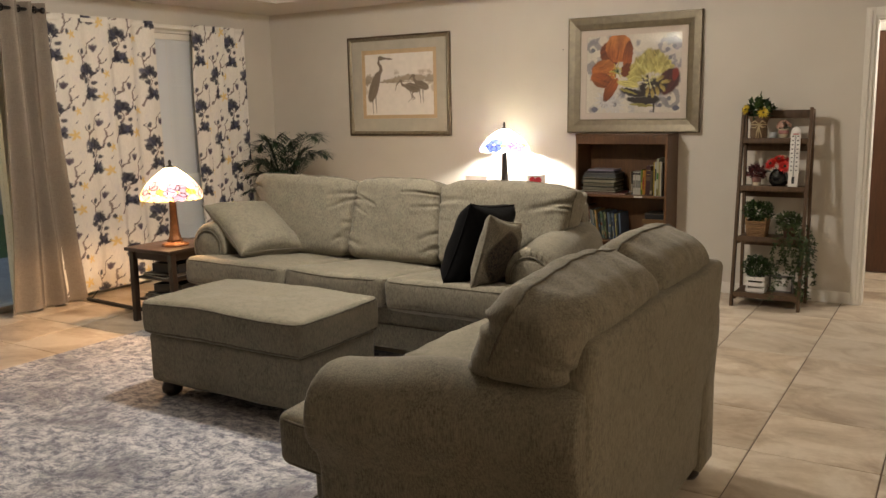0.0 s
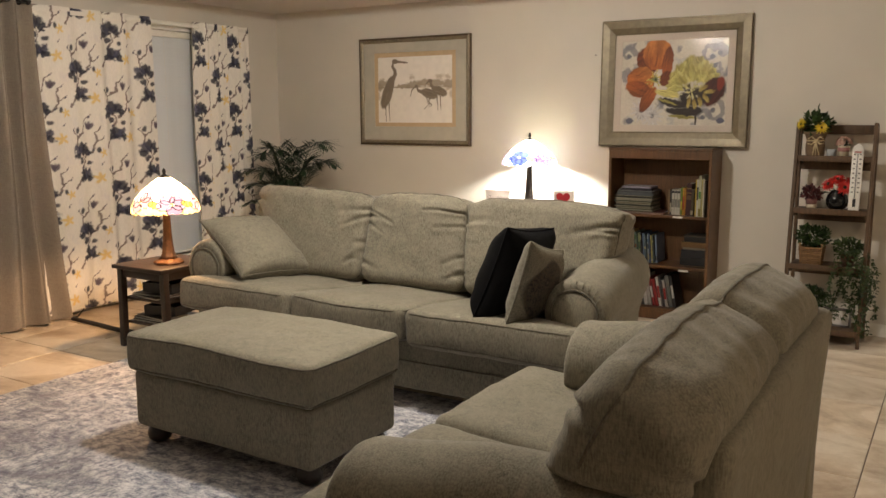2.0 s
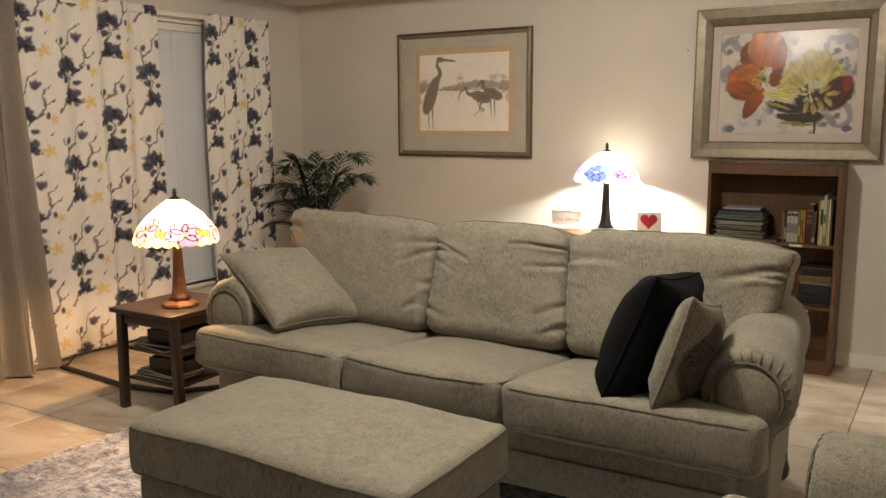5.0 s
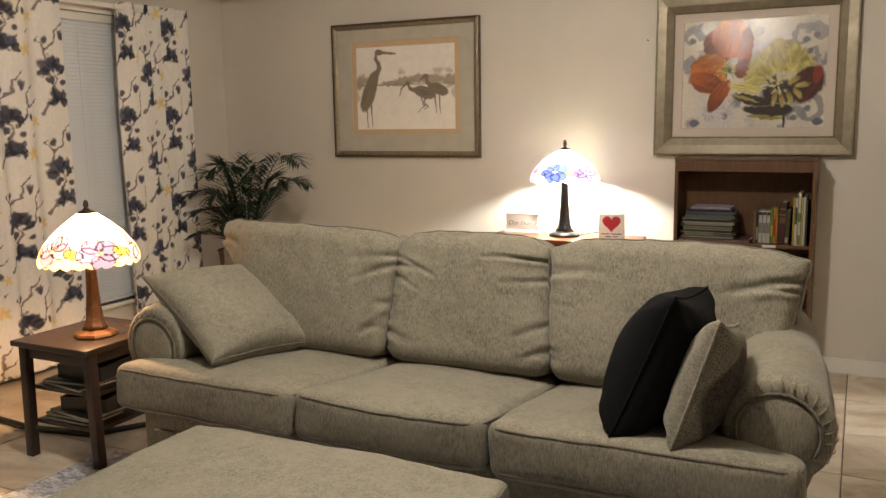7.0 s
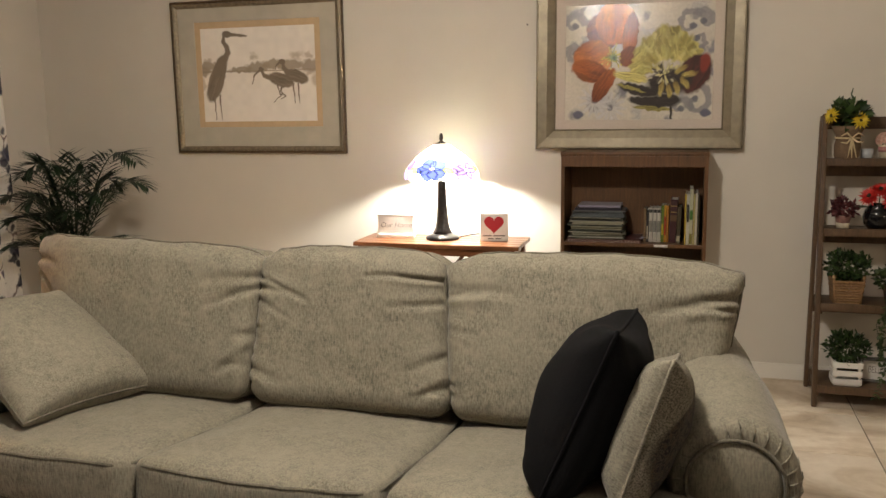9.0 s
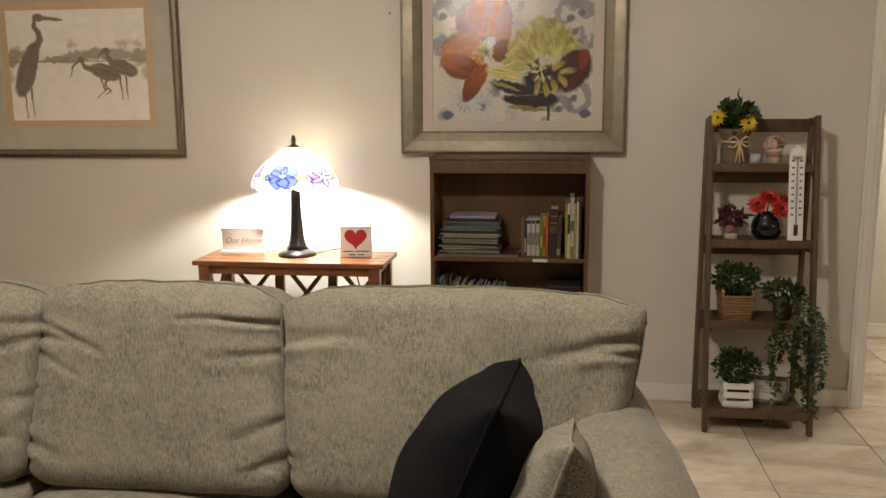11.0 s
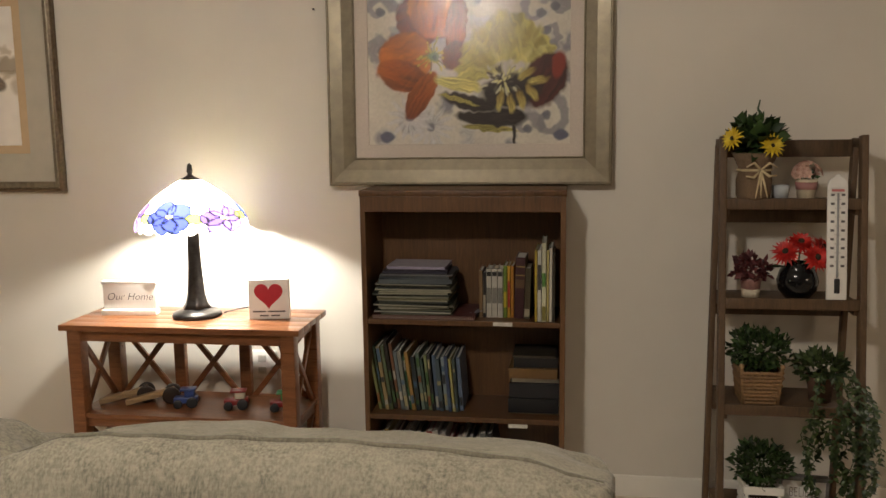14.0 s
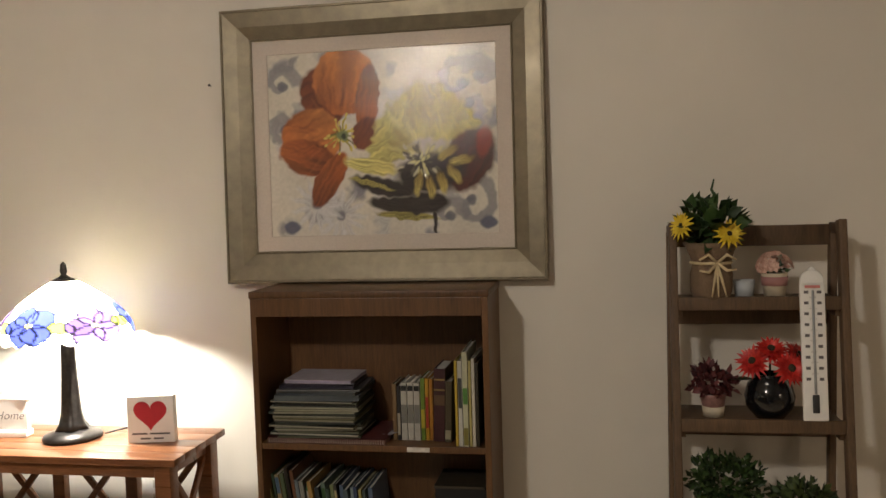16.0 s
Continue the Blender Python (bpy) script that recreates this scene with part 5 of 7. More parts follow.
def table_lamp(m, label, metal, r, z_rim, z_cap, z_top, tints, seed, octagon, deep):
    ob = thing("table_lamp", m, label, "lamp", "stained glass lamps")
    n = 8 if octagon else 40
    part("base", lathe([(0.0, 0), (0.092, 0), (0.096, 0.008), (0.090, 0.018), (0.066, 0.027), (0.046, 0.036)], n), metal, ob, smooth=not octagon)
    prof = [(0.054, 0.034), (0.042, 0.052), (0.034, 0.085), (0.030, 0.13), (0.0265, 0.20), (0.0225, z_rim - 0.02), (0.020, z_rim + 0.03), (0.008, z_rim + 0.05), (0.006, z_cap)]
    bm = lathe(prof, 24)
    for v in bm.verts:
        k = 1 + 0.10 * math.cos(math.atan2(v.co.y, v.co.x) * 6) * (1 if v.co.z < 0.2 else 0.4)
        v.co.x *= k
        v.co.y *= k
    part("stem", bm, metal, ob)
    lamp_shade(r, z_cap - z_rim, 12, tints, ob, seed, deep).location = (0, 0, z_rim)
    bm = lathe([(0.040, z_cap - 0.012), (0.036, z_cap - 0.004), (0.016, z_cap + 0.006), (0.008, z_cap + 0.014), (0.012, z_cap + 0.024), (0.009, z_top - 0.008), (0.001, z_top)], 20)
    part("finial", bm, M_BRONZE, ob, "dark bronze cap and finial")
    bm = bmesh.new()
    bmesh.ops.create_uvsphere(bm, u_segments=16, v_segments=10, radius=0.024)
    bmesh.ops.translate(bm, verts=bm.verts, vec=(0, 0.0, z_rim + 0.085))
    m2 = Nodes("lit_bulb", 0.5)
    m2.bsdf.inputs["Emission Color"].default_value = (1, 0.85, 0.62, 1)
    m2.bsdf.inputs["Emission Strength"].default_value = 12
    part("bulb", bm, m2.mat, ob).visible_shadow = False
    return ob


table_lamp(pose(-3.368, 6.462, 0.757), "stained glass table lamp with blue flowers and bronze base, lit", M_BRONZE, 0.211, 0.352, 0.538, 0.594,
           (srgb(86, 98, 190), srgb(150, 120, 190), srgb(190, 204, 96), (0.80, 0.80, 0.60)), 3, False, 0.24)
table_lamp(pose(-4.80, 4.10, 0.548), "stained glass table lamp with pink flowers and brown base, lit", M_COPPER, 0.214, 0.345, 0.565, 0.615,
           (srgb(196, 172, 222), srgb(172, 160, 232), srgb(200, 205, 110), (0.46, 0.42, 0.16)), 9, True, 0.30)

# ---- console table ----
CX0, CX1, CY0, CY1 = -3.830, -2.893, 6.257, 6.613
con = thing("console_table", pose(0, 0, 0), "reddish acacia console table with crossed side panels against the wall", "table")
for i in range(5):
    a, b = CY0 + (CY1 - CY0) * i / 5, CY0 + (CY1 - CY0) * (i + 1) / 5
    part("plank", box(CX0, CX1, a + 0.0004, b - 0.0004, 0.735, 0.757, 0.0015), M_CONSOLE, con)
LX0, LX1, LY0, LY1 = CX0 + 0.05, CX1 - 0.05, CY0 + 0.04, CY1 - 0.04
for x in (LX0, LX1):
    for y in (LY0, LY1):
        part("leg", box(x - 0.026, x + 0.026, y - 0.026, y + 0.026, 0, 0.735, 0.003), M_CONSOLE, con)
for y in (LY0, LY1):
    part("apron", box(LX0 + 0.026, LX1 - 0.026, y - 0.010, y + 0.010, 0.690, 0.735, 0.002), M_CONSOLE, con)
    part("lower_rail", box(LX0 + 0.026, LX1 - 0.026, y - 0.010, y + 0.010, 0.355, 0.390, 0.002), M_CONSOLE, con)
for x in (LX0, LX1):
    for z0, z1 in ((0.690, 0.735), (0.355, 0.390), (0.07, 0.105)):
        part("side_rail", box(x - 0.010, x + 0.010, LY0 + 0.026, LY1 - 0.026, z0, z1, 0.002), M_CONSOLE, con)
    for lo, hi in ((0.390, 0.690), (0.105, 0.355)):
        part("cross_bar", beam((x, LY0 + 0.02, lo), (x, LY1 - 0.02, hi), 0.022, 0.014, up=(1, 0, 0)), M_CONSOLE, con)
        part("cross_bar", beam((x + 0.003, LY1 - 0.02, lo), (x + 0.003, LY0 + 0.02, hi), 0.022, 0.014, up=(1, 0, 0)), M_CONSOLE, con)
for i in range(3):
    a, b = LX0 + (LX1 - LX0) * i / 3, LX0 + (LX1 - LX0) * (i + 1) / 3
    if i:
        part("post", box(a - 0.022, a + 0.022, LY1 - 0.016, LY1 + 0.016, 0.07, 0.690, 0.002), M_CONSOLE, con)
    for lo, hi in ((0.390, 0.690), (0.105, 0.355)):
        part("cross_bar", beam((a + 0.02, LY1, lo), (b - 0.02, LY1, hi), 0.022, 0.014, up=(0, 1, 0)), M_CONSOLE, con)
        part("cross_bar", beam((a + 0.02, LY1 + 0.003, hi), (b - 0.02, LY1 + 0.003, lo), 0.022, 0.014, up=(0, 1, 0)), M_CONSOLE, con)
for z in (0.390, 0.105):
    part("shelf", box(LX0 - 0.02, LX1 + 0.02, LY0 - 0.02, LY1 + 0.02, z, z + 0.018, 0.002), M_CONSOLE, con)


def words(text, size, m, colour, parent, slope=0.0):
    cu = bpy.data.curves.new("lettering", "FONT")
    cu.body, cu.size, cu.align_x, cu.align_y, cu.extrude = text, size, "CENTER", "CENTER", 0.0004
    cu.shear, cu.offset = slope, -0.0006
    tmp = bpy.data.objects.new("lettering", cu)
    me = bpy.data.meshes.new_from_object(tmp)
    bpy.data.objects.remove(tmp)
    me.materials.clear()
    me.materials.append(colour)
    ob = new("lettering", me)
    ob.parent = parent
    ob.matrix_basis = m
    return ob


M_INK = plain("grey_ink", (0.12, 0.11, 0.11), 0.8, vary=0.02)
M_RED = plain("heart_red_paint", (0.42, 0.02, 0.035), 0.5, vary=0.08, scale=50)
sign = thing("word_sign", pose(-3.645, 6.458, 0.757, 0, 0, 6), "small white block sign with grey script lettering on the console", "sign")
part("board", box(-0.105, 0.105, 0.0, 0.020, 0.022, 0.122, 0.002), M_WHITE, sign)
part("ledge", box(-0.110, 0.110, -0.018, 0.026, 0.0, 0.022, 0.003), M_WHITE, sign)
part("crown", box(-0.111, 0.111, -0.006, 0.026, 0.122, 0.135, 0.003), M_WHITE, sign)
words("Our Home", 0.041, pose(0, -0.0006, 0.071, 90, 0, 0), plain("pale_grey_ink", (0.11, 0.105, 0.105), 0.8, vary=0.02), sign, 0.3)

heart = thing("heart_block", pose(-3.063, 6.430, 0.757, 0, 0, 10), "square white wooden block with a red painted heart", "sign")
part("block", box(-0.077, 0.077, 0.0, 0.032, 0, 0.154, 0.003), M_WHITE, heart)
bm = bmesh.new()
ring = []
for k in range(64):
    a = 2 * math.pi * k / 64
    ring.append((0.054 * math.sin(a) ** 3, 0.0034 * (13 * math.cos(a) - 5 * math.cos(2 * a) - 2 * math.cos(3 * a) - math.cos(4 * a)) * 1.0))
front = [bm.verts.new((x, -0.0012, z + 0.096)) for x, z in ring]
rear = [bm.verts.new((x, 0.0004, z + 0.096)) for x, z in ring]
bm.faces.new(front)
for k in range(64):
    bm.faces.new((front[k], rear[k], rear[(k + 1) % 64], front[(k + 1) % 64]))
part("heart", bm, M_RED, heart, "red heart", smooth=False)
for x0, x1, z in ((-0.062, -0.012, 0.030), (-0.004, 0.062, 0.030), (-0.035, -0.002, 0.014), (0.008, 0.040, 0.014)):
    part("text_bar", box(x0, x1, -0.0008, 0.001, z - 0.0028, z + 0.0028), M_INK, heart, "unreadable grey text line", smooth=False)
cordb = obj("lamp_cord", tube(bmesh.new(), [(-3.275, 6.50, 0.763), (-3.23, 6.54, 0.771), (-3.18, 6.57, 0.775), (-3.15, 6.60, 0.763), (-3.13, 6.63, 0.71), (-3.09, 6.66, 0.5), (-3.08, 6.68, 0.40)], 0.0032), M_CHARCOAL)
tagged(cordb, "thin black lamp cord running off the console", "cord")
outlet = thing("wall_outlet", pose(-3.20, BACK, 0.50), "white double wall outlet plate behind the console", "outlet")
part("plate", box(-0.06, 0.06, -0.008, 0, -0.06, 0.06, 0.003), M_WHITE, outlet)
for z in (-0.025, 0.025):
    part("socket", box(-0.017, 0.017, -0.010, -0.008, z - 0.014, z + 0.014), M_PAPERS, outlet, smooth=False)

# toys on the console shelf
M_PINE = wood("pale_toy_wood", (0.22, 0.13, 0.06), (0.42, 0.28, 0.14), rough=0.6)
M_TOYB = plain("blue_toy_paint", (0.03, 0.06, 0.22), 0.35)
M_TOYR = plain("maroon_toy_paint", (0.24, 0.02, 0.02), 0.35)
M_TOYG = plain("green_toy_paint", (0.015, 0.2, 0.05), 0.35)
M_CREAM = plain("cream_paint", (0.55, 0.48, 0.36), 0.5)


def wheel(x, y, r, parent, material=None):
    bm = tube(bmesh.new(), [(x, y - 0.006, r), (x, y - 0.004, r), (x, y + 0.004, r), (x, y + 0.006, r)], [r * 0.8, r, r, r * 0.8], n=18)
    return part("wheel", bm, material or M_CHARCOAL, parent)


for x, a in ((-3.665, 24), (-3.555, 20)):
    toy = thing("wooden_toy", pose(x, 6.42, 0.409, 0, 0, a), "pale wooden wedge toy with dark wheels on the shelf", "toy", "toys on the console shelf")
    bm = beam((-0.10, 0, 0.012), (0.085, 0, 0.050), 0.030, 0.022, 0.003)
    part("beam", bm, M_PINE, toy)
    for y in (-0.026, 0.026):
        wheel(0.075, y, 0.034, toy, M_BLACKWOOD)
for x, col, label in ((-3.405, M_TOYB, "dark blue toy tractor"), (-3.20, M_TOYR, "maroon and cream toy car"), (-3.015, M_TOYG, "green roofed toy cart")):
    toy = thing("toy_vehicle", pose(x, 6.40, 0.409, 0, 0, 15), label + " on the console shelf", "toy", "toys on the console shelf")
    part("body", box(-0.045, 0.045, -0.020, 0.020, 0.016, 0.040, 0.005), M_TOYR if col is M_TOYG else col, toy)
    part("cab", box(-0.004, 0.034, -0.018, 0.018, 0.040, 0.066, 0.004), M_CREAM if col is M_TOYR else col, toy)
    part("roof", box(-0.020, 0.040, -0.024, 0.024, 0.067, 0.074, 0.003), col, toy)
    for wx, r in ((-0.028, 0.017), (0.026, 0.021)):
        for y in (-0.026, 0.026):
            wheel(wx, y, r, toy)

# ---- bookcase ----
BX0, BX1, BY0, BY1, BZ = -2.692, -1.945, 6.405, 6.690, 1.250
bc = thing("bookcase", pose(0, 0, 0), "walnut laminate bookcase with three shelves of books", "bookcase")
for x0, x1 in ((BX0, BX0 + 0.019), (BX1 - 0.019, BX1)):
    part("side_panel", box(x0, x1, BY0, BY1, 0, BZ - 0.022, 0.0015), M_BOOKCASE, bc, smooth=False)
part("back_panel", box(BX0 + 0.019, BX1 - 0.019, BY1 - 0.008, BY1, 0.06, BZ - 0.022), M_BOOKCASE, bc, smooth=False)
part("top", box(BX0 - 0.003, BX1 + 0.003, BY0 - 0.004, BY1, BZ - 0.022, BZ, 0.003), M_BOOKCASE, bc)
part("fascia", box(BX0 + 0.019, BX1 - 0.019, BY0 - 0.002, BY0 + 0.016, BZ - 0.078, BZ - 0.022, 0.0015), M_BOOKCASE, bc, smooth=False)
part("plinth", box(BX0 + 0.019, BX1 - 0.019, BY0 + 0.004, BY0 + 0.020, 0, 0.065, 0.0015), M_BOOKCASE, bc, smooth=False)
SH = (0.065, 0.385, 0.752)
for z in SH:
    part("shelf", box(BX0 + 0.019, BX1 - 0.019, BY0 + 0.004, BY1 - 0.008, z, z + 0.019, 0.0015), M_BOOKCASE, bc, smooth=False)
for x, z in ((-2.115, 0.3775), (-2.17, 0.7615)):
    part("sticker", box(x - 0.035, x + 0.035, BY0 + 0.002, BY0 + 0.0045, z - 0.007, z + 0.007), M_PAPERS, bc, "small white sticker", smooth=False)

book_mats = {}


def cover_material(rgb):
    if rgb not in book_mats:
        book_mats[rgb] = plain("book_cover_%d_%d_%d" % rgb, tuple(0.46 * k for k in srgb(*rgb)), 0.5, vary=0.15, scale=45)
    return book_mats[rgb]


def book(m, w, h, d, rgb, group, band=None, soft=False):
    """A book w thick, h high and d deep: spine towards -y, standing on z = 0."""
    ob = thing("book", m, "thin paperback standing on the bookcase shelf" if w < 0.016 else "book with a coloured spine standing on the shelf", "book", group)
    t = 0.0016 if w < 0.016 else 0.0028
    bm = box(-w / 2, -w / 2 + t, 0.002, d, 0, h)
    add_box(bm, w / 2 - t, w / 2, 0.002, d, 0, h)
    add_box(bm, -w / 2, w / 2, 0, 0.002 + t, 0, h, min(0.001, w / 6))
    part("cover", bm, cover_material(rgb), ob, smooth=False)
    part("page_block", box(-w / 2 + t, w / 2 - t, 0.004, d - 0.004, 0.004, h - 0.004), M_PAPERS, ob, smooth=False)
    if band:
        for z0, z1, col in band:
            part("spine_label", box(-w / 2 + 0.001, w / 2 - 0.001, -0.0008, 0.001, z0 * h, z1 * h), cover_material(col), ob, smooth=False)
    return ob


def row_of_books(x, z, y, specs, group, lean=0.0):
    for w, h, d, rgb, band in specs:
        m = pose(x + w / 2, y + random.uniform(-0.004, 0.006), z + abs(math.sin(radians(lean))) * w * 0.5, 0, lean, random.uniform(-1.0, 1.0))
        book(m, w, h, d, rgb, group, band)
        x += w + 0.0018
    return x


TITLE = lambda a, b, col: [(a, b, col)]
z3 = SH[2] + 0.019
row_of_books(-2.262, z3, 6.475, [
    (0.012, 0.178, 0.12, (150, 120, 80), None), (0.011, 0.172, 0.12, (40, 36, 38), TITLE(0.1, 0.5, (200, 190, 170))),
    (0.019, 0.182, 0.12, (226, 222, 210), [(0.86, 0.95, (30, 30, 30)), (0.30, 0.62, (150, 148, 140))]), (0.019, 0.182, 0.12, (228, 224, 212), [(0.86, 0.95, (30, 30, 30)), (0.30, 0.62, (150, 148, 140))]),
    (0.019, 0.182, 0.12, (226, 222, 210), [(0.86, 0.95, (30, 30, 30)), (0.30, 0.62, (150, 148, 140))]), (0.013, 0.196, 0.13, (120, 150, 40), TITLE(0.2, 0.5, (220, 200, 60))),
    (0.011, 0.196, 0.13, (226, 172, 40), TITLE(0.2, 0.7, (190, 60, 30))), (0.011, 0.194, 0.13, (208, 140, 34), None)], "books on the top shelf")
row_of_books(-2.134, z3, 6.460, [(0.036, 0.228, 0.15, (72, 20, 26), [(0.70, 0.72, (190, 160, 90)), (0.84, 0.86, (190, 160, 90)), (0.5, 0.64, (120, 90, 60))]), (0.020, 0.190, 0.14, (88, 76, 48), TITLE(0.05, 0.2, (200, 190, 160)))], "books on the top shelf", 2)
row_of_books(-2.055, z3, 6.418, [(0.008, 0.262, 0.2, (222, 190, 60), None), (0.013, 0.262, 0.2, (232, 230, 220), TITLE(0.45, 0.8, (60, 60, 60))), (0.016, 0.290, 0.21, (224, 222, 190), [(0.45, 0.62, (90, 150, 60)), (0.02, 0.2, (150, 140, 60))]),
                                  (0.008, 0.262, 0.2, (210, 196, 120), None), (0.010, 0.27, 0.2, (236, 230, 214), None), (0.008, 0.255, 0.2, (70, 60, 40), None)], "books on the top shelf")


def flat_pile(x, y, z, specs, label, group, name="magazine"):
    for w, d, h, rgb, page, turn in specs:
        ob = thing(name, pose(x + random.uniform(-0.008, 0.008), y + random.uniform(-0.006, 0.006), z, 0, 0, turn), label, name, group)
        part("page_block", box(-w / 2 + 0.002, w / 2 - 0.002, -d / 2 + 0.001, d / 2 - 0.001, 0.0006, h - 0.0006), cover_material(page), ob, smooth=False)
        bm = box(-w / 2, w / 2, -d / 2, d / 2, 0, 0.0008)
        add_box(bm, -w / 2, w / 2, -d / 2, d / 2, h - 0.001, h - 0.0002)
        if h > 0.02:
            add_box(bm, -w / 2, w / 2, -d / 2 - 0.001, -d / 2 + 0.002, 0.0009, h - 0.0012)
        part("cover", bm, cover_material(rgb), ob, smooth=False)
        z += h
    return z


zz = flat_pile(-2.466, 6.525, z3, [(0.385, 0.225, 0.016, (96, 40, 38), (150, 110, 100), 0)], "large spiral notebook lying under a pile of magazines", "magazines on the top shelf", "notebook")
bm = bmesh.new()
for i in range(50):
    x = -2.650 + i * 0.0075
    tube(bm, [(x, 6.418, z3 + 0.001), (x + 0.001, 6.410, z3 + 0.008), (x, 6.418, z3 + 0.0155)], 0.0012, n=5)
tagged(obj("notebook_spiral", bm, M_PAPERS), "wire spiral along the notebook edge", "notebook", kind="stuff")
greens = [(70, 84, 62), (150, 150, 110), (58, 70, 58), (176, 168, 120), (92, 96, 78), (46, 50, 44), (140, 146, 130), (80, 90, 84), (190, 188, 170), (60, 66, 70)]
pages = ((196, 190, 166), (120, 120, 96), (80, 84, 70), (56, 58, 52), (216, 212, 196))
zz = flat_pile(-2.503, 6.525, zz, [(random.uniform(0.262, 0.296), random.uniform(0.185, 0.205), random.uniform(0.0045, 0.0078), greens[(i * 7) % 10], random.choice(pages), random.uniform(-4, 4)) for i in range(18)], "thin magazine in a pile on the bookcase shelf", "magazines on the top shelf")
zz = flat_pile(-2.500, 6.530, zz, [(0.275, 0.20, 0.018, (88, 96, 104), (104, 112, 116), 3), (0.268, 0.19, 0.012, (120, 128, 134), (90, 96, 100), -4), (0.27, 0.19, 0.006, (60, 60, 66), (150, 150, 150), 2), (0.245, 0.18, 0.010, (48, 40, 60), (52, 46, 66), 1), (0.222, 0.17, 0.006, (40, 30, 50), (60, 50, 70), 5), (0.222, 0.17, 0.011, (216, 210, 222), (186, 176, 204), -1)], "grey folder in a pile on the bookcase shelf", "magazines on the top shelf", "folder")
bm = bmesh.new()
rows = [[bm.verts.new((-2.345 + 0.095 * i / 8, 6.47 + 0.075 * j / 6, z3 + 0.004 + 0.030 * (i / 8) ** 1.5 * (0.6 + 0.4 * math.sin(j * 1.1)) + 0.004 * math.sin(i * 1.9 + j))) for i in range(9)] for j in range(7)]
for a, b in zip(rows, rows[1:]):
    for i in range(8):
        bm.faces.new((a[i], a[i + 1], b[i + 1], b[i]))
bmesh.ops.solidify(bm, geom=bm.faces[:], thickness=0.003)
tagged(obj("folded_paper", bm, cover_material((206, 204, 214))), "curled loose paper lying beside the magazine pile", "paper")
z2 = SH[1] + 0.019
pal = [(146, 150, 92), (60, 84, 54), (196, 170, 120), (104, 118, 84), (52, 40, 32), (130, 84, 50), (120, 134, 140), (150, 150, 140), (40, 110, 70), (190, 150, 80), (50, 58, 62), (130, 150, 140), (70, 96, 84), (150, 160, 110), (44, 46, 48),
       (104, 126, 156), (90, 110, 120), (170, 186, 190), (60, 80, 120), (196, 186, 110), (80, 96, 90), (120, 140, 170)]
x = -2.648
for i, rgb in enumerate(pal):
    w, h = random.uniform(0.0075, 0.0155), (0.262 if i < 6 else 0.235 - 0.0015 * i) + random.uniform(-0.018, 0.014)
    lean = -9.5 + 0.28 * i + random.uniform(-0.8, 0.8)
    bands = [(a, a + random.uniform(0.06, 0.22), random.choice(((196, 186, 140), (50, 50, 50), (216, 212, 198), (150, 90, 50), (90, 120, 150), (70, 110, 60)))) for a in (random.uniform(0.05, 0.2), random.uniform(0.42, 0.5), random.uniform(0.7, 0.76))]
    book(pose(x + w / 2, 6.455 + random.uniform(0, 0.020), z2 + 0.002, 0, lean, random.uniform(-1.5, 1.5)), w, h, 0.20, rgb, "picture books on the middle shelf", bands[:1 + i % 3])
    x += w + 0.0032
flat_pile(-2.060, 6.565, z2, [(0.185, 0.20, 0.009, (150, 132, 96), (196, 186, 160), 0), (0.186, 0.21, 0.056, (18, 20, 28), (110, 96, 70), 1), (0.186, 0.21, 0.056, (22, 25, 36), (110, 96, 70), -1), (0.180, 0.19, 0.018, (66, 24, 24), (170, 160, 140), 1),
                              (0.180, 0.19, 0.038, (140, 104, 56), (150, 120, 70), -1), (0.165, 0.18, 0.038, (22, 22, 24), (80, 76, 70), 2), (0.16, 0.17, 0.008, (70, 62, 50), (90, 80, 66), 0)], "thick hardback book lying in a stack on the shelf", "stacked hardbacks", "book")
z1 = SH[0] + 0.019
pal = [(70, 66, 60), (150, 130, 60), (206, 196, 160), (90, 40, 36), (60, 80, 60), (180, 176, 160), (44, 44, 48), (120, 130, 60), (150, 60, 50), (40, 40, 44), (210, 206, 200), (190, 186, 180), (150, 30, 34), (170, 36, 36), (226, 224, 218), (60, 60, 64), (196, 192, 186), (120, 124, 120), (40, 40, 42)]
x = -2.645
for i, rgb in enumerate(pal):
    w, h = random.uniform(0.014, 0.026), random.uniform(0.20, 0.245)
    lean = -3 if i < 10 else -11
    book(pose(x + w / 2, 6.455 + random.uniform(0, 0.012), z1 + 0.004, 0, lean, 0), w, h, 0.19, rgb, "books on the bottom shelf", [(0.3, 0.7, random.choice(((226, 224, 218), (40, 40, 40), (170, 36, 36))))] if i % 2 == 0 else None)
    x += w + (0.003 if i < 10 else 0.006)
    if x > -2.02:
        break


# ---- ladder shelf ----
SX0, SX1 = -1.408, -0.948


def leg_y(z):
    return 6.270 + 0.190 * z / 1.43


lad = thing("ladder_shelf", pose(0, 0, 0), "weathered brown wooden ladder shelf with four tiers against the wall", "shelf")
for x in (SX0, SX1):
    part("front_leg", beam((x, leg_y(0) + 0.012, 0), (x, leg_y(1.43) + 0.012, 1.43), 0.022, 0.040, 0.003, (0, 1, 0)), M_LADDER, lad)
    part("rear_leg", beam((x, 6.600, 0), (x, 6.560, 1.40), 0.020, 0.036, 0.003, (0, 1, 0)), M_LADDER, lad)
    part("top_bracket", beam((x, leg_y(1.40), 1.405), (x, 6.57, 1.405), 0.018, 0.030, 0.002), M_LADDER, lad)
part("top_rail", box(SX0 + 0.011, SX1 - 0.011, 6.548, 6.562, 1.355, 1.415, 0.003), M_LADDER, lad)
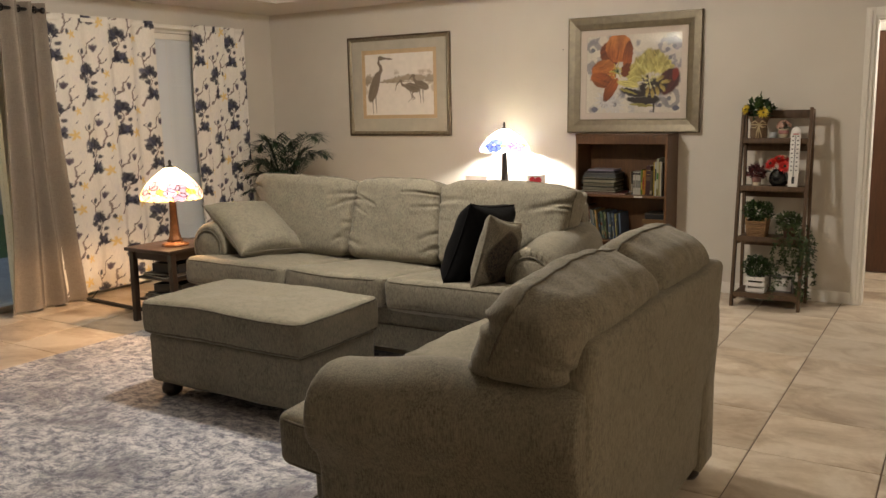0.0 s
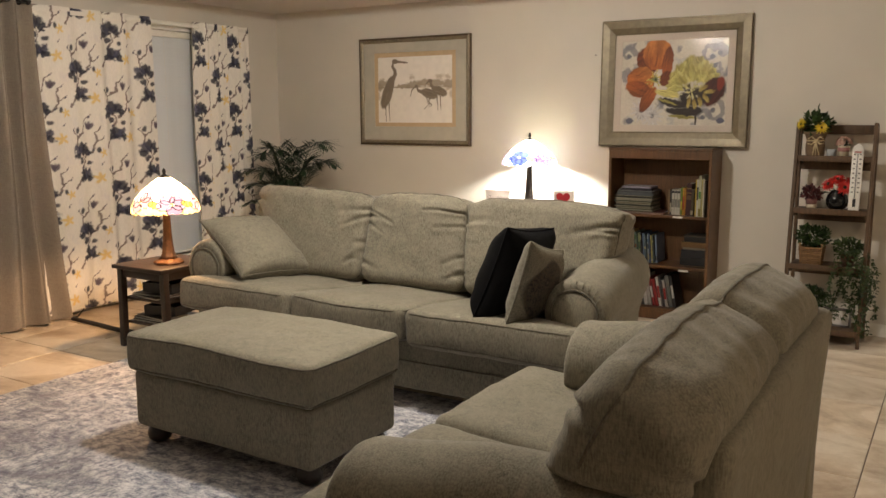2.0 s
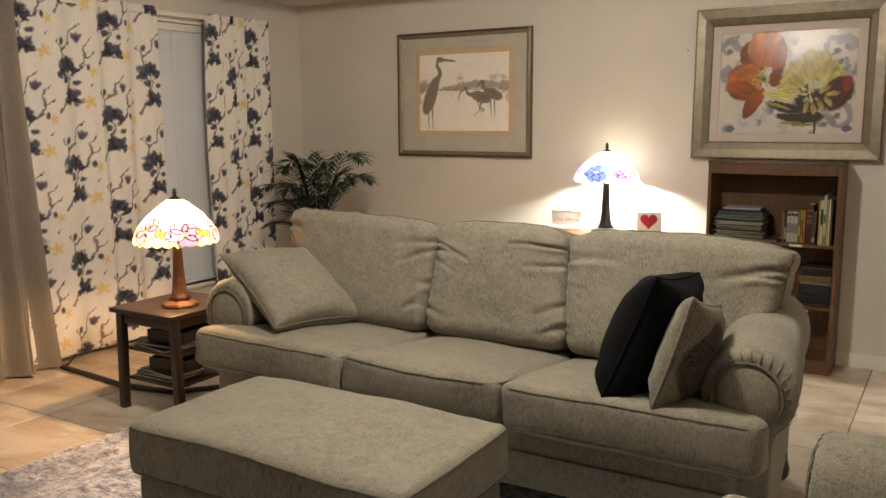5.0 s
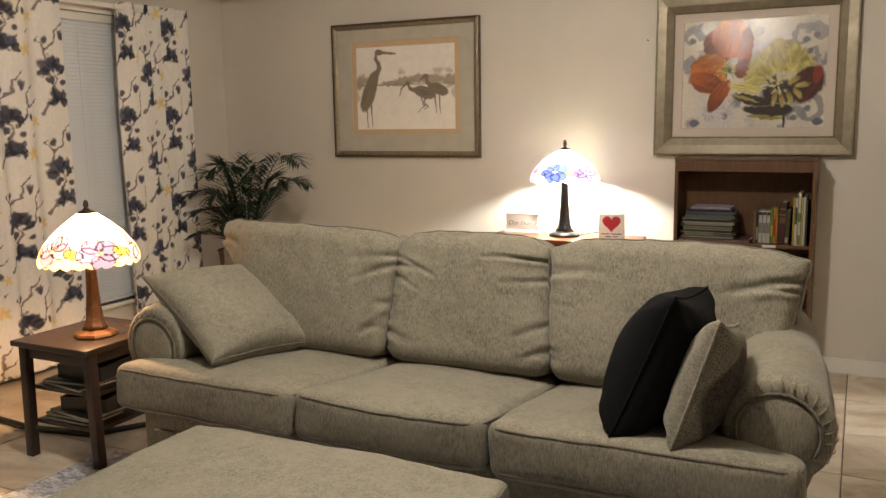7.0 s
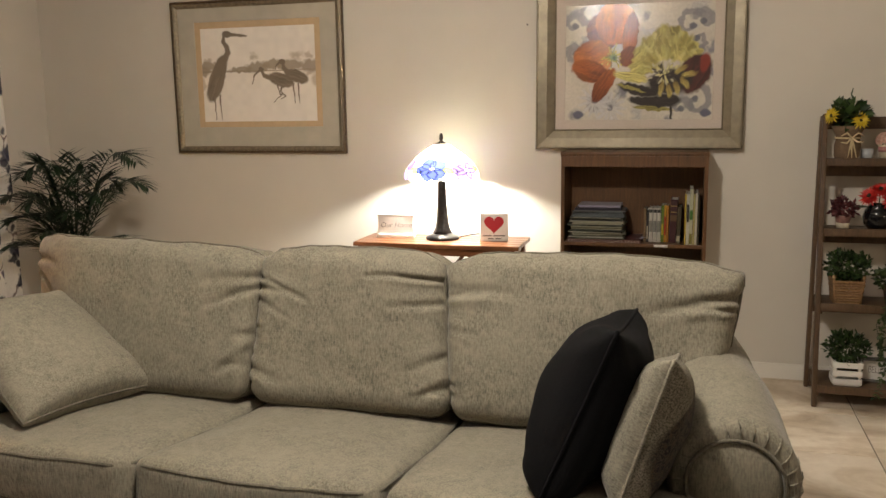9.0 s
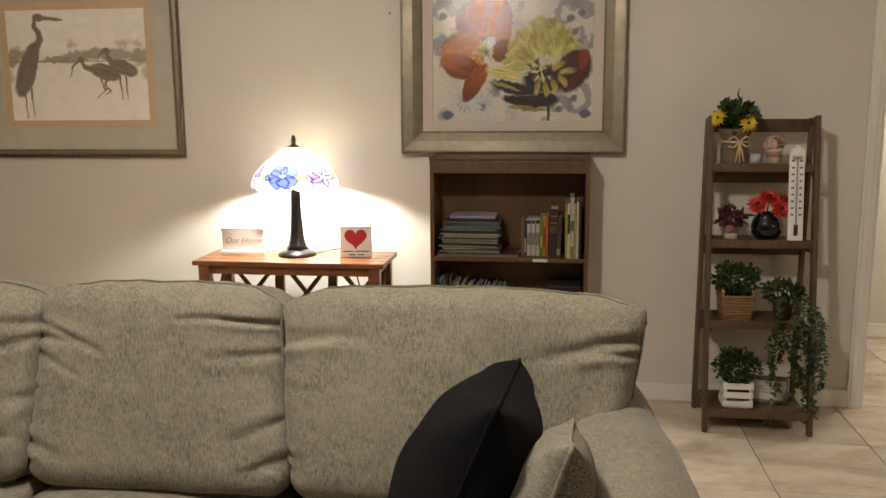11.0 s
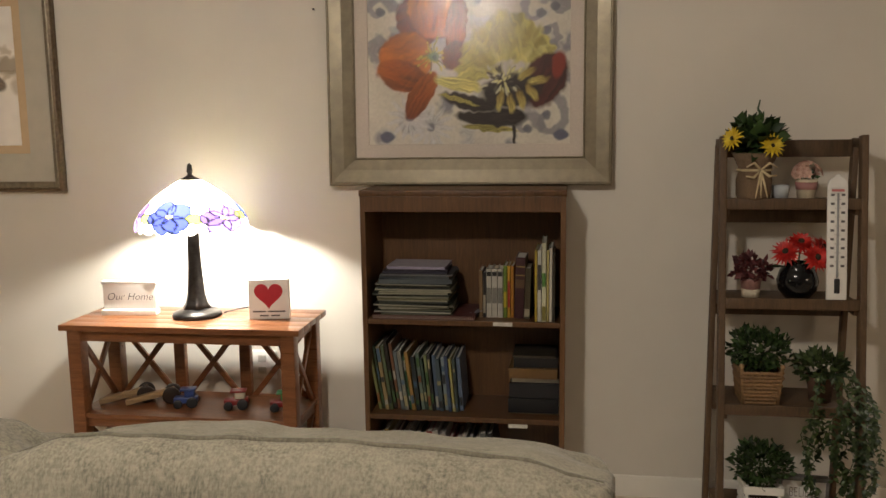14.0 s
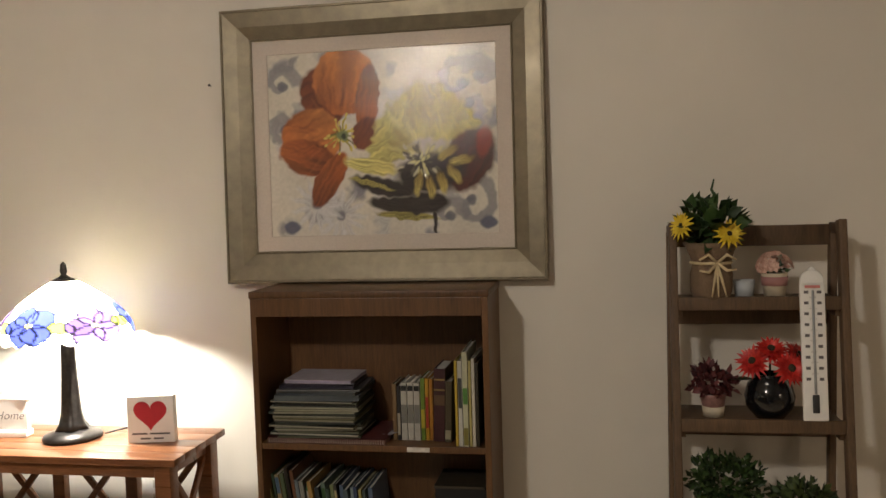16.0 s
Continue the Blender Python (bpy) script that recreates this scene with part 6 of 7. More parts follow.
TIERS = (0.085, 0.490, 0.855, 1.195)
for z in TIERS:
    y0 = leg_y(z) - 0.004
    part("shelf_board", box(SX0 + 0.011, SX1 - 0.011, y0 + 0.016, 6.585, z, z + 0.014, 0.0015), M_LADDER, lad)
    part("front_lip", box(SX0 + 0.011, SX1 - 0.011, y0, y0 + 0.016, z - 0.014, z + 0.024, 0.002), M_LADDER, lad)
    part("back_apron", box(SX0 + 0.011, SX1 - 0.011, 6.570, 6.584, z - 0.075, z, 0.002), M_LADDER, lad)
    for x in (SX0 + 0.018, SX1 - 0.018):
        part("side_rail", box(x - 0.006, x + 0.006, y0 + 0.016, 6.585, z - 0.034, z, 0.0015), M_LADDER, lad)


# ---- greenery ----
def leaf_material(name, a, b):
    m = Nodes(name, 0.5)
    info = m.add("ShaderNodeNewGeometry")
    m.colour(m.ramp(info.outputs["Random Per Island"], [(0.0, a), (1.0, b)]))
    return m.mat


M_BOX = leaf_material("boxwood_leaf", (0.007, 0.021, 0.004), (0.042, 0.084, 0.018))
M_IVY = leaf_material("ivy_leaf", (0.014, 0.030, 0.008), (0.072, 0.105, 0.030))
M_PALM = leaf_material("palm_leaf", (0.006, 0.018, 0.008), (0.022, 0.05, 0.02))
M_STEM = plain("green_stem", (0.03, 0.06, 0.02), 0.6)
M_YELLOW = leaf_material("sunflower_petal", (0.55, 0.37, 0.012), (0.76, 0.58, 0.04))
M_GERBERA = leaf_material("red_petal", (0.36, 0.008, 0.008), (0.62, 0.03, 0.02))
M_PINK = leaf_material("dusty_pink_petal", (0.28, 0.10, 0.08), (0.68, 0.46, 0.36))
M_BURG = leaf_material("burgundy_leaf", (0.045, 0.008, 0.012), (0.17, 0.045, 0.045))


def add_leaf(bm, p, d, up, l, w, fold=0.25):
    """A folded, pointed leaf of six vertices from p along d."""
    d = Vector(d).normalized()
    s = d.cross(Vector(up))
    if s.length < 1e-3:
        s = d.cross(Vector((1, 0.3, 0)))
    s.normalize()
    n = s.cross(d)
    p = Vector(p)
    a = bm.verts.new(p)
    m = bm.verts.new(p + d * l * 0.5 - n * w * fold)
    t = bm.verts.new(p + d * l - n * l * 0.12)
    left = bm.verts.new(p + d * l * 0.45 + s * w / 2 + n * w * fold * 0.4)
    right = bm.verts.new(p + d * l * 0.45 - s * w / 2 + n * w * fold * 0.4)
    for f in ((a, m, left), (left, m, t), (a, right, m), (right, t, m)):
        bm.faces.new(f)


def unit(rnd):
    while True:
        v = Vector((rnd.uniform(-1, 1), rnd.uniform(-1, 1), rnd.uniform(-1, 1)))
        if 0.05 < v.length < 1:
            return v.normalized()


def bush(rx, ry, rz, cz, count, l, w, seed):
    """A loose crown of many leaves."""
    rnd = random.Random(seed)
    bm = bmesh.new()
    for _ in range(count):
        v = unit(rnd)
        k = rnd.uniform(0.45, 1.0) * (1 + 0.16 * noise.noise(v * 2.5 + Vector((seed, 0, 0))))
        p = Vector((v.x * rx * k, v.y * ry * k, cz + v.z * rz * k))
        add_leaf(bm, p, v + unit(rnd) * 0.8 + Vector((0, 0, 0.25)), unit(rnd), l * rnd.uniform(0.7, 1.2), w * rnd.uniform(0.8, 1.2))
    return bm


def flower(bm, c, axis, r, petals, w, seed, layers=2):
    rnd = random.Random(seed)
    axis = Vector(axis).normalized()
    a = axis.cross(Vector((0.2, 0.1, 1))).normalized()
    b = axis.cross(a)
    for k in range(layers):
        for i in range(petals):
            t = 2 * math.pi * (i + 0.5 * k) / petals + rnd.uniform(-0.1, 0.1)
            d = a * math.cos(t) + b * math.sin(t) + axis * (0.10 + 0.35 * k)
            add_leaf(bm, Vector(c) + axis * 0.002 * k, d, axis, r * (1 - 0.2 * k) * rnd.uniform(0.9, 1.1), w, 0.12)


M_BURLAP = plain("brown_burlap", (0.16, 0.105, 0.062), 0.95, vary=0.4, scale=420, bump=0.5)
M_RAFFIA = plain("pale_raffia", (0.50, 0.40, 0.24), 0.8, vary=0.2, scale=60)
M_DISC = plain("dark_seed_disc", (0.03, 0.018, 0.008), 0.9, vary=0.4, scale=300, bump=0.5)

# sunflowers in burlap on the top tier
z = TIERS[3] + 0.0145
sun = thing("sunflower_pot", pose(-1.300, 6.475, z), "artificial sunflowers in a burlap wrapped pot with raffia bow", "plant pot")
bm = lathe([(0.0, 0), (0.050, 0), (0.058, 0.02), (0.060, 0.07), (0.052, 0.105), (0.062, 0.135), (0.076, 0.165), (0.070, 0.160), (0.045, 0.120)], 36)
for v in bm.verts:
    k = 1 + 0.05 * math.sin(math.atan2(v.co.y, v.co.x) * 9 + v.co.z * 30) * (1 if v.co.z > 0.1 else 0.35)
    v.co.x, v.co.y = v.co.x * k, v.co.y * k
part("burlap_wrap", bm, M_BURLAP, sun, "brown burlap wrap")
part("raffia_tie", tube(bmesh.new(), [(0.056 * math.cos(radians(a)), 0.056 * math.sin(radians(a)), 0.106) for a in range(0, 360, 20)], 0.005, True), M_RAFFIA, sun, "pale raffia tie")
for sx, dz in ((-1, 0.02), (1, 0.02), (-1, -0.03), (1, -0.025)):
    part("bow_loop", tube(bmesh.new(), [(0.010, -0.058, 0.108), (0.010 + sx * 0.025, -0.070, 0.112 + dz), (0.010 + sx * 0.050, -0.066, 0.105 + dz * 0.6)], [0.004, 0.005, 0.003]), M_RAFFIA, sun)
for dx in (-0.018, 0.0, 0.022):
    part("bow_tail", tube(bmesh.new(), [(0.010, -0.058, 0.106), (0.010 + dx * 0.5, -0.070, 0.06), (0.012 + dx, -0.066, 0.012)], [0.004, 0.004, 0.002]), M_RAFFIA, sun)
part("leaves", bush(0.090, 0.065, 0.058, 0.215, 90, 0.052, 0.036, 11), M_BOX, sun)
bm = bmesh.new()
rnd = random.Random(5)
for i in range(15):
    a = rnd.uniform(0, 6.28)
    add_leaf(bm, (0.03 * math.cos(a), 0.03 * math.sin(a), 0.20), (math.cos(a), math.sin(a) * 0.7, rnd.uniform(0.1, 1.2)), (0, 0, 1), 0.095, 0.05)
part("large_leaves", bm, M_BOX, sun)
part("twig", tube(bmesh.new(), [(0.0, 0, 0.20), (0.008, -0.005, 0.27), (0.012, -0.004, 0.30), (0.003, -0.004, 0.315), (0.010, -0.004, 0.345)], [0.004, 0.005, 0.006, 0.004, 0.002]), M_STEM, sun)
for c0, ax, s in (((0.040, -0.075, 0.190), (0.25, -1, 0.35), 3), ((-0.085, -0.045, 0.215), (-0.8, -0.7, 0.35), 7)):
    bm = bmesh.new()
    flower(bm, c0, ax, 0.048, 15, 0.012, s)
    fl = part("sunflower", bm, M_YELLOW, sun, "yellow sunflower")
    fl["kind"] = "stuff"
    bm = bmesh.new()
    bmesh.ops.create_uvsphere(bm, u_segments=12, v_segments=8, radius=0.009)
    bmesh.ops.translate(bm, verts=bm.verts, vec=c0)
    part("flower_centre", bm, M_DISC, fl)

# small pink flowers in a striped pot
pp = thing("flower_pot", pose(-1.128, 6.465, z), "small pot of dusty pink flowers with a banded rim", "plant pot")
part("pot", lathe([(0.0, 0), (0.028, 0), (0.036, 0.070), (0.036, 0.074), (0.030, 0.074), (0.028, 0.060)], 28), M_CREAM, pp)
part("band", lathe([(0.0332, 0.038), (0.0362, 0.064), (0.0372, 0.064), (0.0342, 0.038)], 28), plain("pink_glaze", (0.36, 0.17, 0.16), 0.5), pp)
rnd = random.Random(8)
for i in range(30):
    v = unit(rnd)
    v.z = abs(v.z)
    bm = bmesh.new()
    flower(bm, (v.x * 0.050, v.y * 0.040, 0.085 + v.z * 0.050), v, 0.017, 6, 0.012, i, 1)
    part("flower_head", bm, M_PINK, pp)
part("foliage", bush(0.035, 0.03, 0.02, 0.08, 40, 0.02, 0.012, 3), M_BOX, pp)
wh = obj("glass_votive", lathe([(0.0, 0), (0.026, 0), (0.030, 0.05), (0.027, 0.05), (0.024, 0.006), (0.0, 0.006)], 24), plain("frosted_glass", (0.45, 0.47, 0.48), 0.25, vary=0.05))
wh.location = (-1.205, 6.50, z)
tagged(wh, "small frosted glass votive cup on the shelf", "candle holder")

# second tier: burgundy pot, black vase with red gerberas, thermometer
z = TIERS[2] + 0.0145
bp = thing("flower_pot", pose(-1.300, 6.46, z), "small burgundy foliage plant in a clear-and-cream pot", "plant pot")
part("pot", lathe([(0.0, 0), (0.027, 0), (0.036, 0.060), (0.040, 0.068), (0.034, 0.068), (0.030, 0.055)], 28), plain("mauve_pot", (0.32, 0.17, 0.15), 0.4, vary=0.3, scale=60), bp)
part("pot_base", lathe([(0.0, 0.0), (0.0285, 0.0), (0.0325, 0.030), (0.0, 0.030)], 28), M_CREAM, bp, "cream glazed lower half")
part("foliage", bush(0.060, 0.050, 0.040, 0.100, 170, 0.030, 0.022, 21), M_BURG, bp)
va = thing("flower_vase", pose(-1.145, 6.455, z), "round glossy black vase with red gerbera flowers", "vase")
part("vase", lathe([(0.0, 0), (0.040, 0), (0.064, 0.030), (0.070, 0.062), (0.060, 0.098), (0.042, 0.118), (0.046, 0.126), (0.040, 0.126), (0.036, 0.110)], 40), plain("black_glaze", (0.006, 0.006, 0.007), 0.08, vary=0.1), va)
for c0, ax, s in (((0.045, -0.050, 0.150), (0.3, -1, 0.35), 1), ((-0.050, -0.035, 0.165), (-0.5, -0.8, 0.6), 2), ((0.0, -0.02, 0.195), (0.0, -0.6, 0.8), 3), ((0.075, 0.0, 0.175), (0.7, -0.5, 0.6), 4)):
    part("stem", tube(bmesh.new(), [(0, 0, 0.10), tuple(Vector(c0) * 0.6 + Vector((0, 0, 0.05))), c0], 0.003), M_STEM, va)
    bm = bmesh.new()
    flower(bm, c0, ax, 0.054, 20, 0.016, s, 3)
    fl = part("gerbera", bm, M_GERBERA, va, "red gerbera head")
    bm = bmesh.new()
    bmesh.ops.create_uvsphere(bm, u_segments=12, v_segments=8, radius=0.012)
    bmesh.ops.translate(bm, verts=bm.verts, vec=Vector(c0) + Vector(ax).normalized() * 0.008)
    part("flower_centre", bm, M_DISC, fl)
bm = bmesh.new()
add_leaf(bm, (-0.035, -0.01, 0.11), (-1, -0.2, 0.15), (0, 0, 1), 0.085, 0.03)
part("leaf", bm, M_BOX, va)
th = thing("wall_thermometer", pose(-1.038, leg_y(0.88) - 0.010, TIERS[2] + 0.0245, -7, 0, 0), "long white thermometer with dark scale leaning on the shelf", "thermometer")
bm = box(-0.033, 0.033, -0.006, 0.006, 0, 0.385, 0.004)
part("plate", bm, M_WHITE, th)
part("round_top", tube(bmesh.new(), [(0, -0.006, 0.385), (0, -0.0055, 0.385), (0, 0.0055, 0.385), (0, 0.006, 0.385)], [0.029, 0.032, 0.032, 0.029], n=28), M_WHITE, th)
part("hanger", tube(bmesh.new(), [(0, -0.005, 0.415), (0, -0.0045, 0.415), (0, 0.005, 0.415)], [0.008, 0.010, 0.010], n=16), M_WHITE, th)
part("tube", tube(bmesh.new(), [(0, -0.008, 0.075), (0, -0.008, 0.36)], 0.0035, n=10), plain("grey_glass_tube", (0.35, 0.36, 0.36), 0.15), th, "grey glass tube")
part("bulb_window", box(-0.009, 0.009, -0.010, -0.005, 0.022, 0.072, 0.003), M_CHARCOAL, th, "dark bulb window")
part("brand_bar", box(-0.020, 0.020, -0.0068, -0.0055, 0.366, 0.374), plain("pink_print", (0.55, 0.18, 0.17), 0.6), th, "faded pink printed bar", smooth=False)
for i in range(9):
    zz = 0.115 + 0.030 * i
    for sx in (-1, 1):
        part("scale_mark", box(sx * 0.017 - 0.006, sx * 0.017 + 0.006, -0.0068, -0.0055, zz - 0.004, zz + 0.004), M_INK, th, "unreadable scale number", smooth=False)
    part("tick", box(-0.009, 0.009, -0.0066, -0.0055, zz + 0.0145, zz + 0.0155), M_INK, th, smooth=False)

# third tier: boxwood in a wicker basket
z = TIERS[1] + 0.0145
M_WICKER = wood("honey_wicker", (0.13, 0.065, 0.025), (0.34, 0.20, 0.09), grain=(20, 20, 20), rough=0.7)
bk = thing("basket_plant", pose(-1.272, 6.425, z), "artificial boxwood plant in a square woven wicker basket", "plant pot")
for i in range(9):
    s, zz = 0.056 + 0.0016 * i, 0.007 + i * 0.0135
    pts = []
    for k in range(48):
        t = k / 12
        a = -1 + 2 * (t % 1)
        u, v = ((a, -1), (1, a), (-a, 1), (-1, -a))[int(t)]
        wv = 0.0035 * (1 if (k + i) % 2 else -1)
        pts.append((u * s + (wv if abs(u) == 1 else 0) * u, v * s + (wv if abs(v) == 1 else 0) * v, zz))
    part("weave", tube(bmesh.new(), pts, 0.0068, True, 5), M_WICKER, bk)
for x in (-0.058, 0.058):
    for y in (-0.058, 0.058):
        part("corner_post", tube(bmesh.new(), [(x, y, 0), (x * 1.16, y * 1.16, 0.136)], 0.006), M_WICKER, bk)
        bm = bmesh.new()
        bmesh.ops.create_uvsphere(bm, u_segments=10, v_segments=6, radius=0.009)
        bmesh.ops.translate(bm, verts=bm.verts, vec=(x * 1.17, y * 1.17, 0.14))
        part("knob", bm, M_PINE, bk)
part("base", box(-0.054, 0.054, -0.054, 0.054, 0, 0.004), M_WICKER, bk)
part("soil", box(-0.054, 0.054, -0.054, 0.054, 0.095, 0.105), M_DISC, bk)
part("foliage", bush(0.105, 0.080, 0.075, 0.185, 620, 0.026, 0.017, 31), M_BOX, bk, "dense small green leaves")

# hanging ivy
iv = thing("ivy_pot", pose(-1.055, 6.440, z), "trailing artificial ivy spilling from a pot over the shelf edge", "plant")
part("pot", lathe([(0.0, 0), (0.036, 0), (0.048, 0.085), (0.050, 0.09), (0.044, 0.09), (0.040, 0.07)], 24), plain("dark_terracotta", (0.10, 0.05, 0.03), 0.8), iv)
rnd = random.Random(17)
part("crown", bush(0.085, 0.075, 0.055, 0.125, 300, 0.030, 0.020, 41), M_IVY, iv)
for k in range(19):
    a = rnd.uniform(-0.5, 1.2) if k % 3 else rnd.uniform(-1.2, 2.2)
    out = rnd.uniform(0.10, 0.20)
    dx, dy = math.sin(a) * out, -abs(math.cos(a)) * out
    drop = rnd.uniform(0.20, 0.50)
    pts = [Vector((0, 0, 0.10)), Vector((dx * 0.6, dy * 0.8, 0.12)), Vector((dx, dy, 0.02))]
    steps = int(drop / 0.05)
    for i in range(steps):
        pts.append(Vector((dx + rnd.uniform(-0.018, 0.018) + 0.02 * math.sin(i + k), dy + rnd.uniform(-0.012, 0.008), 0.02 - 0.05 * (i + 1))))
    vine = part("vine", tube(bmesh.new(), pts, 0.0014, n=4), M_STEM, iv)
    bm = bmesh.new()
    for a0, b0 in zip(pts[1:], pts[2:]):
        for j in range(6):
            p = a0.lerp(b0, rnd.random())
            v = unit(rnd)
            v.z = -abs(v.z) * 0.5
            v.y = -abs(v.y)
            add_leaf(bm, p, v, (0, -0.3, 1), rnd.uniform(0.020, 0.034), rnd.uniform(0.012, 0.019))
    part("leaves", bm, M_IVY, vine)

# bottom tier: boxwood in a white slatted crate, and a white block sign
z = TIERS[0] + 0.0145
cr = thing("crate_plant", pose(-1.255, 6.385, z), "artificial boxwood plant in a white slatted wooden crate", "plant pot")
for i in range(3):
    z0 = 0.008 + i * 0.042
    for y in (-0.056, 0.056):
        part("slat", box(-0.066, 0.066, y - 0.004, y + 0.004, z0, z0 + 0.028, 0.001), M_WHITE, cr, smooth=False)
    for x in (-0.064, 0.064):
        part("slat", box(x - 0.004, x + 0.004, -0.052, 0.052, z0, z0 + 0.028, 0.001), M_WHITE, cr, smooth=False)
for x in (-0.055, 0.055):
    for y in (-0.047, 0.047):
        part("corner_block", box(x - 0.005, x + 0.005, y - 0.005, y + 0.005, 0, 0.122), M_WHITE, cr, smooth=False)
part("base", box(-0.060, 0.060, -0.052, 0.052, 0, 0.006), M_WHITE, cr, smooth=False)
part("soil", box(-0.050, 0.050, -0.042, 0.042, 0.07, 0.085), M_DISC, cr, smooth=False)
part("foliage", bush(0.100, 0.080, 0.080, 0.185, 620, 0.026, 0.017, 51), M_BOX, cr, "dense small green leaves")
bl = thing("block_sign", pose(-1.095, 6.43, z, 0, 0, -6), "white wooden sign lettered in tan, in a grey frame", "sign")
part("block", box(-0.074, 0.074, 0.003, 0.03, 0, 0.112, 0.002), M_WHITE, bl)
M_SIGNGREY = plain("weathered_grey_wood", (0.16, 0.15, 0.14), 0.7, vary=0.25, scale=70)
for x0, x1, z0, z1 in ((-0.083, 0.083, 0.0, 0.012), (-0.083, 0.083, 0.108, 0.120), (-0.083, -0.073, 0.012, 0.108), (0.073, 0.083, 0.012, 0.108)):
    part("frame", box(x0, x1, -0.004, 0.034, z0, z1, 0.001), M_SIGNGREY, bl, smooth=False)
words("BELIEVE", 0.036, pose(0, 0.0020, 0.062, 90, 0, 0) @ Matrix.Diagonal((0.82, 1.45, 1, 1)), plain("tan_ink", (0.22, 0.18, 0.14), 0.8, vary=0.05), bl)

# ---- potted palm in the corner ----
palm = thing("potted_palm", pose(-5.60, 6.16, 0), "artificial palm with dark arching fronds in a tall brown planter", "plant")
part("planter", lathe([(0.0, 0), (0.15, 0), (0.17, 0.30), (0.20, 0.58), (0.21, 0.60), (0.19, 0.60), (0.17, 0.52)], 36), plain("brown_planter", (0.08, 0.05, 0.035), 0.7, vary=0.3, scale=30), palm)
part("soil", lathe([(0.0, 0.55), (0.175, 0.55), (0.175, 0.54), (0.0, 0.54)], 30), M_DISC, palm)
rnd = random.Random(6)
fronds = [(-165, 0.46, 0.42), (-150, 0.40, 0.30), (170, 0.42, 0.55), (-110, 0.34, 0.42), (-80, 0.30, 0.62), (-60, 0.36, 0.36), (-30, 0.42, 0.45), (-12, 0.56, 0.66), (12, 0.50, 0.50), (-125, 0.25, 0.60), (40, 0.30, 0.5), (95, 0.25, 0.6), (-95, 0.34, 0.24), (-45, 0.28, 0.56), (-140, 0.42, 0.16), (-24, 0.50, 0.20), (-70, 0.2, 0.48), (160, 0.3, 0.3)]
for az, reach, rise in fronds:
    a = radians(az)
    pts = []
    for i in range(11):
        t = i / 10
        pts.append(Vector((math.cos(a) * reach * t, math.sin(a) * reach * 0.75 * t, 0.56 + rise * 1.25 * math.sin(t * 1.9) / 1.0 * (1 - 0.18 * t))))
    fr = part("frond", tube(bmesh.new(), pts, [0.005 - 0.0004 * i for i in range(11)], n=5), M_PALM, palm)
    bm = bmesh.new()
    for i in range(2, 11):
        d = (pts[i] - pts[i - 1]).normalized()
        side = d.cross(Vector((0, 0, 1))).normalized()
        for half in (0.0, 0.33, 0.66):
            p = pts[i - 1].lerp(pts[i], half)
            l = 0.25 * math.sin(math.pi * (0.18 + 0.75 * (i + half - 3) / 8))
            for s in (-1, 1):
                add_leaf(bm, p, d * 0.75 + side * s * 0.8 + Vector((0, 0, -0.10 + rnd.uniform(-0.1, 0.1))), (0, 0, 1), l * rnd.uniform(0.85, 1.1), 0.018, 0.2)
    part("frond_blade", bm, M_PALM, fr)

# ---- hall: door and small picture ----
hd = tagged(new("door_2"), "dark brown wooden hall door, closed", "door", kind="structure")
DX0, DX1 = -1.10, -0.36
part("door_leaf", box(DX0, DX1, HALL - 0.030, HALL - 0.002, 0.008, 2.03, 0.003), M_DOORWOOD, hd, smooth=False)
bm = box(DX0 - 0.065, DX0, HALL - 0.018, HALL, 0, 2.10, 0.003)
add_box(bm, DX1, DX1 + 0.065, HALL - 0.018, HALL, 0, 2.10, 0.003)
add_box(bm, DX0, DX1, HALL - 0.018, HALL, 2.035, 2.10, 0.003)
part("casing", bm, M_TRIM, hd, smooth=False)
kn = lathe([(0.0, 0.0), (0.028, 0.0), (0.028, 0.006), (0.010, 0.010), (0.010, 0.035), (0.026, 0.045), (0.028, 0.058), (0.0, 0.068)], 20)
bmesh.ops.transform(kn, matrix=pose(DX1 - 0.07, HALL - 0.030, 1.0, 90, 0, 0), verts=kn.verts)
part("door_knob", kn, M_ALU, hd)
hp = thing("small_picture", pose(0.12, HALL - 0.004, 2.02), "small picture in a grey frame on the hall wall", "picture")
moulding(0.27, 0.34, 0.03, [(0, 0), (0, 0.018), (0.3, 0.022), (1, 0.010), (1, 0.003)], M_CHARCOAL, hp)
part("print", box(-0.105, 0.105, -0.006, -0.003, 0.03, 0.31), M_PAPERS, hp, smooth=False)

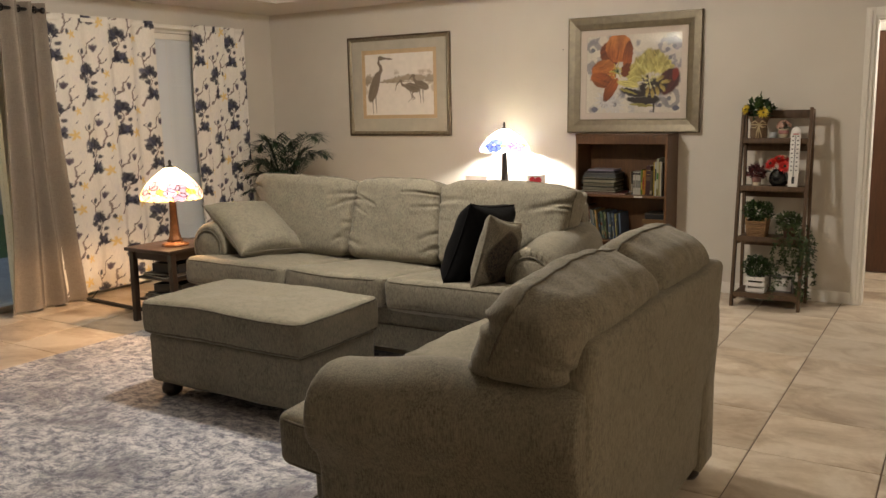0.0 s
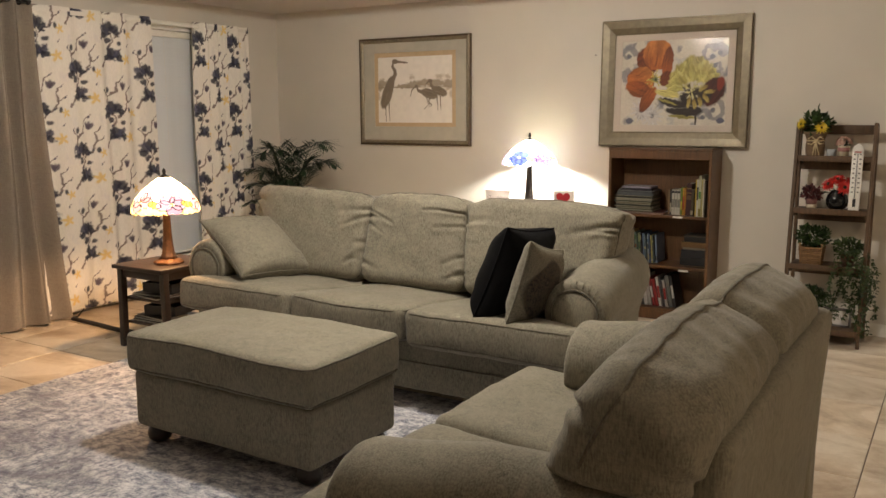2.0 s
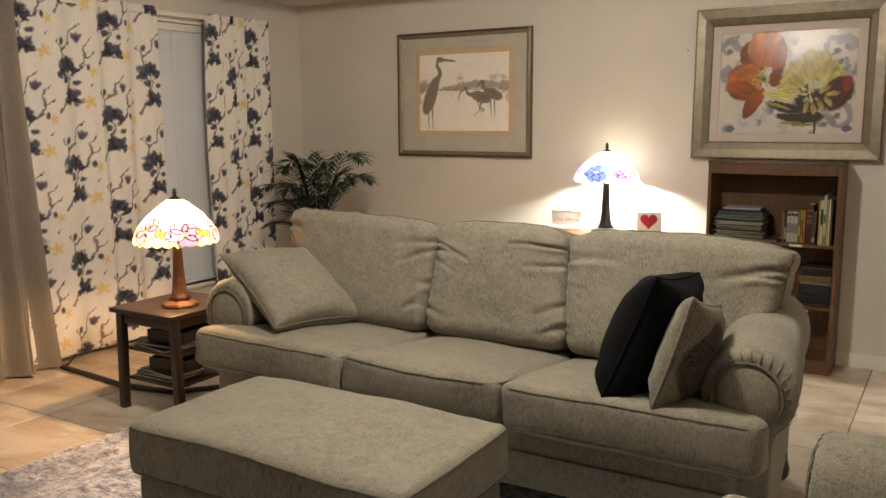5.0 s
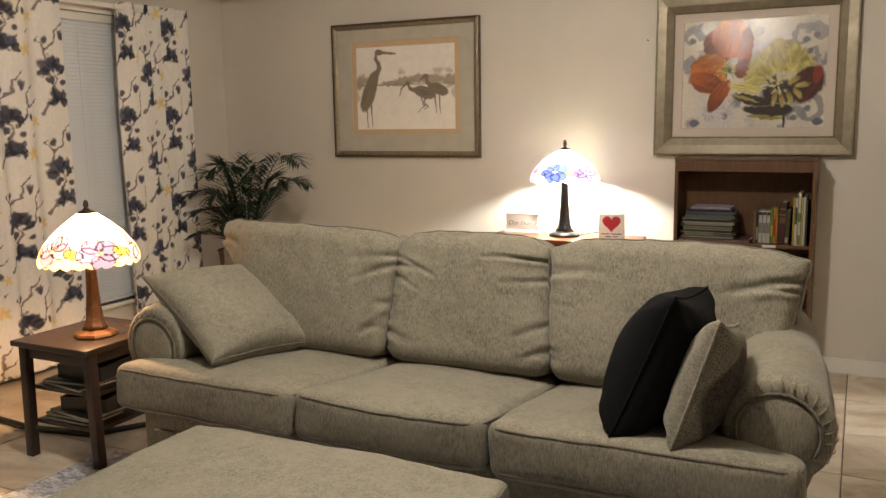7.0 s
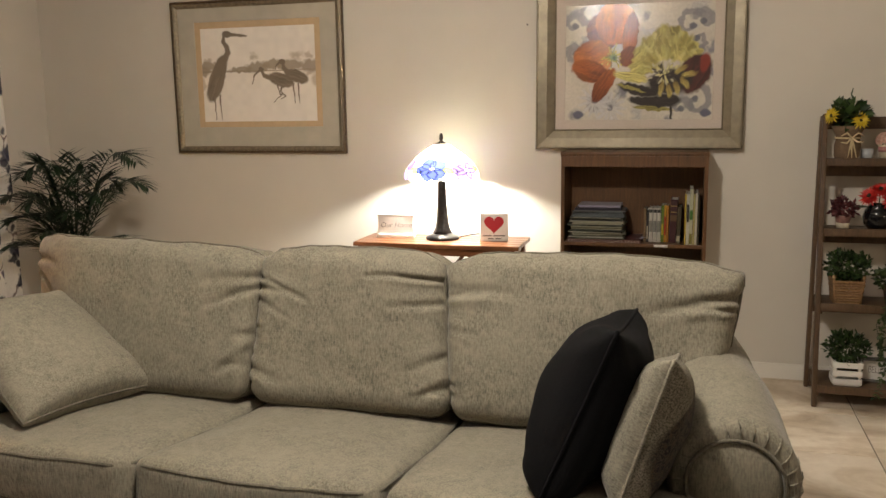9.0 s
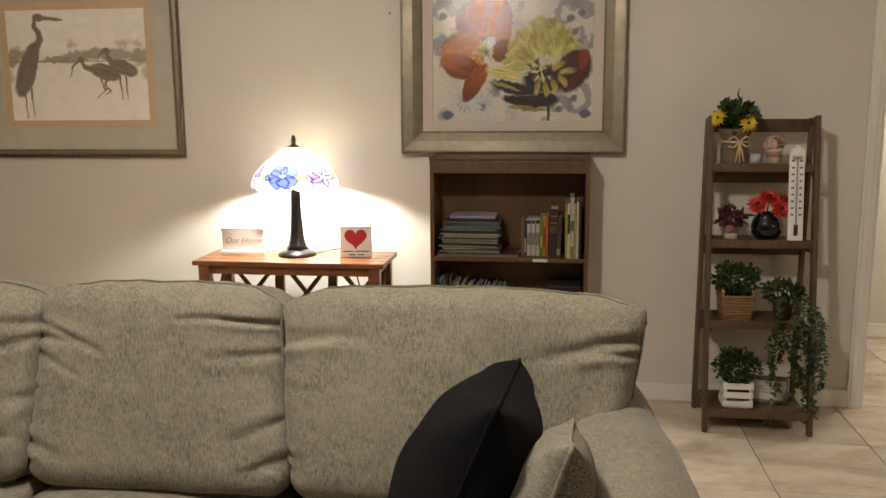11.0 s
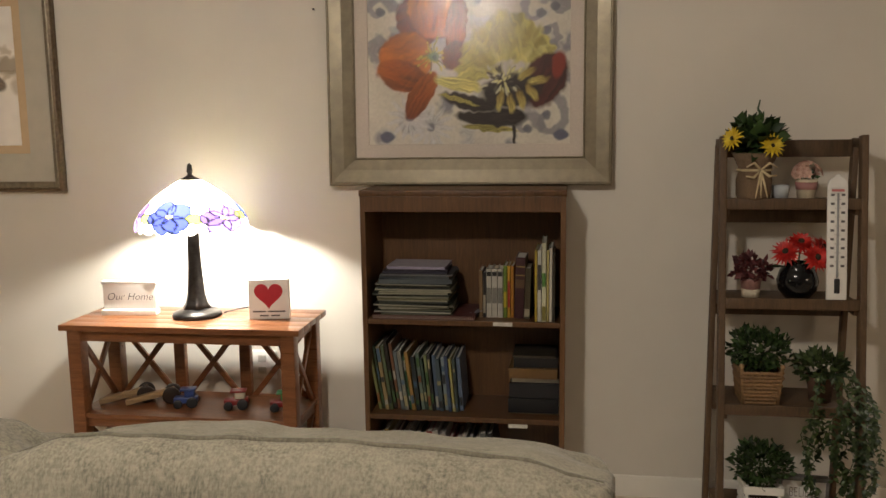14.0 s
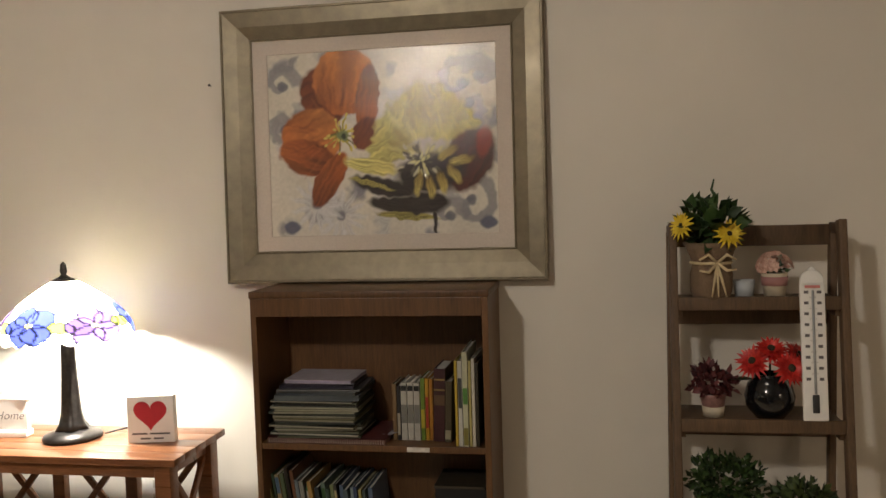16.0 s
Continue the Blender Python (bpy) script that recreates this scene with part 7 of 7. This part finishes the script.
# ---- ceiling lights, above the frame of the walk ----
M_DIFF = Nodes("lit_diffuser", 0.4)
M_DIFF.bsdf.inputs["Emission Color"].default_value = (1.0, 0.88, 0.72, 1)
M_DIFF.bsdf.inputs["Emission Strength"].default_value = 3.0
for x, y, top, low in ((-2.75, 3.42, TZ, 2.60), (2.9, 1.4, TOP, 2.16), (0.3, 7.3, TOP, 2.24)):
    cl = thing("ceiling_light", pose(x, y, 0), "round white glass ceiling light, lit", "lamp", "ceiling lights")
    part("rose", lathe([(0.0, top), (0.075, top), (0.070, top - 0.025), (0.014, top - 0.035)], 28), M_ALU, cl)
    part("stem", tube(bmesh.new(), [(0, 0, top - 0.03), (0, 0, low + 0.02)], 0.010, n=10), M_ALU, cl)
    bowl = part("diffuser", lathe([(0.165, low + 0.085), (0.150, low + 0.045), (0.10, low + 0.012), (0.03, low), (0.001, low)], 36), M_DIFF.mat, cl)
    bowl.visible_shadow = False

# ---- floor tiles, each a piece of its own where the walk passes ----
PX, PY, GAP = 0.512, 0.513, 0.0026
X_LINE, Y_LINE = -0.205, 4.66
bm = box(-PX / 2 + GAP, PX / 2 - GAP, -PY / 2 + GAP, PY / 2 - GAP, -0.012, 0.0, 0.0022, 1)
me = bpy.data.meshes.new("tile")
bm.to_mesh(me)
bm.free()
me.materials.append(M_TILE)
rest = bmesh.new()
for i in range(-13, 8):
    for j in range(-21, 8):
        x, y = X_LINE + (i + 0.5) * PX, Y_LINE + (j + 0.5) * PY
        if x - PX / 2 > RIGHT or x + PX / 2 < LEFT - 0.05 or y - PY / 2 > HALL or y + PY / 2 < FRONT:
            continue
        if -6.6 < x < 0.8 and y > 2.0:
            t = new("tile", me)
            t.parent = floor_bed
            t.location = (x, y, random.uniform(-0.0006, 0.0006))
        else:
            add_box(rest, x - PX / 2 + GAP, x + PX / 2 - GAP, y - PY / 2 + GAP, y + PY / 2 - GAP, -0.012, 0.0)
ob = obj("far_tiles", rest, M_TILE, False)
ob.parent = floor_bed
ob["kind"] = "stuff"
